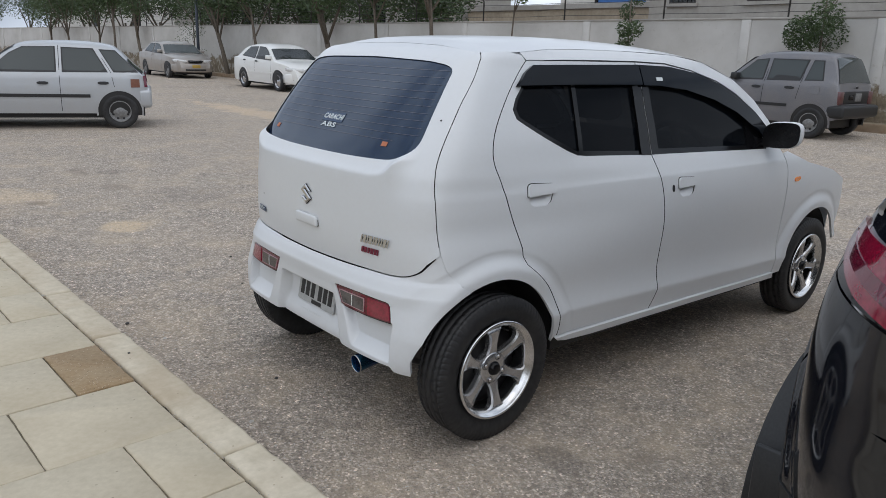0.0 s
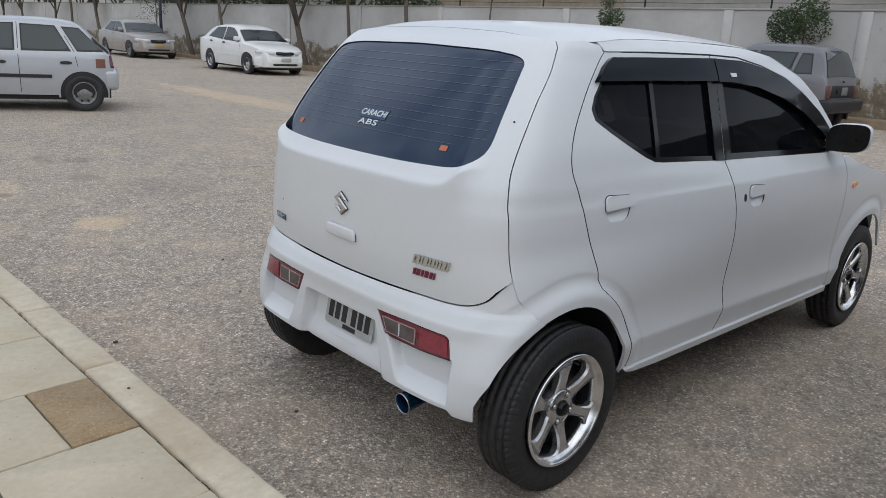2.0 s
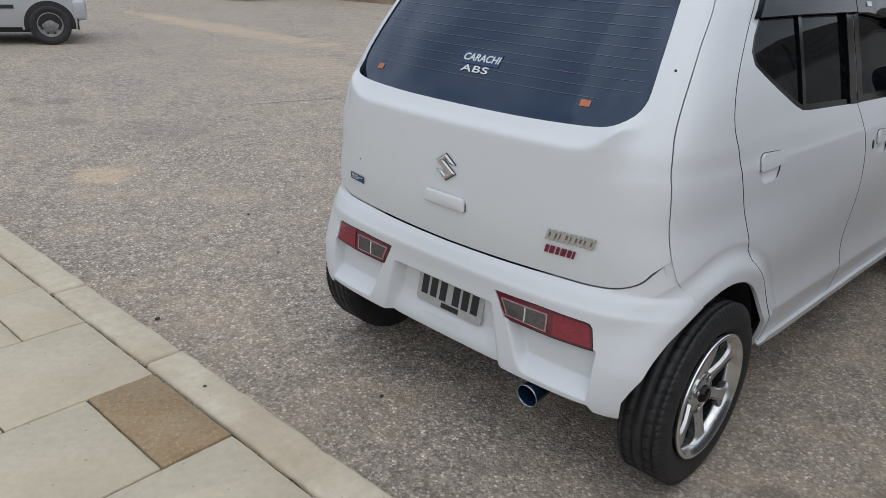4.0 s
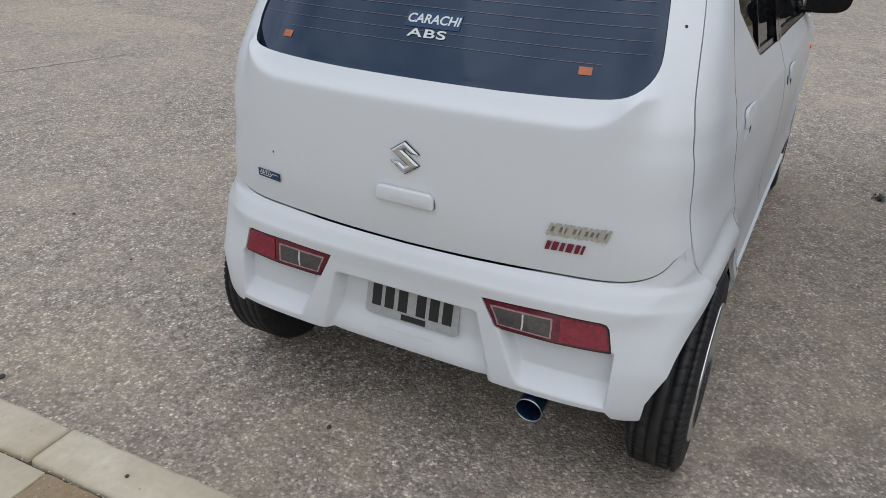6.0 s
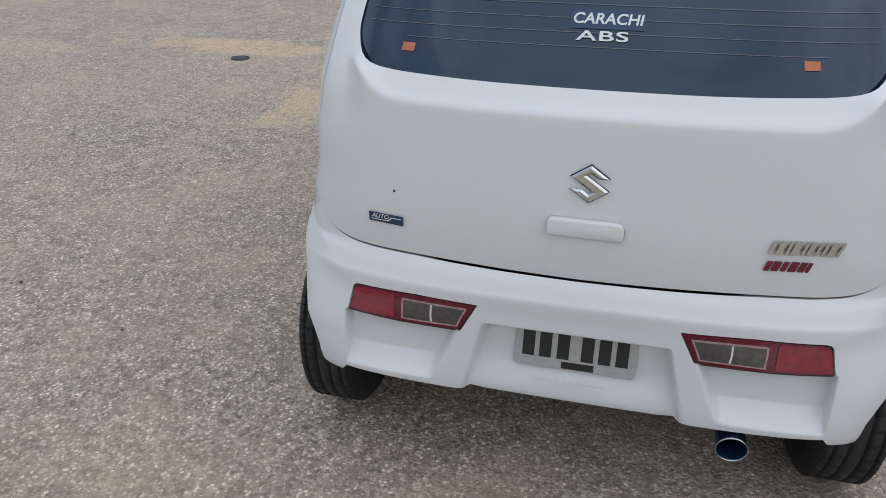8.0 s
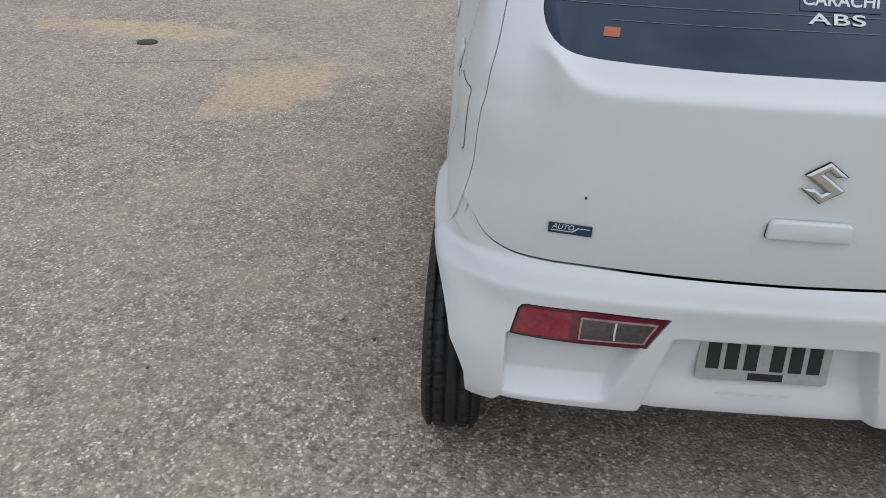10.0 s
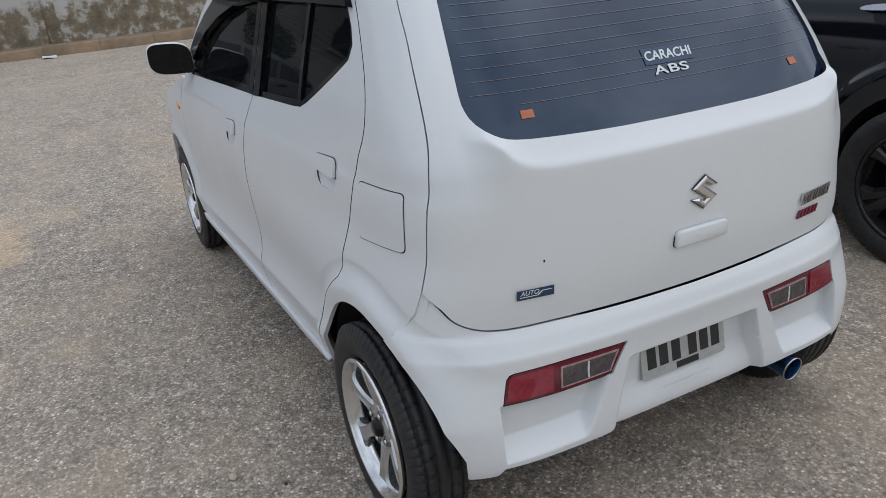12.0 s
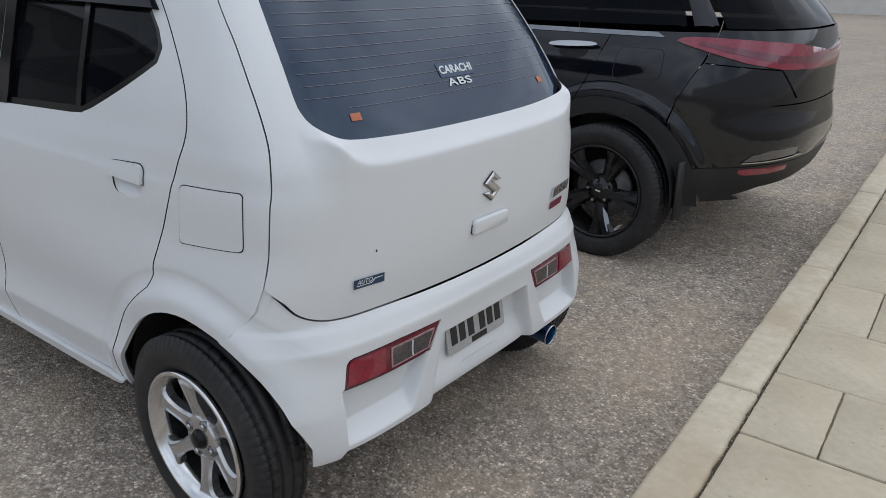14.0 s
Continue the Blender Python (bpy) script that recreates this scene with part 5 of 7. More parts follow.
def six_spoke_wheel(parent, m):
    """Six-spoke silver alloy with a stepped, polished lip; the outer face looks along -y."""
    R, RIM, W = 0.278, 0.187, 0.146
    wheel = part("wheel", lathe([(RIM, -0.062), (RIM + 0.004, -0.067), (RIM + 0.003, -0.074), (RIM - 0.003, -0.0765), (RIM - 0.007, -0.0745), (RIM - 0.009, -0.068), (RIM - 0.015, -0.0665), (RIM - 0.0165, -0.058), (RIM - 0.022, -0.055), (RIM - 0.024, -0.034)], 72), LIP, parent, "silver six-spoke alloy wheel")
    # the shade deep inside the rim is put into the barrel's dark metal
    part("barrel", lathe([(RIM - 0.024, -0.034), (RIM - 0.027, -0.015), (RIM - 0.027, 0.03), (RIM - 0.016, 0.055), (RIM, 0.07)], 60), DARKALLOY, wheel, "inner barrel darkened for the shade behind the spokes")
    wheel.matrix_world = m
    part("tyre", tyre_bm(R, RIM, W), TYRE, wheel, "black rubber tyre")
    for k in range(6):
        a = 2 * math.pi * k / 6 + radians(14)
        bm = bmesh.new()
        # the spoke narrows at mid length and opens into a fork-shaped foot on the barrel
        st = []
        for t, hw, y0, th in ((0.036, 0.0275, -0.042, 0.030), (0.058, 0.0250, -0.045, 0.030), (0.080, 0.0195, -0.050, 0.032), (0.105, 0.0180, -0.056, 0.032), (0.126, 0.0200, -0.060, 0.032), (0.142, 0.0245, -0.062, 0.032), (0.152, 0.0320, -0.062, 0.032), (0.160, 0.0440, -0.058, 0.030), (0.168, 0.0500, -0.050, 0.022)):
            lift = 0.0045 if 0.05 < t < 0.15 else 0.002
            st.append([bm.verts.new((t, y0 + 0.010, -hw)), bm.verts.new((t, y0 + 0.001, -hw * 0.82)), bm.verts.new((t, y0 + lift, -hw * 0.55)), bm.verts.new((t, y0 + lift, hw * 0.55)), bm.verts.new((t, y0 + 0.001, hw * 0.82)), bm.verts.new((t, y0 + 0.010, hw)), bm.verts.new((t, y0 + th, hw * 0.86)), bm.verts.new((t, y0 + th, -hw * 0.86))])
        for p, q in zip(st, st[1:]):
            for i in range(8):
                j = (i + 1) % 8
                bm.faces.new((p[i], p[j], q[j], q[i]))
        bm.faces.new(st[0])
        bm.faces.new(st[-1][::-1])
        bmesh.ops.recalc_face_normals(bm, faces=bm.faces[:])
        for e in bm.edges:
            e.smooth = len(e.link_faces) == 2 and e.calc_face_angle(0) < 0.35
        bmesh.ops.rotate(bm, cent=(0, 0, 0), matrix=Matrix.Rotation(-a, 3, "Y"), verts=bm.verts[:])
        part("spoke", bm, ALLOY, wheel)
    part("hub", lathe([(0.0, -0.048), (0.034, -0.048), (0.056, -0.0465), (0.061, -0.042), (0.064, -0.030), (0.065, 0.0), (0.0, 0.0)], 40), ALLOY, wheel)
    part("centre_cap", lathe([(0.0, -0.064), (0.016, -0.064), (0.021, -0.061), (0.027, -0.050), (0.028, -0.030)], 28), GLOSSBLACK, wheel, "black centre cap")
    for k in range(4):
        a = 2 * math.pi * k / 4 + radians(45)
        at = (0.047 * math.cos(a), 0, 0.047 * math.sin(a))
        part("nut_seat", lathe([(0.0145, -0.036), (0.0145, -0.0485), (0.0125, -0.0495), (0.0105, -0.0465), (0.0, -0.0465)], 20, at=at), DULLCHROME, wheel, "recessed nut seat")
        part("wheel_nut", lathe([(0.0, -0.054), (0.006, -0.054), (0.0085, -0.051), (0.0085, -0.030)], 6, at=at), CHROME, wheel, "chrome wheel nut", smooth=False)
    part("valve_stem", placed(lathe([(0.0, -0.052), (0.003, -0.052), (0.004, -0.030), (0.004, -0.020)], 10), Matrix.Translation((0.150 * math.cos(radians(44)), 0, 0.150 * math.sin(radians(44))))), BLACK, wheel, "black valve stem")
    part("brake_drum", lathe([(0.0, -0.004), (0.11, -0.004), (0.150, 0.004), (0.155, 0.02), (0.155, 0.05), (0.0, 0.05)], 40), BLACK, wheel, "black brake drum")
    return wheel


for ax in (0.0, 2.46):
    for sg in (-1, 1):
        turn = -22 if ax == 0.0 else 23
        m = Matrix.Translation((ax + (0.004 if ax else 0.010), sg * (0.664 if ax else 0.645), 0.2775)) @ (Matrix.Rotation(math.pi, 4, "Z") if sg > 0 else Matrix.Identity(4)) @ Matrix.Rotation(radians(turn), 4, "Y")
        six_spoke_wheel(car, m)
part("axle_beam", lathe([(0.03, -0.55), (0.03, 0.55)], 12, axis="y", at=(0.03, 0, 0.27)), BLACK, car, "dark axle beam")


# tailgate fittings
def rear_frame(y, z, lift=0.004, bumper=False):
    """Pose whose xy plane lies on the rear skin, x to the right of a viewer behind the car."""
    s = s_b(y, z) if bumper else s_rear(y, z)
    p = skin(s, z, bumper)
    a = skin(s - 0.01, z, bumper) - skin(s + 0.01, z, bumper)
    b = skin(s, z + 0.01, bumper) - skin(s, z - 0.01, bumper)
    ex = a.normalized()
    nz = ex.cross(b).normalized()
    ey = nz.cross(ex)
    m = Matrix((ex, ey, nz)).transposed().to_4x4()
    return Matrix.Translation(p + nz * lift) @ m


def plate_bm(pts, depth, bevel=0.0):
    bm = bmesh.new()
    f = bm.faces.new([bm.verts.new((x, y, 0)) for x, y in pts])
    bm.normal_update()
    if f.normal.z < 0:
        f.normal_flip()
    r = bmesh.ops.extrude_face_region(bm, geom=[f])
    vs = [v for v in r["geom"] if isinstance(v, bmesh.types.BMVert)]
    bmesh.ops.translate(bm, vec=(0, 0, depth), verts=vs)
    bmesh.ops.recalc_face_normals(bm, faces=bm.faces[:])
    if bevel:
        bmesh.ops.bevel(bm, geom=[e for e in bm.edges if all(v in vs for v in e.verts)], offset=bevel, segments=2, affect="EDGES", profile=0.5)
    return bm


# emblem: two interlocked slanted blades
em = rear_frame(-0.001, 0.856, 0.002)
zig = [(0, 1), (0.97, 0.31), (0.40, 0.31), (0.02, 0.57), (-0.17, 0.44), (0.97, -0.34), (0, -1), (-0.97, -0.31), (-0.40, -0.31), (-0.02, -0.57), (0.17, -0.44), (-0.97, 0.34)]
bm = plate_bm([(x * 0.0385, y * 0.0385) for x, y in zig], 0.0035)
bm.faces.ensure_lookup_table()
face = max(bm.faces, key=lambda q: q.calc_center_median().z)
bmesh.ops.inset_region(bm, faces=[face], thickness=0.0042, depth=0.0034, use_even_offset=True)
part("emblem", placed(bm, em), CHROME, tailgate, "chrome zigzag emblem", smooth=False)
part("emblem_edge", placed(plate_bm([(x * 0.0405, y * 0.0405) for x, y in zig], 0.0022), em), SEAL, tailgate, "dark edge round the emblem", smooth=False)
hm = rear_frame(0.0, 0.760, 0.0)
hp = rounded([(-0.0775, -0.0195), (0.0775, -0.0210), (0.0765, 0.0190), (-0.0765, 0.0205)], (0.007, 0.007, 0.017, 0.015), 5)
part("tailgate_handle", placed(plate_bm(hp, 0.014, 0.005), hm), WHITE, tailgate, "white tailgate handle")
# a dark plate puts in the shade below the handle
part("handle_shadow_gap", placed(plate_bm([(x * 1.01, y * 0.9 - 0.003) for x, y in hp], 0.003), hm), SEAL, tailgate, "dark plate standing in for the shade under the handle")
# model badge and trim badge as plain slanted bars
bmod = rear_frame(-0.420, 0.753, 0.002)
for x0, w in ((-0.068, 0.006), (-0.056, 0.012), (-0.038, 0.006), (-0.028, 0.014), (-0.008, 0.006), (0.002, 0.010), (0.018, 0.006), (0.030, 0.006), (0.041, 0.013), (0.059, 0.006)):
    shape = [(x0 + x + 0.30 * y, y) for x, y in ((0, -0.0135), (w, -0.0135), (w, 0.0160), (0, 0.0160))]
    part("badge_bar", placed(plate_bm(shape, 0.0035), bmod), CHROME, tailgate, "chrome badge bar", smooth=False)
part("badge_backing", placed(plate_bm([(x + 0.30 * y, y) for x, y in ((-0.066, -0.004), (0.064, -0.004), (0.064, 0.006), (-0.066, 0.006))], 0.0015), bmod), DULLCHROME, tailgate, "dull chrome backing of the badge", smooth=False)
bvx = rear_frame(-0.392, 0.713, 0.002)
for x0, w in ((-0.042, 0.010), (-0.028, 0.013), (-0.010, 0.009), (0.004, 0.014), (0.023, 0.010), (0.037, 0.006)):
    part("badge_bar", placed(plate_bm([(x0 + x + 0.25 * y, y) for x, y in ((0, -0.010), (w, -0.010), (w, 0.011), (0, 0.011))], 0.003), bvx), REDBADGE, tailgate, "dark red badge bar", smooth=False)
bau = rear_frame(0.431, 0.7185, 0.002)
badge = part("gear_badge", placed(plate_bm([(-0.042, 0.011), (0.042, 0.011), (0.042, -0.0105), (-0.042, -0.0105)], 0.002), bau), BLUEBADGE, tailgate, "dark blue badge with silver lettering", smooth=False)
part("lettering", placed(text_bm("AUTO", 0.015, 0.0004, 0.25), bau @ Matrix.Translation((-0.014, 0.004, 0.0026))), STICKER, badge, smooth=False)
part("badge_bar", placed(plate_bm([(-0.036, -0.005), (0.006, -0.005), (0.016, 0.004), (0.037, 0.004), (0.037, 0.0055), (0.014, 0.0055), (0.004, -0.0035), (-0.036, -0.0035)], 0.0006), bau @ Matrix.Translation((0, 0, 0.0022))), STICKER, badge, smooth=False)
part("paint_chip", placed(plate_bm(smooth_poly([(-0.002, -0.003), (0.002, -0.003), (0.002, 0.003), (-0.002, 0.003)], 1), 0.0008), rear_frame(0.410, 0.787, 0.0002)), SEAL, tailgate, "dark paint chip")
part("washer_nozzle", placed(lathe([(0.0, 0.002), (0.0028, 0.002), (0.0034, 0.0)], 10, axis="x"), rear_frame(-0.540, 1.177, 0.0) @ Matrix.Rotation(radians(-90), 4, "Y")), BLACK, tailgate)

# number plate: plain bars on bare metal
pm = Matrix.Translation((-0.329, -0.004, 0.437)) @ Matrix.Rotation(radians(-90), 4, "Z") @ Matrix.Rotation(radians(90 - 10), 4, "X")
pp = [(max(-0.136, min(0.136, x)), max(-0.046, min(0.046, y))) for x, y in dense([(-0.138, -0.040), (-0.128, -0.048), (0.128, -0.048), (0.138, -0.040), (0.138, 0.040), (0.128, 0.048), (-0.128, 0.048), (-0.138, 0.040)], 0.03)]
plate = part("number_plate", placed(plate_bm(pp, 0.004, 0.0012), pm), BRUSHED, car, "bare metal number plate with black bars", smooth=False)
for i, x0 in enumerate((-0.118, -0.080, -0.040, 0.014, 0.052, 0.090)):
    part("plate_bar", placed(box(x0, x0 + 0.027, -0.020, 0.040, 0.004, 0.0052), pm), BLACK, plate, smooth=False)
part("plate_bar", placed(box(-0.028, 0.044, -0.042, -0.026, 0.004, 0.0052), pm), BLACK, plate, smooth=False)
part("plate_recess_step", placed(box(-0.09, 0.07, -0.001, 0.001, 0.0, 0.003), Matrix.Translation((-0.352, -0.004, 0.366)) @ Matrix.Rotation(radians(-90), 4, "Z") @ Matrix.Rotation(radians(80), 4, "X")), WHITE, car, smooth=False)

# exhaust tip
ex = Matrix.Translation((-0.316, -0.360, 0.283)) @ Matrix.Rotation(radians(-6), 4, "Y")
tip = part("exhaust_tip", placed(lathe([(0.022, 0.16), (0.028, 0.10), (0.030, 0.03), (0.033, -0.055), (0.0345, -0.060), (0.033, -0.064), (0.0315, -0.060), (0.031, 0.0), (0.030, 0.06)], 32, axis="x"), ex), BLUE, car, "burnt-blue steel exhaust tip")
part("rolled_edge", placed(lathe([(0.0335, -0.0585), (0.0352, -0.062), (0.034, -0.0655), (0.0315, -0.062)], 32, axis="x", closed=True), ex), CHROME, tip, "bright rolled edge")
part("inner_pipe", placed(lathe([(0.0, 0.055), (0.03, 0.055)], 24, axis="x"), ex), BLACK, tip)
part("silencer", placed(lathe([(0.0, -0.14), (0.07, -0.13), (0.08, -0.1), (0.08, 0.22), (0.07, 0.25), (0.0, 0.26)], 24, axis="y"), Matrix.Translation((-0.10, -0.30, 0.30))), BLACK, car, "dark silencer box")

# rear glass: lettering, tabs, heating wires
def glass_frame(y, z, lift):
    return rear_frame(y, z, lift - 0.0035)


st = part("sticker", placed(plate_bm([(-0.070, -0.020), (0.070, -0.020), (0.070, 0.020), (-0.070, 0.020)], 0.0004), glass_frame(0.001, 1.147, 0.0012)), BLUEBADGE, car, "dark sticker with white lettering", smooth=False)
part("lettering", placed(text_bm("CARACHI", 0.031, 0.0004, 0.12, 1.0, 0.0006), glass_frame(0.001, 1.147, 0.0022)), STICKER, st, "white lettering", smooth=False)
part("lettering", placed(text_bm("ABS", 0.036, 0.0004, 0.0, 1.08, 0.0005) , glass_frame(0.007, 1.118, 0.0022) @ Matrix.Diagonal((1.55, 0.80, 1, 1))), STICKER, st, "white lettering", smooth=False)
for y, z in ((0.394, 1.081), (-0.372, 1.086)):
    part("orange_tab", placed(plate_bm([(-0.014, -0.009), (0.014, -0.009), (0.014, 0.009), (-0.014, 0.009)], 0.0006), glass_frame(y, z, 0.0012)), ORANGE, car, "faded orange tab on the glass", smooth=False)
for k in range(11):
    bm = bmesh.new()
    z0 = 1.10 + 0.024 * k
    ym = 0.497 - 0.0035 * k if k else 0.40
    vs = []
    for i in range(25):
        y = ym * (-1 + 2 * i / 24)
        s = s_rear(y, z0)
        q = []
        for dz in (-0.00035, 0.00035):
            p = skin(s, z0 + dz)
            q.append(bm.verts.new(p + Vector((0.0012, 0, -0.0010))))
        vs.append(q)
    for a, b in zip(vs, vs[1:]):
        bm.faces.new((a[0], b[0], b[1], a[1]))
    part("heating_wire", bm, WIRE, car)

# interior seen dimly through the film
def seat(x, y):
    bm = bmesh.new()
    add_box(bm, x - 0.25, x + 0.28, y - 0.25, y + 0.25, 0.40, 0.56, 0.05, 3)
    b2 = bmesh.new()
    add_box(b2, -0.07, 0.07, -0.24, 0.24, 0.0, 0.62, 0.05, 3)
    add_box(b2, -0.05, 0.05, -0.13, 0.13, 0.66, 0.84, 0.04, 3)
    bmesh.ops.transform(b2, matrix=Matrix.Translation((x - 0.22, y, 0.5)) @ Matrix.Rotation(radians(-16), 4, "Y"), verts=b2.verts[:])
    vm = {v: bm.verts.new(v.co) for v in b2.verts}
    for f in b2.faces:
        bm.faces.new([vm[v] for v in f.verts])
    b2.free()
    part("seat", bm, FABRIC, car, "dark fabric seat")


seat(1.35, 0.33)
seat(1.35, -0.33)
seat(0.72, 0.30)
seat(0.72, -0.30)
bm = bmesh.new()
add_lathe(bm, [(0.175 + 0.014 * math.cos(a), 0.014 * math.sin(a)) for a in np.linspace(0, 2 * math.pi, 9)[:-1]], 36, True, "y")
add_box(bm, -0.17, 0.17, -0.012, 0.012, -0.02, 0.02)
add_box(bm, -0.05, 0.05, -0.02, 0.02, -0.05, 0.05, 0.01)
part("steering_wheel", placed(bm, Matrix.Translation((1.66, -0.33, 0.93)) @ Matrix.Rotation(radians(62), 4, "Y") @ Matrix.Rotation(radians(90), 4, "X")), FABRIC, car, "dark steering wheel")
part("dashboard", box(1.80, 2.10, -0.62, 0.62, 0.66, 0.93, 0.04, 3), FABRIC, car, "dark dashboard")


# ---- boundary wall, planting strip, trees, houses behind ----
WDIR = Vector((-0.073, 1.0, 0)).normalized()
WANG = math.atan2(WDIR.y, WDIR.x)
GZ, FALL = 0.17, 0.0073


def wall_pose(u, v, z=0.0):
    """u along the boundary wall from its near corner, v towards the lot."""
    o = Vector((14.59, 2.98, GZ)) + WDIR * u + Vector((-WDIR.y, WDIR.x, 0)) * v
    return Matrix.Translation((o.x, o.y, GZ + z - FALL * u)) @ Matrix.Rotation(WANG, 4, "Z") @ Matrix.Rotation(FALL, 4, "Y")


def make_wall():
    bm = bmesh.new()
    add_box(bm, -26, 72, -0.12, 0.0, -0.3, 2.14)
    wall = obj("boundary_wall", bm, WALLPAINT, smooth=False)
    wall.matrix_world = wall_pose(0, 0)
    tagged(wall, "long whitewashed boundary wall, stained and peeling low down", "wall", kind="structure")
    shared = None
    for u in (-22.6, -18.3, -14.0, -9.7, -5.6, -1.9, 0.5, 3.25, 7.5, 11.95, 15.6, 19.5, 24.4, 29.2, 34.0, 38.4, 42.8, 47.1, 51.5, 56.0, 60.5, 65.0):
        if shared is None:
            pil = part("pilaster", box(-0.11, 0.11, 0.0, 0.03, -0.3, 2.14, 0.01, 1), WALLPAINT, wall)
            shared = pil.data
        else:
            pil = new("pilaster", shared)
            pil.parent = wall
        pil.location = (u, 0.0, 0)
    part("coping", box(-26, 72, -0.14, 0.03, 2.14, 2.18, 0.008, 1), CONCRETE, wall, "grey cement coping", smooth=False)
    strip = obj("planting_strip", placed(box(-26, 72, 0.0, 0.96, -0.3, 0.12), Matrix.Identity(4)), SOIL, smooth=False)
    strip.matrix_world = wall_pose(0, 0)
    tagged(strip, "dry earth strip with weeds along the wall", "ground", kind="structure")
    kb = obj("far_kerb", box(-26, 72, 0.96, 1.09, -0.3, 0.13), BROWNKERB, smooth=False)
    kb.matrix_world = wall_pose(0, 0)
    tagged(kb, "weathered brown kerb in front of the boundary wall", "kerb", kind="structure")
    u, rnd = -12.0, random.Random(3)
    while u < 40:
        ln = 0.95
        ob = part("kerb_stone", box(u + 0.006, u + ln - 0.006, 0.955, 1.10, -0.3, 0.155 + rnd.uniform(-0.008, 0.008), 0.015, 1), BROWNKERB, kb)
        u += ln


make_wall()


def leaf_cloud(bm, centre, radius, count, size, rnd, flat=0.75):
    for _ in range(count):
        while True:
            p = Vector((rnd.uniform(-1, 1), rnd.uniform(-1, 1), rnd.uniform(-1, 1)))
            if 0.25 < p.length < 1:
                break
        p = Vector((p.x, p.y, p.z * flat)) * radius + Vector(centre)
        a = Vector((rnd.gauss(0, 1), rnd.gauss(0, 1), rnd.gauss(0, 0.6))).normalized()
        b = a.cross(Vector((rnd.gauss(0, 1), rnd.gauss(0, 1), rnd.gauss(0, 1)))).normalized()
        L, W = size * rnd.uniform(0.7, 1.3), size * 0.42
        vs = [bm.verts.new(p + a * L * k + b * W * q) for k, q in ((-0.5, 0), (0, 0.5), (0.5, 0), (0, -0.5))]
        bm.faces.new(vs)


def tree(at, height, lean, seed, crown=1.2, leaves=1500, trunk_r=0.07, fork=0.45, low=0.55):
    trunk_r *= 0.78
    rnd = random.Random(seed)
    t = empty("tree", "slender street tree with dark feathery leaves by the wall", "tree", Matrix.Translation(at), "trees along the wall")
    bm = bmesh.new()
    top = Vector((lean[0], lean[1], height * low))
    pts = [Vector((0, 0, -0.2)), Vector((0, 0, 0)), top * 0.35 + Vector((rnd.uniform(-.05, .05), rnd.uniform(-.05, .05), 0)), top * 0.7, top]
    add_tube(bm, pts, [trunk_r * 1.35, trunk_r * 1.2, trunk_r, trunk_r * 0.85, trunk_r * 0.7], 9)
    cl = bmesh.new()
    for k in range(5):
        a = rnd.uniform(0, 6.28)
        start = top * rnd.uniform(fork, 1.0)
        end = top + Vector((math.cos(a) * crown * rnd.uniform(0.4, 0.9), math.sin(a) * crown * rnd.uniform(0.4, 0.9), height * (1 - low) * rnd.uniform(0.3, 0.9)))
        mid = (start + end) / 2 + Vector((rnd.uniform(-.12, .12), rnd.uniform(-.12, .12), 0.1))
        add_tube(bm, [start, mid, end], [trunk_r * 0.55, trunk_r * 0.4, trunk_r * 0.12], 7)
        for q in (mid, end, (mid + end) / 2):
            leaf_cloud(cl, q + Vector((rnd.uniform(-.2, .2), rnd.uniform(-.2, .2), rnd.uniform(0, .25))), crown * rnd.uniform(0.35, 0.6), leaves // 10, 0.155, rnd)
    part("trunk", bm, BARK, t, "thin brown trunk")
    part("crown", cl, FOLIAGE, t, "loose dark green crown", smooth=False)
    return t


def strip_at(u, v=0.55):
    return tuple(wall_pose(u, v, 0.12).translation)


for k, (u, height, lean, crown, leaves, thick, fork) in enumerate((
    (34.0, 5.0, 1.3, 1.9, 2000, 0.10, 0.45),
    (25.5, 5.0, 1.5, 1.9, 2400, 0.11, 0.45),
    (22.8, 4.8, 0.8, 1.8, 2000, 0.08, 0.45),
    (17.8, 4.8, 1.0, 1.8, 2600, 0.13, 0.35),
    (15.35, 4.8, 0.3, 1.5, 1500, 0.075, 0.70),
    (12.7, 4.9, 0.25, 1.5, 1400, 0.09, 0.65),
    (9.7, 4.4, -0.15, 0.9, 500, 0.035, 0.85),
    (37.4, 5.0, 0.4, 1.9, 2000, 0.08, 0.45),
    (39.9, 5.0, -0.3, 1.9, 2000, 0.08, 0.45),
    (44.6, 5.0, 0.4, 1.9, 2000, 0.08, 0.45),
    (48.0, 5.0, -0.4, 1.9, 2000, 0.08, 0.45),
)):
    tree(strip_at(u), height, (0.0, lean), k + 1, crown, leaves, thick, fork)


def shrub(at, width, height, seed, leaves, stem=True):
    rnd = random.Random(seed)
    t = empty("shrub", "leafy green sapling growing by the wall", "shrub", Matrix.Translation(at), "shrubs by the wall")
    bm, cl = bmesh.new(), bmesh.new()
    add_tube(bm, [(0, 0, -0.2), (0.02, 0, height * 0.5), (0.0, 0.03, height * 1.25)], [0.03, 0.022, 0.01], 7)
    for k in range(9):
        a, zz = rnd.uniform(0, 6.28), rnd.uniform(0.18, 1.0)
        e = Vector((math.cos(a) * width * 0.4, math.sin(a) * width * 0.4, height * zz))
        add_tube(bm, [(0, 0, height * zz * 0.7), e], [0.012, 0.005], 5)
        leaf_cloud(cl, e, width * 0.33, leaves // 9, 0.068, rnd, 1.0)
    part("stem", bm, BARK, t)
    part("leaves", cl, FOLIAGE, t, smooth=False)


shrub(strip_at(28.5), 1.2, 2.5, 31, 900)
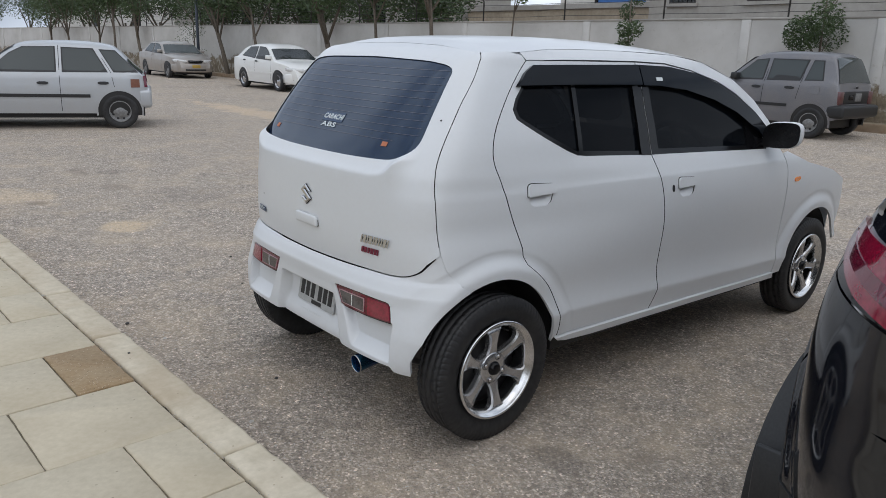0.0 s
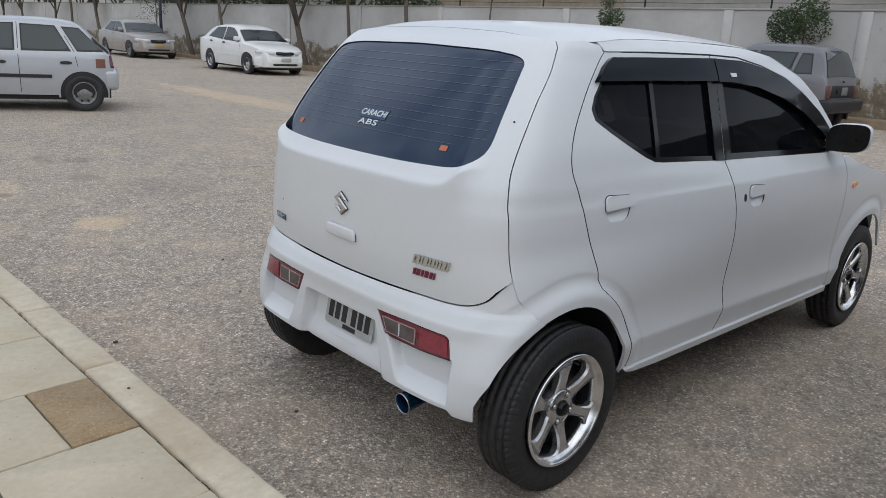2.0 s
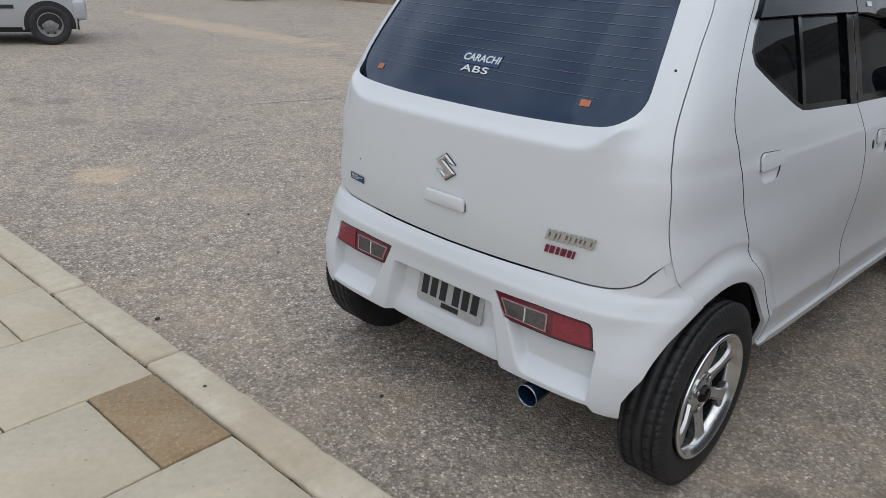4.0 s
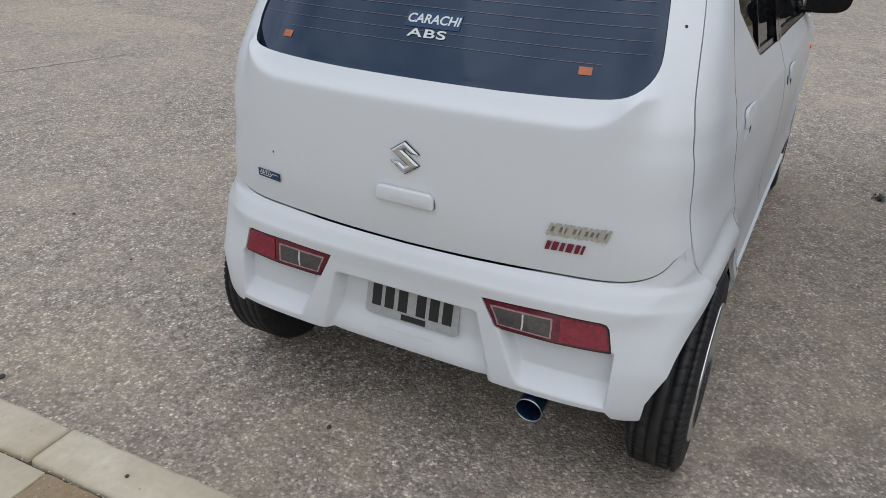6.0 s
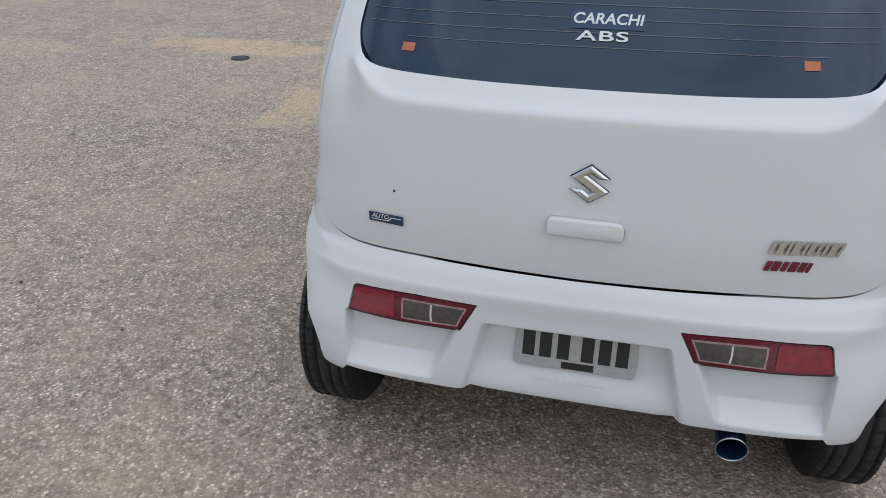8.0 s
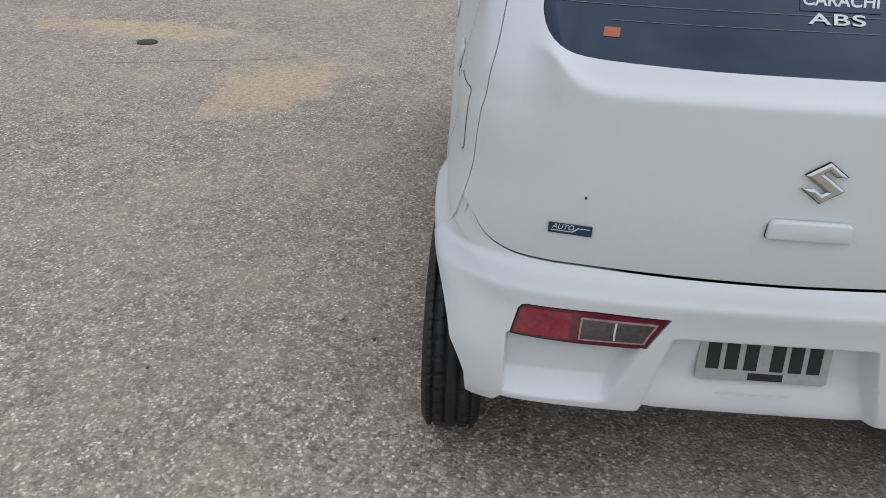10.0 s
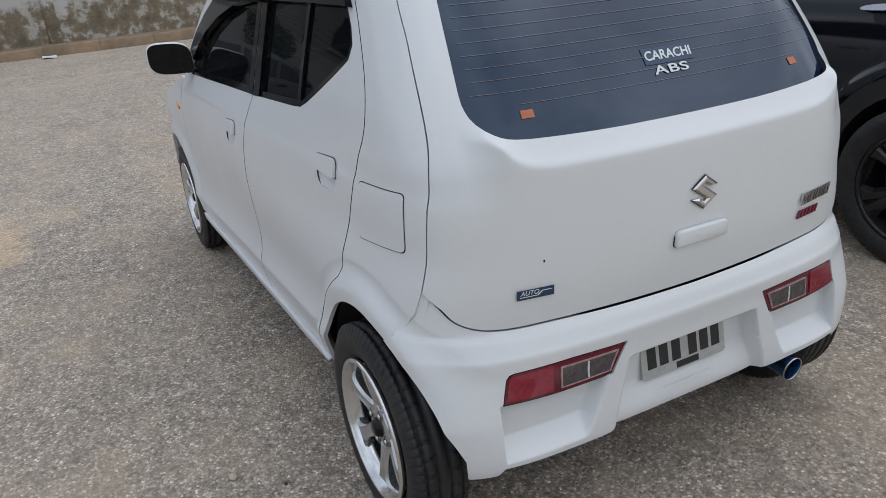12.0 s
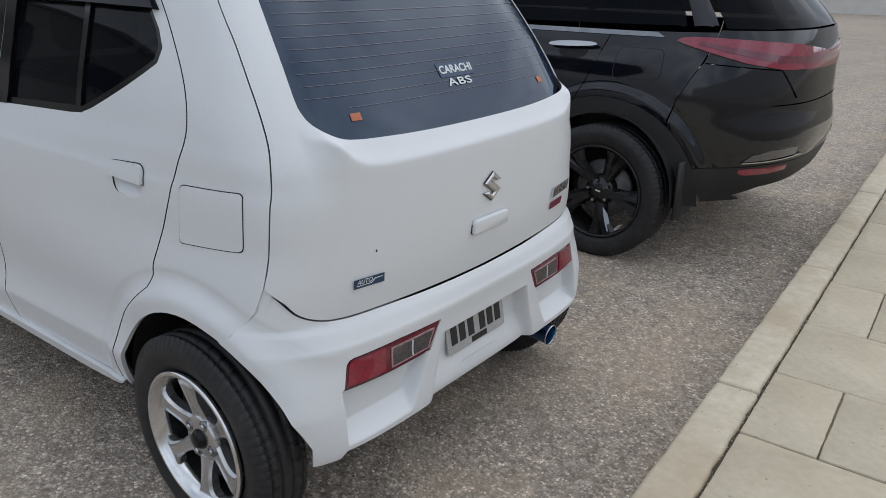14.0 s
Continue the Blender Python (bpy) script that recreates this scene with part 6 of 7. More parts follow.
shrub(strip_at(5.9), 0.62, 2.55, 32, 3000)
shrub(strip_at(1.45), 1.10, 2.85, 33, 8100)

# slim lamp pole and blue-topped post on the wall
pole = tagged(obj("lamp_pole", lathe([(0.0, -0.2), (0.07, -0.2), (0.06, 2.5), (0.045, 6.0), (0.0, 6.0)], 14, axis="x"), POLEBLUE), "dark painted steel lamp pole beside the kerb", "pole")
pole.matrix_world = wall_pose(27.2, 1.0, 0.0) @ Matrix.Rotation(radians(-90), 4, "Y")


def fence_wire():
    posts = []
    for k in range(16):
        u = -9.4 + 4.1 * k * 0.72
        bm = bmesh.new()
        add_tube(bm, [(0, 0, -0.05), (0, 0, 0.55), (0.0, 0.22, 0.78)], 0.022, 6)
        posts.append((u, bm))
    f = empty("wire_fence", "rusty angle posts with strands of wire on top of the wall", "fence", wall_pose(0, -0.06, 2.18))
    for u, bm in posts:
        p = part("post", bm, IRON, f)
        p.location = (u, 0, 0)
    for z in (0.12, 0.28, 0.44, 0.58):
        bm = bmesh.new()
        add_tube(bm, [(-9.4 + 1.476 * k, 0, z - (0.02 if k % 2 else 0)) for k in range(31)], 0.006, 4)
        part("wire", bm, IRON, f)


fence_wire()


def house(u0, u1, v, h, mat, label, windows):
    hs = empty("house", label, "house", wall_pose(0, v))
    bm = bmesh.new()
    add_box(bm, u0, u1, -5.0, 0.0, -0.3, h)
    body = part("wall", bm, mat, hs, smooth=False)
    part("roof", box(u0 - 0.1, u1 + 0.1, -5.1, 0.1, h, h + 0.18), CONCRETE, hs, "flat concrete roof", smooth=False)
    for u, z, w, hh in windows:
        wn = part("window", box(u, u + w, -0.05, 0.012, z, z + hh), IRON, hs, "dark grilled window", smooth=False)
        part("sill", box(u - 0.08, u + w + 0.08, 0.0, 0.10, z - 0.10, z), CONCRETE, wn, smooth=False)
        part("pane", box(u + 0.05, u + w - 0.05, 0.012, 0.02, z + 0.05, z + hh - 0.05), CARGLASS, wn, smooth=False)
        bm = bmesh.new()
        n = int(w / 0.13)
        for i in range(1, n):
            add_box(bm, u + w * i / n - 0.008, u + w * i / n + 0.008, 0.03, 0.045, z, z + hh)
        part("grille", bm, IRON, wn, "iron bars", smooth=False)
    return hs


house(-2.6, 9.0, -5.5, 5.5, CONCRETE, "plain grey rendered house behind the wall", [(0.6, 2.95, 1.3, 1.3), (4.6, 2.95, 1.2, 1.3), (7.4, 2.95, 0.9, 1.2)])
house(9.3, 20.0, -8.5, 3.1, BLOCK, "bare concrete-block outbuilding behind the wall", [])
house(11.0, 19.0, -14.0, 6.5, PALEWALL, "pale house with a blue sheet canopy", [(13.0, 2.6, 1.0, 1.4), (16.0, 2.6, 1.0, 1.4)])
blue = tagged(obj("canopy_sheet", box(14.2, 16.6, -13.9, -13.7, 3.2, 3.9, 0.01), SKYBLUE, smooth=False), "blue sheet hanging on the pale house", "canopy")
blue.matrix_world = wall_pose(0, 0)
bm = bmesh.new()
prev = None
for i in range(241):
    u = -22 + 19.2 * i / 240
    y = 0.018 * math.sin(i * 2.1)
    a, b = bm.verts.new((u, -1.2 + y, 0)), bm.verts.new((u, -1.2 + y, 3.3))
    if prev:
        bm.faces.new((prev[0], a, b, prev[1]))
    prev = (a, b)
sheet = tagged(obj("sheet_fence", bm, SHEET, smooth=False), "weathered corrugated metal sheet fence behind the wall", "fence")
sheet.matrix_world = wall_pose(0, 0)
sol = sheet.modifiers.new("thickness", "SOLIDIFY")
sol.thickness = 0.01
# trees growing behind the wall
for i, (u, v, hh) in enumerate(((15.5, -2.2, 4.2), (19.5, -2.6, 5.0), (23.0, -2.0, 4.4), (26.5, -2.6, 5.4), (30.0, -2.2, 4.8), (34.0, -2.6, 5.6), (39.0, -2.6, 5.6), (44.0, -2.6, 5.6), (50.0, -2.6, 5.8), (57.0, -2.6, 6.0), (63.0, -2.6, 6.2), (69.0, -1.0, 6.4), (71.0, 3.0, 6.6), (74.0, 8.0, 6.6))):
    tree(tuple(wall_pose(u, v).translation), hh, (0.1, 0.2), 50 + i, 2.1, 3000, 0.11, 0.4, 0.45)
# unseen walls added on the other sides, for reflections and the amount of sky light
far = tagged(obj("wall_row_west", box(-24, -23.6, -40, 60, -0.3, 5.5), PALEWALL, smooth=False), "unseen pale wall added to close the lot", "wall", kind="structure")
tagged(obj("wall_row_south", box(-24, 18, -30.4, -30, -0.3, 4.0), PALEWALL, smooth=False), "unseen pale wall added to close the lot", "wall", kind="structure")
# houses that close the lot behind the trees
house(20.5, 46.0, -7.0, 5.8, CONCRETE, "long grey house behind the trees", [(24.0, 2.4, 1.4, 1.4), (30.0, 2.4, 1.4, 1.4), (36.0, 2.4, 1.4, 1.4)])
house(46.5, 72.0, -7.0, 6.5, PALEWALL, "pale house behind the trees", [(52.0, 2.4, 1.4, 1.4), (60.0, 2.4, 1.4, 1.4)])
# trees on the near side of the lot, mirrored in the car's glass
tree((3.4, -17.0, 0.0), 9.0, (0.2, 0.0), 81, 2.6, 5000, 0.16, 0.5, 0.5)
tree((9.5, -19.5, 0.0), 7.5, (0.0, 0.3), 82, 2.4, 4000, 0.14, 0.5, 0.5)


# ---- the other parked cars ----
def far_car(name, label, m, paintmat, spec):
    """A parked car: lofted body, panes, lamps, wheels. x runs forward from the rear axle."""
    c = empty(name, label, "car", m)
    W, top, belt = spec["w"], spec["top"], spec["belt"]
    x0, x1 = top[0][0], top[-1][0]
    roof = [p for p in top]

    def half_w(x):
        (ta, tl), (na, nl) = spec.get("tail", (0.14, 0.45)), spec.get("nose", (0.20, 0.70))
        a = min(1.0, (x - x0) / tl)
        b = min(1.0, (x1 - x) / nl)
        return W * (1 - ta + ta * math.sin(max(0.0, a) * math.pi / 2) ** 0.8) * (1 - na + na * math.sin(max(0.0, b) * math.pi / 2) ** 0.8)

    def side_y(x, z):
        w, zb = half_w(x), interp(belt, x)
        if z <= zb:
            return w - 0.03 * sstep(0.45, 0.15, z) - 0.018 * sstep(zb - 0.22, zb, z)
        return w - 0.018 - 0.030 * sstep(0, 0.06, z - zb) - 0.40 * max(0.0, z - zb - 0.02)

    def section(x):
        zt, zb = interp(top, x), interp(belt, x)
        zlow = spec.get("low", 0.22) + 0.10 * (1 - min(1.0, (x - x0) / 0.3)) + 0.05 * (1 - min(1.0, (x1 - x) / 0.4))
        pts = []
        zs = zt - 0.055
        for k in range(9):
            z = zlow + (min(zb, zs) - zlow) * k / 8
            pts.append((side_y(x, z), z))
        for k in range(1, 7):
            z = min(zb, zs) + max(0.0, zs - zb) * k / 6
            pts.append((side_y(x, z), z))
        ye = pts[-1][0]
        for k in range(1, 6):
            a = k / 5
            pts.append((ye * (1 - a) ** 0.75 if k < 5 else 0.0, zs + (zt - zs) * math.sin(min(1, a * 1.6) * math.pi / 2)))
        return pts

    bm = bmesh.new()
    n = 64
    rows = []
    for i in range(n + 1):
        x = x0 + (x1 - x0) * i / n
        sec = section(x)
        rows.append([bm.verts.new((x, y, z)) for y, z in sec] + [bm.verts.new((x, -y, z)) for y, z in sec[-2::-1]])
    for a, b in zip(rows, rows[1:]):
        for k in range(len(a) - 1):
            bm.faces.new((a[k], a[k + 1], b[k + 1], b[k]))
    bm.faces.new(rows[0])
    bm.faces.new(rows[-1][::-1])
    bmesh.ops.recalc_face_normals(bm, faces=bm.faces[:])
    body = part("body", bm, paintmat, c)
    for sg in (1, -1):
        def sf(x, z, sg=sg):
            return Vector((x, sg * side_y(x, z), z))
        out = (0, sg, 0.2)
        for poly in spec["windows"]:
            part("window_seal", trimmed(poly, sf, out, (), 0.09, 0.006, 0.005), BLACK, c)
            cx, cz = sum(p[0] for p in poly) / len(poly), sum(p[1] for p in poly) / len(poly)
            hw, hz = (max(p[0] for p in poly) - min(p[0] for p in poly)) / 2, (max(p[1] for p in poly) - min(p[1] for p in poly)) / 2
            part("window_pane", trimmed([(cx + (x - cx) * (1 - 0.025 / hw), cz + (z - cz) * (1 - 0.022 / hz)) for x, z in poly], sf, out, (), 0.09, 0.0, 0.008), spec.get("glass", CARGLASS2), c, "side window")
        for gx in spec["gaps"]:
            part("shut_line", trimmed([(x - 0.004, z) for x, z in gx] + [(x + 0.004, z) for x, z in gx[::-1]], sf, out, (), 0.08, 0.0, 0.003), SEAL, body)
        for hx, hz in spec["handles"]:
            part("door_handle", trimmed(smooth_poly([(hx - 0.08, hz - 0.02), (hx + 0.08, hz - 0.02), (hx + 0.08, hz + 0.025), (hx - 0.08, hz + 0.025)], 1), sf, out, (), 0.05, 0.02, 0.02), spec.get("handle_mat", BLACK), c)
        if spec.get("strip"):
            zs = spec["strip"]
            part("rub_strip", trimmed([(0.42, zs), (spec["wb"] - 0.38, zs), (spec["wb"] - 0.38, zs + 0.05), (0.42, zs + 0.05)], sf, out, (), 0.12, 0.012, 0.012), spec.get("strip_mat", BLACK), c)
        for lm, poly, mat, lab in spec.get("side_lamps", []):
            part(lm, trimmed(poly, sf, out, (), 0.05, 0.008, 0.008), mat, c, lab)
        for ax in (0.0, spec["wb"]):
            rr = spec["r"] + 0.055
            arc = [(ax + rr * math.cos(a), spec["r"] + rr * math.sin(a)) for a in np.linspace(math.pi * 1.06, -math.pi * 0.06, 20)]
            part("wheel_arch", trimmed(arc, sf, out, (), 0.08, 0.0, 0.004), BLACK, c, "dark wheel arch")
            lip = arc + [(ax + (rr + 0.028) * math.cos(a), spec["r"] + (rr + 0.028) * math.sin(a)) for a in np.linspace(-math.pi * 0.06, math.pi * 1.06, 20)]
            part("arch_lip", trimmed(lip, sf, out, (), 0.05, 0.012, 0.012), paintmat, body)
            wm = Matrix.Translation((ax, sg * (half_w(ax) - 0.072), spec["r"])) @ (Matrix.Rotation(math.pi, 4, "Z") if sg > 0 else Matrix.Identity(4))
            rim = spec["rim"]
            wh = part("wheel", lathe([(rim, -0.070), (rim + 0.004, -0.076), (rim - 0.008, -0.076), (rim - 0.014, -0.055), (rim - 0.05, -0.048), (rim - 0.06, -0.058), (0.07, -0.062), (0.05, -0.072), (0.0, -0.072)], 32), spec["rim_mat"], c, "car wheel")
            wh.matrix_basis = wm
            part("tyre", tyre_bm(spec["r"], rim, 0.17, 40, False), TYRE, wh)
            for k in range(spec.get("holes", 8)):
                a = 2 * math.pi * (k + 0.5) / spec.get("holes", 8)
                part("rim_slot", lathe([(0.0, -0.0635), (0.017, -0.0635), (0.019, -0.058)], 8, at=((rim - 0.048) * math.cos(a), 0, (rim - 0.048) * math.sin(a))), BLACK, wh, "dark slot in the rim")
        if spec.get("mirror"):
            mx, mz = spec["mirror"]
            part("door_mirror", placed(box(-0.05, 0.07, -0.09, 0.09, -0.06, 0.06, 0.03, 2), Matrix.Translation((mx, sg * (side_y(mx, mz) + 0.09), mz))), spec.get("mirror_mat", paintmat), c)
    # panes over the nose and tail of the cabin
    for nm, xa, xb, inset in spec["screens"]:
        bm = bmesh.new()
        rws = []
        for i in range(11):
            x = xa + (xb - xa) * i / 10
            zt = interp(top, x)
            ye = side_y(x, zt - 0.055) * inset
            d = (interp(top, x + 0.01) - interp(top, x - 0.01)) / 0.02
            nrm = Vector((-d, 0, 1)).normalized() * 0.006
            row = []
            for j in range(9):
                v = -1 + 2 * j / 8
                row.append(bm.verts.new(Vector((x, v * ye, zt - 0.022 * abs(v) ** 2.5)) + nrm * 1.5))
            rws.append(row)
        for a, b in zip(rws, rws[1:]):
            for k in range(8):
                bm.faces.new((a[k], a[k + 1], b[k + 1], b[k]))
        bmesh.ops.recalc_face_normals(bm, faces=bm.faces[:])
        part(nm, bm, spec.get("glass", CARGLASS2), c, "screen glass")
    for nm, v0, v1, xe, z0, z1, up, mat, lab in spec.get("wraps", []):
        # a piece that follows the rounded plan of the nose
        bm = bmesh.new()
        rws = []
        for i in range(15):
            v = v0 + (v1 - v0) * i / 14
            x = xe - 0.42 * abs(v) ** 3
            dz = up * abs(v)
            ends = 0.7 if i in (0, 14) else 1.0
            zm, hz = (z0 + z1) / 2 + dz, (z1 - z0) / 2 * ends
            rws.append([bm.verts.new((x + dx, v * W * 0.95, zm + k * hz)) for dx, k in ((-0.16, -1), (-0.02, -1), (0.0, -0.75), (0.006, 0.0), (0.0, 0.75), (-0.025, 1), (-0.16, 1))])
        for a, b in zip(rws, rws[1:]):
            for k in range(7):
                bm.faces.new((a[k], a[(k + 1) % 7], b[(k + 1) % 7], b[k]))
        bm.faces.new(rws[0])
        bm.faces.new(rws[-1][::-1])
        bmesh.ops.recalc_face_normals(bm, faces=bm.faces[:])
        part(nm, bm, mat, c, lab)
    for nm, bx, mat, lab in spec["boxes"]:
        part(nm, box(*bx, 0.055 if "bumper" in nm else 0.012, 4 if "bumper" in nm else 2), mat, c, lab)
    part("underbody", box(x0 + 0.25, x1 - 0.25, -W + 0.16, W - 0.16, 0.16, 0.30), BLACK, c, "dark underbody", smooth=False)
    return c


# the grey tint holds dust and the pale reflections of wall and trees
PALEGLASS = glass_material("pale_car_glass", (0.058, 0.068, 0.068), 0.06)
CARGLASS2 = glass_material("parked_car_glass", (0.012, 0.016, 0.017), 0.06)


def at_ground(x, y, yaw):
    return Matrix.Translation((x, y, rise(x, y))) @ Matrix.Rotation(radians(yaw), 4, "Z")


# silver hatchback
hatch = dict(glass=PALEGLASS, tail=(0.10, 0.30), w=0.79, wb=2.365, r=0.272, rim=0.165, rim_mat=STEEL, holes=8, low=0.24,
    top=[(-0.44, 0.60), (-0.43, 0.78), (-0.39, 0.87), (-0.25, 0.99), (-0.02, 1.225), (0.12, 1.31), (0.60, 1.355), (1.20, 1.335), (1.45, 1.28), (1.75, 1.08), (2.02, 0.90), (2.40, 0.85), (2.85, 0.76), (3.02, 0.64), (3.08, 0.50)],
    belt=[(-0.44, 0.85), (0.5, 0.84), (2.0, 0.82), (3.08, 0.70)],
    windows=[[(-0.31, 0.888), (0.06, 0.885), (0.26, 1.235), (0.02, 1.225)], [(0.14, 0.882), (0.80, 0.872), (0.80, 1.255), (0.34, 1.245)], [(0.88, 0.872), (1.84, 0.866), (1.52, 1.15), (1.34, 1.245), (0.88, 1.262)]],
    gaps=[[(0.84, 0.28), (0.84, 1.28)], [(0.30, 1.25), (0.10, 0.88), (0.06, 0.66)], [(1.92, 0.30), (1.95, 0.88)]],
    handles=[(0.22, 0.715), (1.08, 0.705)], strip=0.49, mirror=(1.75, 0.95), mirror_mat=BLACK,
    side_lamps=[("filler_cap", [(-0.315, 0.655), (-0.185, 0.655), (-0.185, 0.785), (-0.315, 0.785)], speckled("rust_red_flap", (0.15, 0.055, 0.03), (0.22, 0.09, 0.055), 30, 0.5), "rust-red filler flap"), ("tail_lamp", [(-0.43, 0.66), (-0.385, 0.66), (-0.37, 0.84), (-0.405, 0.84)], REDDARK, "red tail lamp")],
    screens=[("windscreen", 1.47, 1.98, 0.93), ("rear_screen", -0.37, -0.15, 0.90)],
    boxes=[("rear_bumper", (-0.49, -0.28, -0.775, 0.775, 0.33, 0.62), SILVER, ""), ("front_bumper", (2.86, 3.12, -0.72, 0.72, 0.28, 0.52), SILVER, ""), ("mud_flap", (-0.37, -0.35, 0.60, 0.76, 0.20, 0.44), BLACK, "black mud flap"), ("mud_flap", (-0.37, -0.35, -0.76, -0.60, 0.20, 0.44), BLACK, "black mud flap")])
far_car("hatchback_car", "older silver hatchback with black rub strips and steel wheels", at_ground(2.30, 10.85, 161), SILVER, hatch)

# white saloon
def nose(xe, mat, plate):
    """Bumper, intake, grille and lamps wrapped round a saloon's front, with its plate."""
    return dict(wraps=[("front_bumper", -1.0, 1.0, xe, 0.24, 0.56, 0.0, mat, ""), ("air_intake", -0.50, 0.50, xe + 0.008, 0.29, 0.37, 0.0, BLACK, "dark air intake"),
        ("grille", -0.34, 0.34, xe - 0.015, 0.595, 0.685, 0.03, GLOSSBLACK, "dark front grille"), ("grille_bar", -0.30, 0.30, xe - 0.008, 0.635, 0.65, 0.03, DULLCHROME, "chrome grille bar"),
        ("head_lamp", 0.42, 0.94, xe - 0.012, 0.575, 0.675, 0.055, HEADLENS, "clear head lamp"), ("head_lamp", -0.94, -0.42, xe - 0.012, 0.575, 0.675, 0.055, HEADLENS, "clear head lamp"),
        ("fog_lamp", 0.66, 0.80, xe + 0.008, 0.33, 0.39, 0.0, BLACK, "dark fog-lamp pocket"), ("fog_lamp", -0.80, -0.66, xe + 0.008, 0.33, 0.39, 0.0, BLACK, "dark fog-lamp pocket")],
        boxes=[("number_plate", (xe + 0.005, xe + 0.022, -0.16, 0.16, 0.41, 0.52), plate, "plain number plate"), ("wiper", (2.02, 2.06, -0.50, 0.30, 1.005, 1.02), BLACK, "black wiper")])


saloon = dict(nose=(0.34, 0.95), w=0.845, wb=2.45, r=0.295, rim=0.19, rim_mat=ALLOY, holes=7, low=0.22,
    top=[(-0.98, 0.592), (-0.95, 0.879), (-0.88, 0.984), (-0.50, 1.050), (-0.10, 1.299), (0.30, 1.394), (0.80, 1.418), (1.30, 1.375), (1.60, 1.280), (2.05, 1.012), (2.30, 0.922), (2.75, 0.852), (3.05, 0.755), (3.19, 0.655), (3.24, 0.458)],
    belt=[(-0.98, 0.936), (0.0, 0.926), (2.2, 0.859), (3.24, 0.690)],
    windows=[[(-0.18, 1.012), (0.82, 0.945), (0.82, 1.318), (0.25, 1.299)], [(0.90, 0.941), (1.95, 0.907), (1.60, 1.184), (1.32, 1.299), (0.90, 1.323)]],
    gaps=[[(0.86, 0.28), (0.86, 1.40)], [(0.18, 0.66), (-0.02, 0.96)], [(1.98, 0.32), (2.02, 0.92)]],
    handles=[(0.10, 0.88), (0.98, 0.86)], strip=0.50, strip_mat=WHITE2, mirror=(1.86, 1.0),
    screens=[("windscreen", 1.62, 2.16, 0.92), ("rear_screen", -0.46, -0.08, 0.90)], **nose(3.30, WHITE2, BRUSHED))
far_car("saloon_car", "white four-door saloon parked by the far wall", at_ground(10.16, 20.84, 268.6), WHITE2, saloon)

# beige saloon
old = dict(saloon)
old.update(glass=PALEGLASS, w=0.85, wb=2.62, top=[(-1.05, 0.62), (-1.02, 0.86), (-0.95, 0.95), (-0.45, 1.00), (-0.05, 1.25), (0.35, 1.36), (0.85, 1.39), (1.35, 1.35), (1.60, 1.27), (2.15, 0.95), (2.40, 0.90), (2.95, 0.82), (3.26, 0.73), (3.36, 0.64), (3.40, 0.46)],
    belt=[(-1.05, 0.92), (0.0, 0.92), (2.2, 0.86), (3.40, 0.68)], rim_mat=STEEL, strip_mat=BEIGE, handle_mat=BEIGE,
    windows=[[(-0.12, 0.97), (0.88, 0.93), (0.88, 1.29), (0.30, 1.27)], [(0.96, 0.925), (2.0, 0.90), (1.62, 1.17), (1.34, 1.27), (0.96, 1.295)]],
    screens=[("windscreen", 1.62, 2.20, 0.92), ("rear_screen", -0.42, -0.04, 0.90)], **nose(3.45, BEIGE, speckled("amber_plate", (0.40, 0.26, 0.05), (0.46, 0.31, 0.07), 40, 0.5)))
far_car("saloon_car", "dusty beige saloon with a raised wiper parked by the far wall", at_ground(9.98, 29.6, 268.5), BEIGE, old)

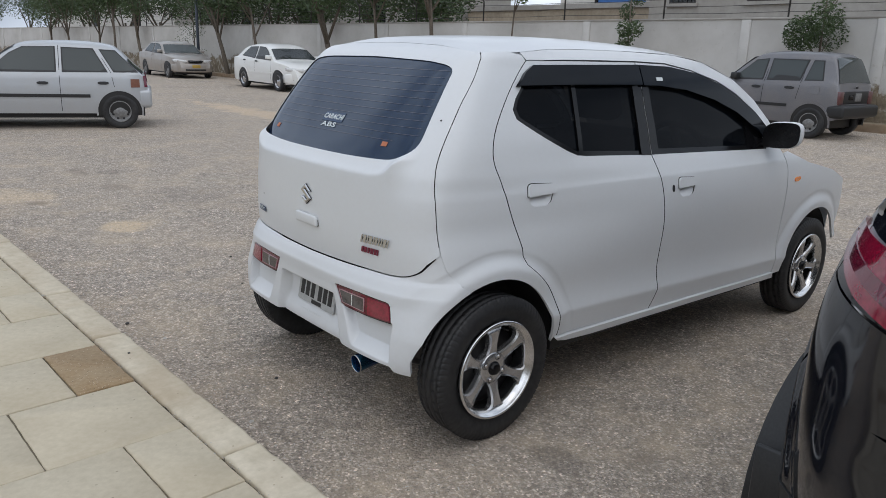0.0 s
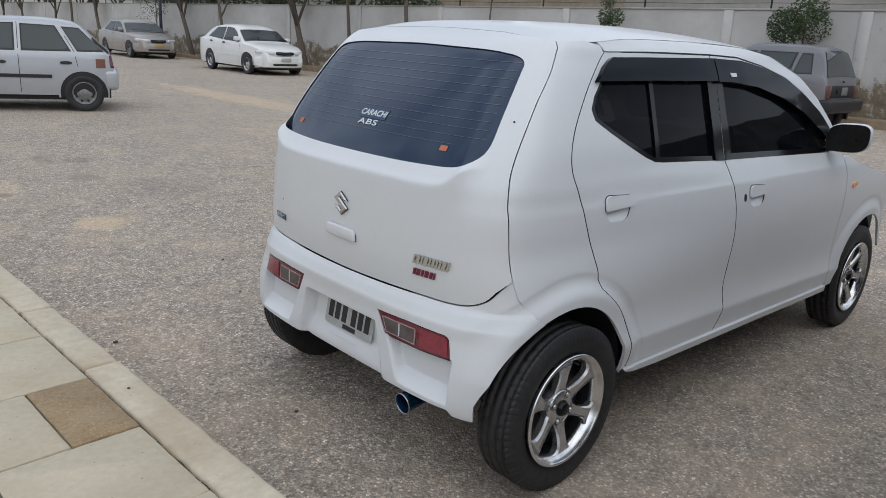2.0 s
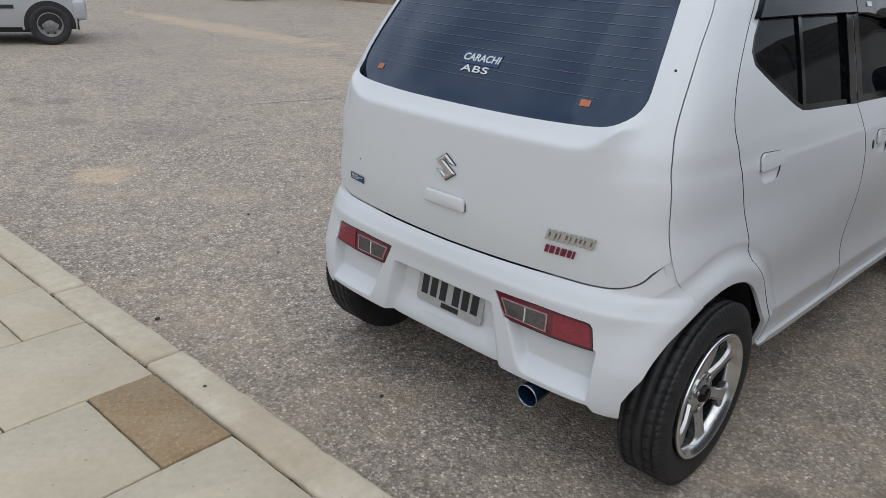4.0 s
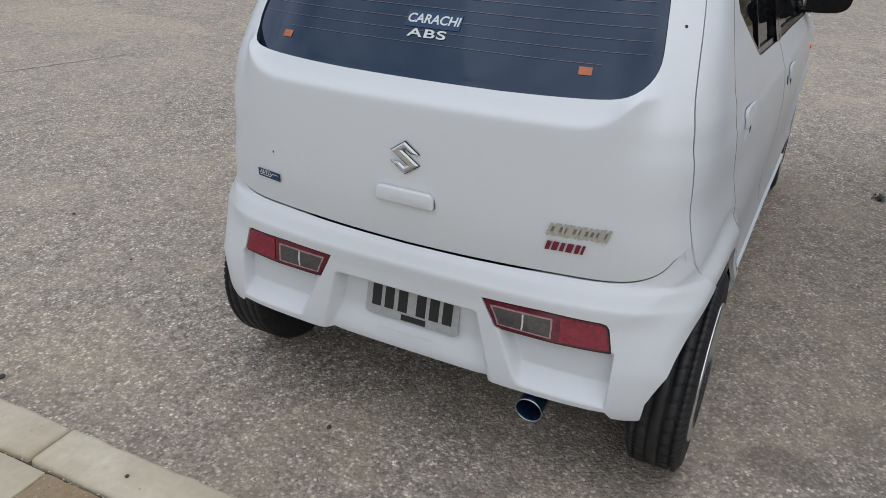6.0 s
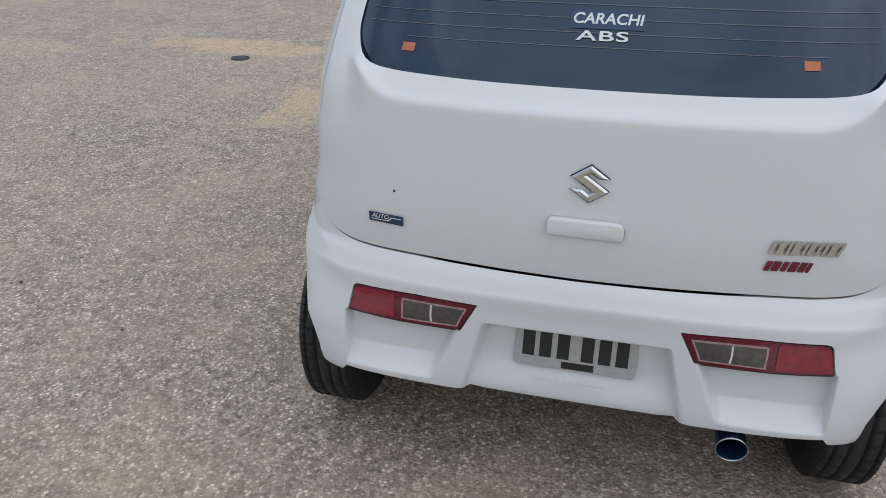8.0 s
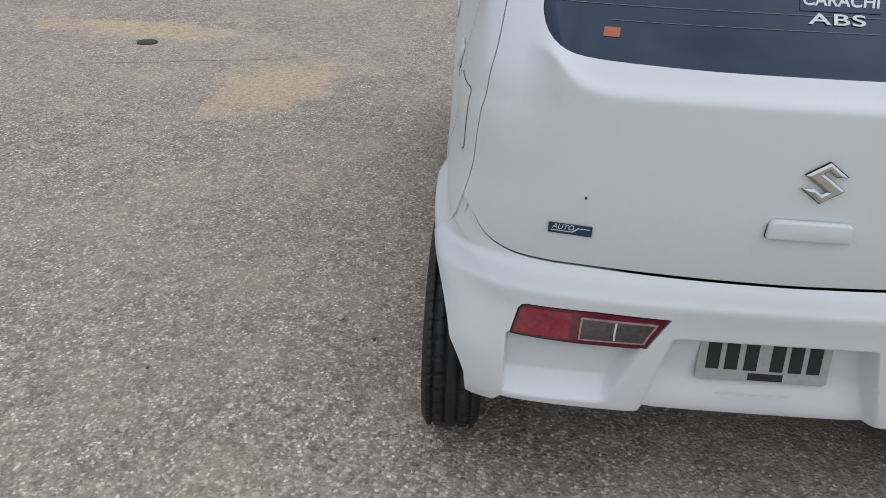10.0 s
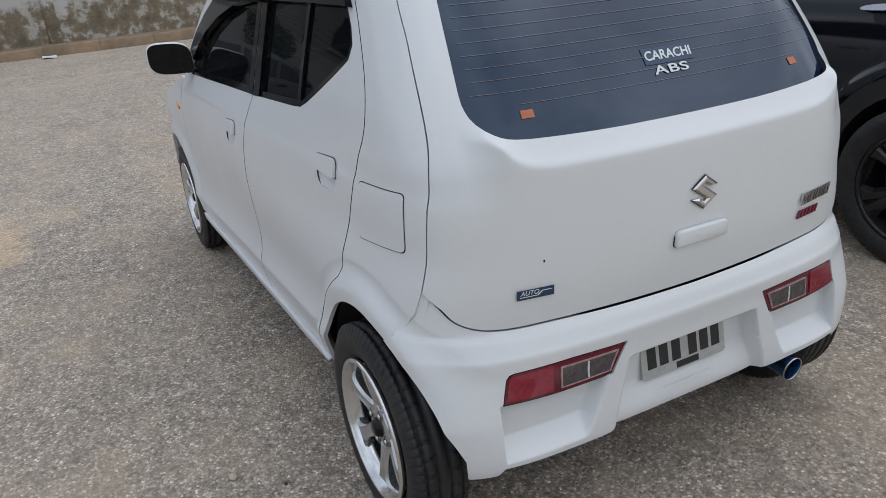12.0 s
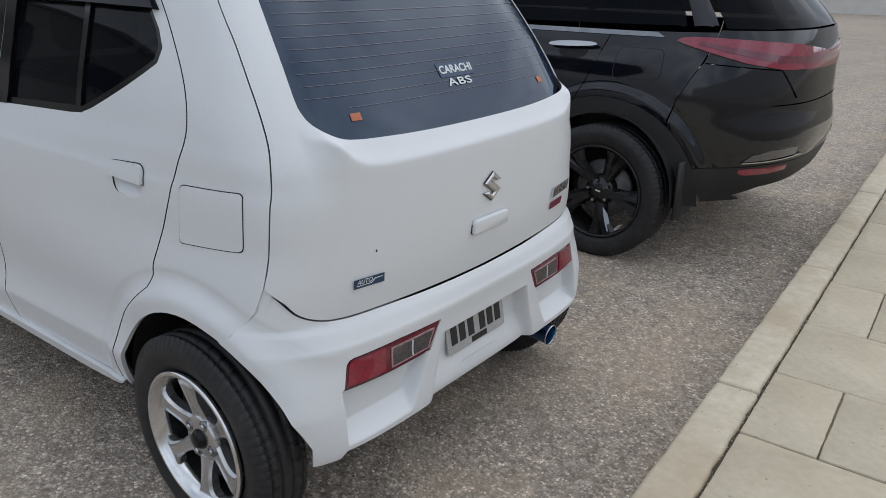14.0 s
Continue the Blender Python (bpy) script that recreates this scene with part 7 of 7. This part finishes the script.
# grey boxy hatchback
boxy = dict(glass=PALEGLASS, tail=(0.07, 0.18), w=0.70, wb=2.175, r=0.262, rim=0.158, rim_mat=STEEL, holes=8, low=0.24,
    top=[(-0.42, 0.60), (-0.41, 0.84), (-0.375, 0.93), (-0.225, 1.32), (-0.12, 1.405), (0.30, 1.435), (0.95, 1.42), (1.20, 1.35), (1.62, 0.98), (1.80, 0.92), (2.40, 0.84), (2.62, 0.74), (2.70, 0.50)],
    belt=[(-0.42, 0.90), (1.6, 0.88), (2.7, 0.75)],
    windows=[[(-0.12, 0.955), (0.20, 0.945), (0.14, 1.29), (-0.04, 1.29)], [(0.27, 0.94), (0.86, 0.93), (0.86, 1.30), (0.21, 1.295)], [(0.93, 0.93), (1.52, 0.92), (1.16, 1.27), (0.93, 1.30)]],
    gaps=[[(0.895, 0.28), (0.895, 1.32)], [(0.24, 1.30), (0.24, 0.92), (0.28, 0.64)]],
    handles=[(0.42, 0.82), (1.02, 0.81)], mirror=(1.42, 0.98), mirror_mat=BLACK, strip=0.50,
    side_lamps=[("filler_cap", [(-0.10, 0.74), (0.06, 0.74), (0.06, 0.87), (-0.10, 0.87)], GREYP, "grey filler flap")],
    screens=[("windscreen", 1.22, 1.60, 0.92), ("rear_screen", -0.37, -0.205, 0.92)],
    boxes=[("rear_bumper", (-0.55, -0.24, -0.705, 0.705, 0.36, 0.575), BLACK, "black plastic bumper"), ("front_bumper", (2.50, 2.76, -0.68, 0.68, 0.30, 0.50), BLACK, ""), ("tail_lamp", (-0.432, -0.33, 0.49, 0.655, 0.58, 0.80), DIMLENS, "red tail lamp"), ("tail_lamp", (-0.432, -0.33, -0.655, -0.49, 0.58, 0.80), DIMLENS, "red tail lamp"), ("plate_panel", (-0.427, -0.40, -0.48, 0.48, 0.59, 0.80), BLACK, "black panel between the lamps"), ("number_plate", (-0.437, -0.42, -0.19, 0.05, 0.63, 0.77), STEEL, "plain number plate"), ("reversing_lamp", (-0.434, -0.42, 0.14, 0.30, 0.66, 0.74), GLOSSBLACK, ""), ("tailgate_lock", (-0.425, -0.40, -0.03, 0.03, 0.845, 0.88), BLACK, "black tailgate lock")])
far_car("hatchback_car", "dull grey boxy hatchback with black plastic bumpers", at_ground(11.86, 3.16, 89.0), GREYP, boxy)


# ---- the black sport utility vehicle alongside ----
def body_skin(W, T, R, xc, nex, mex, arches, az, flare, r0, r1):
    tab, s0, last = [], 0.0, None
    rm, wm = interp(R, 0.7), interp(W, 0.7)
    for i in range(401):
        th = (1 - (1 - i / 400) ** 3) * math.pi / 2
        p = (xc - (xc - rm) * max(0.0, math.cos(th)) ** (2 / nex), wm * math.sin(th) ** (2 / mex))
        if last:
            s0 += math.hypot(p[0] - last[0], p[1] - last[1])
        tab.append((s0, th))
        last = p
    S, Th = np.array([a for a, _ in tab]), np.array([b for _, b in tab])
    end = float(S[-1])

    def fn(s, z):
        sg, s = (-1.0 if s < 0 else 1.0), abs(s)
        w, t, r = interp(W, z), interp(T, z), interp(R, z)
        if s <= end:
            th = float(np.interp(s, S, Th))
            x, y = xc - (xc - r) * max(0.0, math.cos(th)) ** (2 / nex), w * math.sin(th) ** (2 / mex)
        else:
            x, y = xc + s - end, w
        y *= 1 - t / w * min(1.2, max(0.0, (1.3 - x) / 1.3))
        if x > 2.3:
            y -= 0.10 * ((x - 2.3) / 1.0) ** 2
        for ax in arches:
            rho = math.hypot(x - ax, z - az)
            y += flare * (1 - sstep(r0, r1, rho)) * sstep(0.1, 0.4, abs(y))
        return Vector((x, sg * y, z))

    def side(x, z):
        if x >= xc:
            return end + x - xc
        c = min(1.0, max(0.0, (xc - x) / (xc - interp(R, z)))) ** (nex / 2)
        return float(np.interp(math.acos(c), Th, S))

    return fn, side


def make_suv():
    W = [(0.20, 0.86), (0.35, 0.89), (0.50, 0.905), (0.62, 0.91), (0.80, 0.925), (0.94, 0.925), (1.03, 0.910), (1.09, 0.885), (1.30, 0.79), (1.45, 0.73), (1.56, 0.66), (1.62, 0.56)]
    T = [(0.2, 0.04), (0.8, 0.055), (1.1, 0.075), (1.6, 0.06)]
    R = [(0.20, -0.585), (0.32, -0.685), (0.45, -0.765), (0.60, -0.810), (0.70, -0.805), (0.76, -0.790), (0.90, -0.780), (1.05, -0.765), (1.15, -0.740), (1.30, -0.600), (1.45, -0.460), (1.56, -0.340), (1.62, -0.230)]
    fn, side = body_skin(W, T, R, 0.25, 3.5, 2.7, (0.0, 2.67), 0.36, 0.020, 0.485, 0.525)
    c = empty("sport_utility_car", "glossy black sport utility vehicle with black alloy wheels parked alongside", "car", Matrix.Translation((0.190, -2.655, 0)))

    def on_flare(s, z):
        return 0.46 < math.hypot(fn(s, z).x, z - 0.36) < 0.55

    def sp(name, pts, sg, mat, parent, label="", holes=(), step=0.03, lift=0.0, flange=0.012):
        return part(name, trimmed([(sg * side(x, z), z) for x, z in pts], fn, out_of, [[(sg * side(x, z), z) for x, z in h] for h in holes], step, flange, lift, None, on_flare), mat, parent, label)

    def arc(cx, r, a0, a1, n=18):
        return [(cx + r * math.cos(radians(a0 + (a1 - a0) * i / n)), 0.36 + r * math.sin(radians(a0 + (a1 - a0) * i / n))) for i in range(n + 1)]

    BL = [(0.035, 1.12), (0.065, 1.03), (0.118, 0.90), (0.162, 0.80)]
    for sg in (1, -1):
        sp("quarter_panel", [(-0.44, 1.13), (-0.405, 1.0), (-0.36, 0.905), (-0.325, 0.832)] + arc(0, 0.459, 130, 66) + [(x - 0.005, z) for x, z in BL[::-1]], sg, BLACKP, c, step=0.025)
        arch_clad = arc(0, 0.376, 186, -6) + arc(0, 0.457, -6, 186)
        sp("arch_cladding", arch_clad, sg, BLACK, c, "matt black arch trim", step=0.03, lift=0.004)
        sp("arch_cladding", arc(2.67, 0.376, 186, -6) + arc(2.67, 0.457, -6, 186), sg, BLACK, c, "matt black arch trim", step=0.03, lift=0.004)
        d = sp("rear_door", BL + arc(0, 0.460, 62, 14, 8) + [(0.52, 0.42), (1.12, 0.42), (1.12, 1.12)], sg, BLACKP, c)
        sp("front_door", [(1.127, 1.12), (1.127, 0.42), (2.15, 0.42), (2.20, 0.75), (2.18, 1.06), (1.95, 1.11)], sg, BLACKP, c)
        sp("front_wing", [(2.187, 1.05), (2.207, 0.75), (2.157, 0.42)] + arc(2.67, 0.465, 172, 5) + [(3.40, 0.42), (3.48, 0.70), (3.30, 0.92), (2.7, 1.0)], sg, BLACKP, c, step=0.06)
        sp("side_cladding", [(0.46, 0.415), (0.44, 0.24), (2.25, 0.24), (2.22, 0.415)], sg, BLACK, c, "matt black sill cladding", step=0.06)
        sp("window_pane", [(-0.30, 1.155), (0.05, 1.15), (2.0, 1.13), (1.55, 1.40), (1.2, 1.50), (0.5, 1.53), (-0.05, 1.48), (-0.20, 1.36)], sg, TINT, c, "dark window", step=0.06)
        sp("belt_trim", [(-0.22, 1.100), (1.98, 1.098), (1.98, 1.118), (-0.18, 1.121)], sg, DULLCHROME, c, "chrome belt strip", step=0.06, lift=0.004)
        sp("roof_side", [(-0.43, 1.16), (-0.33, 1.30), (-0.18, 1.50), (0.2, 1.575), (1.0, 1.585), (1.5, 1.53), (1.9, 1.32), (2.15, 1.10), (2.04, 1.11), (1.58, 1.405), (1.2, 1.505), (0.5, 1.535), (-0.06, 1.485), (-0.22, 1.36), (-0.33, 1.155)], sg, BLACKP, c, step=0.05)
        h = sp("door_handle", smooth_poly([(0.075, 1.034), (0.330, 1.024), (0.335, 1.040), (0.245, 1.050), (0.085, 1.052)], 2), sg, CHROME, d, "chrome door handle", step=0.02, lift=0.035, flange=0.02)
        sp("handle_cup", smooth_poly([(0.135, 0.985), (0.285, 0.975), (0.285, 1.052), (0.135, 1.060)], 2), sg, GLOSSBLACK, d, "dark hollow behind the handle", step=0.02, lift=0.002, flange=0.0)
        if sg > 0:
            fl = rounded([(-0.240, 0.908), (-0.006, 0.900), (-0.020, 1.050), (-0.240, 1.050)], 0.035)
            sp("filler_gap", fl, sg, SEAL, c, step=0.03, lift=0.0015, flange=0.0)
            sp("fuel_flap", [(-0.127 + (x + 0.127) * 0.965, 0.977 + (z - 0.977) * 0.95) for x, z in fl], sg, BLACKP, c, "black fuel flap", step=0.02, lift=0.003, flange=0.002)
    # rear: bumper, lamps, tailgate, drawn across both corners
    E1 = side(-0.40, 0.55)
    half = [(0.0, 0.80), (0.62, 0.805), (side(-0.745, 0.83), 0.83), (side(-0.690, 0.965), 0.965), (side(-0.4085, 0.995), 0.995), (side(-0.3635, 0.905), 0.905), (side(-0.3285, 0.832), 0.832)] + [(side(x, z), z) for x, z in arc(0, 0.459, 131.5, 156, 6)] + [(side(-0.46, 0.518), 0.518), (side(-0.62, 0.526), 0.526), (0.6, 0.532), (0.0, 0.535)]
    part("rear_bumper", trimmed(half + [(-a, z) for a, z in half[::-1][1:-1]], fn, out_of, (), 0.03, 0.015, 0.0, None, on_flare), BLACKP, c)
    low = [(0.0, 0.532), (0.6, 0.529), (side(-0.62, 0.523), 0.523), (side(-0.46, 0.515), 0.515), (side(-0.425, 0.515), 0.515), (side(-0.435, 0.44), 0.44), (side(-0.47, 0.345), 0.345), (side(-0.60, 0.345), 0.345), (0.72, 0.37), (0.55, 0.41), (0.0, 0.425)]
    part("bumper_cladding", trimmed(low + [(-a, z) for a, z in low[::-1][1:-1]], fn, out_of, (), 0.04, 0.015, 0.004), BLACK, c, "matt black lower bumper")
    gate = [(0.0, 0.806), (0.62, 0.811), (side(-0.748, 0.836), 0.836), (side(-0.693, 0.970), 0.970), (side(-0.413, 1.000), 1.000), (side(-0.446, 1.14), 1.14), (0.0, 1.14)]
    part("tailgate", trimmed(gate + [(-a, z) for a, z in gate[::-1][1:-1]], fn, out_of, (), 0.05, 0.012), BLACKP, c)
    scr = [(0.0, 1.15), (side(-0.46, 1.16), 1.15), (side(-0.28, 1.40), 1.40), (side(-0.17, 1.52), 1.52), (0.0, 1.54)]
    part("rear_screen", trimmed(scr + [(-a, z) for a, z in scr[::-1][1:-1]], fn, out_of, (), 0.05, 0.006, -0.004), TINT, c, "dark rear screen")
    for sg in (1, -1):
        lamp = sp("tail_lamp", [(-0.275, 1.088), (-0.310, 1.074), (-0.355, 1.062), (-0.470, 1.030), (-0.570, 1.000), (-0.690, 0.970), (-0.790, 0.955), (-0.800, 1.030), (-0.710, 1.082), (-0.570, 1.098), (-0.430, 1.106), (-0.340, 1.106), (-0.295, 1.100)], sg, REDLENS, c, "red wrap-round tail lamp", step=0.03, lift=0.008, flange=0.01)
        sp("lamp_bar", [(-0.370, 1.074), (-0.490, 1.046), (-0.670, 1.000), (-0.780, 0.985), (-0.780, 1.015), (-0.670, 1.032), (-0.490, 1.068), (-0.380, 1.086)], sg, REDDARK, lamp, "dark red inner bar", step=0.03, lift=0.010, flange=0.002)
        rf = [(-0.602, 0.494), (-0.62, 0.482), (-0.69, 0.482), (-0.745, 0.490), (-0.752, 0.515), (-0.70, 0.516), (-0.64, 0.515), (-0.605, 0.511)]
        sp("reflector", rf, sg, REDLENS, c, "red bumper reflector", step=0.03, lift=0.006, flange=0.006)
        sp("fog_lamp", [(-0.618, 0.550), (-0.70, 0.556), (-0.775, 0.568), (-0.780, 0.604), (-0.71, 0.600), (-0.65, 0.580)], sg, CLEARLENS, c, "clear fog lamp", step=0.03, lift=0.006, flange=0.006)
        sp("chrome_trim", [(-0.612, 0.542), (-0.70, 0.546), (-0.785, 0.558), (-0.785, 0.564), (-0.70, 0.552), (-0.615, 0.547)], sg, CHROME, c, "thin chrome trim", step=0.03, lift=0.010, flange=0.006)
    bm = bmesh.new()
    rr = []
    for i in range(25):
        x = -0.25 + 1.95 * i / 24
        zt = interp([(-0.3, 1.565), (0.2, 1.625), (0.8, 1.64), (1.3, 1.61), (1.75, 1.50)], x)
        ze = zt - 0.05
        ye = abs(fn(side(x, min(ze, 1.58)), min(ze, 1.58)).y)
        rr.append([bm.verts.new((x, v * ye, ze + 0.05 * (1 - abs(v) ** 2.5))) for v in np.linspace(-1, 1, 15)])
    for a, b in zip(rr, rr[1:]):
        for k in range(14):
            bm.faces.new((a[k], a[k + 1], b[k + 1], b[k]))
    part("roof", bm, BLACKP, c)
    bm = bmesh.new()
    rr = [[bm.verts.new((1.72 + 0.78 * t, v * (0.62 + 0.14 * t), 1.50 - 0.42 * t + 0.04 * math.sin(t * 3.14) - 0.03 * v * v)) for v in np.linspace(-1, 1, 11)] for t in np.linspace(0, 1, 9)]
    for a, b in zip(rr, rr[1:]):
        for k in range(10):
            bm.faces.new((a[k], a[k + 1], b[k + 1], b[k]))
    part("windscreen", bm, TINT, c, "dark windscreen")
    bm = bmesh.new()
    rr = [[bm.verts.new((2.48 + 1.0 * t, v * (0.80 - 0.10 * t), 1.06 - 0.16 * t - 0.20 * t**5 - 0.03 * v * v)) for v in np.linspace(-1, 1, 11)] for t in np.linspace(0, 1, 9)]
    for a, b in zip(rr, rr[1:]):
        for k in range(10):
            bm.faces.new((a[k], a[k + 1], b[k + 1], b[k]))
    part("bonnet", bm, BLACKP, c)
    part("front_bumper", box(3.30, 3.56, -0.80, 0.80, 0.30, 0.74, 0.08, 3), BLACKP, c)
    part("underbody", box(-0.30, 3.3, -0.60, 0.60, 0.24, 0.42), BLACK, c, "dark underbody", smooth=False)
    for sg in (1, -1):
        part("mud_flap", placed(box(-0.008, 0.008, -0.13, 0.07, 0.265, 0.55, 0.005, 1), Matrix.Translation((-0.40, sg * 0.80, 0))), BLACK, c, "black mud flap")
        part("door_mirror", placed(box(-0.08, 0.10, -0.11, 0.11, -0.075, 0.075, 0.05, 3), Matrix.Translation((1.98, sg * 1.03, 1.12))), BLACKP, c, "black door mirror")
        for ax in (0.0, 2.67):
            bm = bmesh.new()
            rws = []
            for i in range(21):
                a = radians(-5 + 190 * i / 20)
                rws.append([bm.verts.new((ax + 0.384 * math.cos(a), sg * yy, 0.36 + 0.384 * math.sin(a))) for yy in (0.60, 0.75, 0.895)])
            for a, b in zip(rws, rws[1:]):
                for k in range(2):
                    bm.faces.new((a[k], a[k + 1], b[k + 1], b[k]))
            part("wheel_arch_liner", bm, BLACK, c)
            part("inner_wall", box(ax - 0.40, ax + 0.40, sg * 0.62 - 0.01, sg * 0.62 + 0.01, 0.30, 0.78), BLACK, c, smooth=False)
            m = Matrix.Translation((ax, sg * 0.808, 0.339)) @ (Matrix.Rotation(math.pi, 4, "Z") if sg > 0 else Matrix.Identity(4)) @ Matrix.Rotation(radians(8), 4, "Y")
            rim = 0.238
            wh = part("wheel", lathe([(rim, -0.085), (rim + 0.005, -0.092), (rim - 0.006, -0.094), (rim - 0.012, -0.086), (rim - 0.018, -0.04), (rim - 0.02, 0.08)], 56), DARKALLOY, c, "black five-spoke alloy wheel")
            wh.matrix_basis = m
            part("tyre", tyre_bm(0.340, rim, 0.215), TYRE, wh, "dusty black tyre")
            part("brake_disc", lathe([(0.0, 0.0), (0.15, 0.0), (0.152, 0.02), (0.0, 0.02)], 32), STEEL, wh)
            for k in range(5):
                a = 2 * math.pi * k / 5
                for off, wd in ((-0.17, 0.020), (0.17, 0.020)):
                    bm = bmesh.new()
                    st = []
                    for r, hw, y0 in ((0.045, 0.030, -0.050), (0.10, 0.030, -0.066), (0.17, 0.028, -0.082), (0.222, 0.044, -0.088)):
                        ang = off * (r / 0.222)
                        cxs, czs = r * math.cos(ang), r * math.sin(ang)
                        tx, tz = -math.sin(ang), math.cos(ang)
                        st.append([bm.verts.new((cxs + tx * q, y0 + dy, czs + tz * q)) for q, dy in ((-hw, 0.024), (-hw * 0.5, 0.0), (hw * 0.55, 0.008), (hw, 0.026), (hw * 0.7, 0.035), (-hw * 0.7, 0.035))])
                    for p, q in zip(st, st[1:]):
                        for i in range(6):
                            j = (i + 1) % 6
                            bm.faces.new((p[i], p[j], q[j], q[i]))
                    bmesh.ops.recalc_face_normals(bm, faces=bm.faces[:])
                    for e in bm.edges:
                        e.smooth = len(e.link_faces) == 2 and e.calc_face_angle(0) < 0.15
                    bmesh.ops.rotate(bm, cent=(0, 0, 0), matrix=Matrix.Rotation(-a, 3, "Y"), verts=bm.verts[:])
                    spoke = part("spoke", bm, DARKALLOY, wh)
                    if off > 0:
                        # a machined flank along one arm of each pair, bright to stand in for sky glint
                        bm = bmesh.new()
                        fl = []
                        for r, y0 in ((0.085, -0.0635), (0.13, -0.0745), (0.175, -0.0835), (0.212, -0.0880)):
                            ang = off * (r / 0.222)
                            hw = 0.030 - 0.004 * (r - 0.085) / 0.127
                            fl.append([bm.verts.new((r * math.cos(ang) - math.sin(ang) * q, y0 + dy, r * math.sin(ang) + math.cos(ang) * q)) for q, dy in ((hw * 0.45, 0.002), (hw * (0.80 if r < 0.10 else 1.02), 0.0215), (hw * 0.60, 0.026))])
                        for p, q in zip(fl, fl[1:]):
                            for i in range(3):
                                j = (i + 1) % 3
                                bm.faces.new((p[i], p[j], q[j], q[i]))
                        bm.faces.new(fl[0])
                        bm.faces.new(fl[-1][::-1])
                        bmesh.ops.recalc_face_normals(bm, faces=bm.faces[:])
                        bmesh.ops.rotate(bm, cent=(0, 0, 0), matrix=Matrix.Rotation(-a, 3, "Y"), verts=bm.verts[:])
                        part("glint_flank", bm, DULLCHROME, spoke, "machined flank in dull chrome, standing in for sky glint", smooth=False)
                an = a + math.pi / 5
                part("wheel_nut", lathe([(0.0, -0.068), (0.008, -0.068), (0.011, -0.062), (0.011, -0.045)], 6, at=(0.057 * math.cos(an), 0, 0.057 * math.sin(an))), CHROME, wh, "bright wheel nut", smooth=False)
            part("hub", lathe([(0.0, -0.066), (0.028, -0.066), (0.034, -0.060), (0.075, -0.050), (0.08, 0.0)], 32), DARKALLOY, wh)
            part("centre_mark", placed(box(-0.014, 0.014, -0.0672, -0.066, -0.004, 0.004), Matrix.Identity(4)), STICKER, wh, "pale mark on the cap", smooth=False)


make_suv()
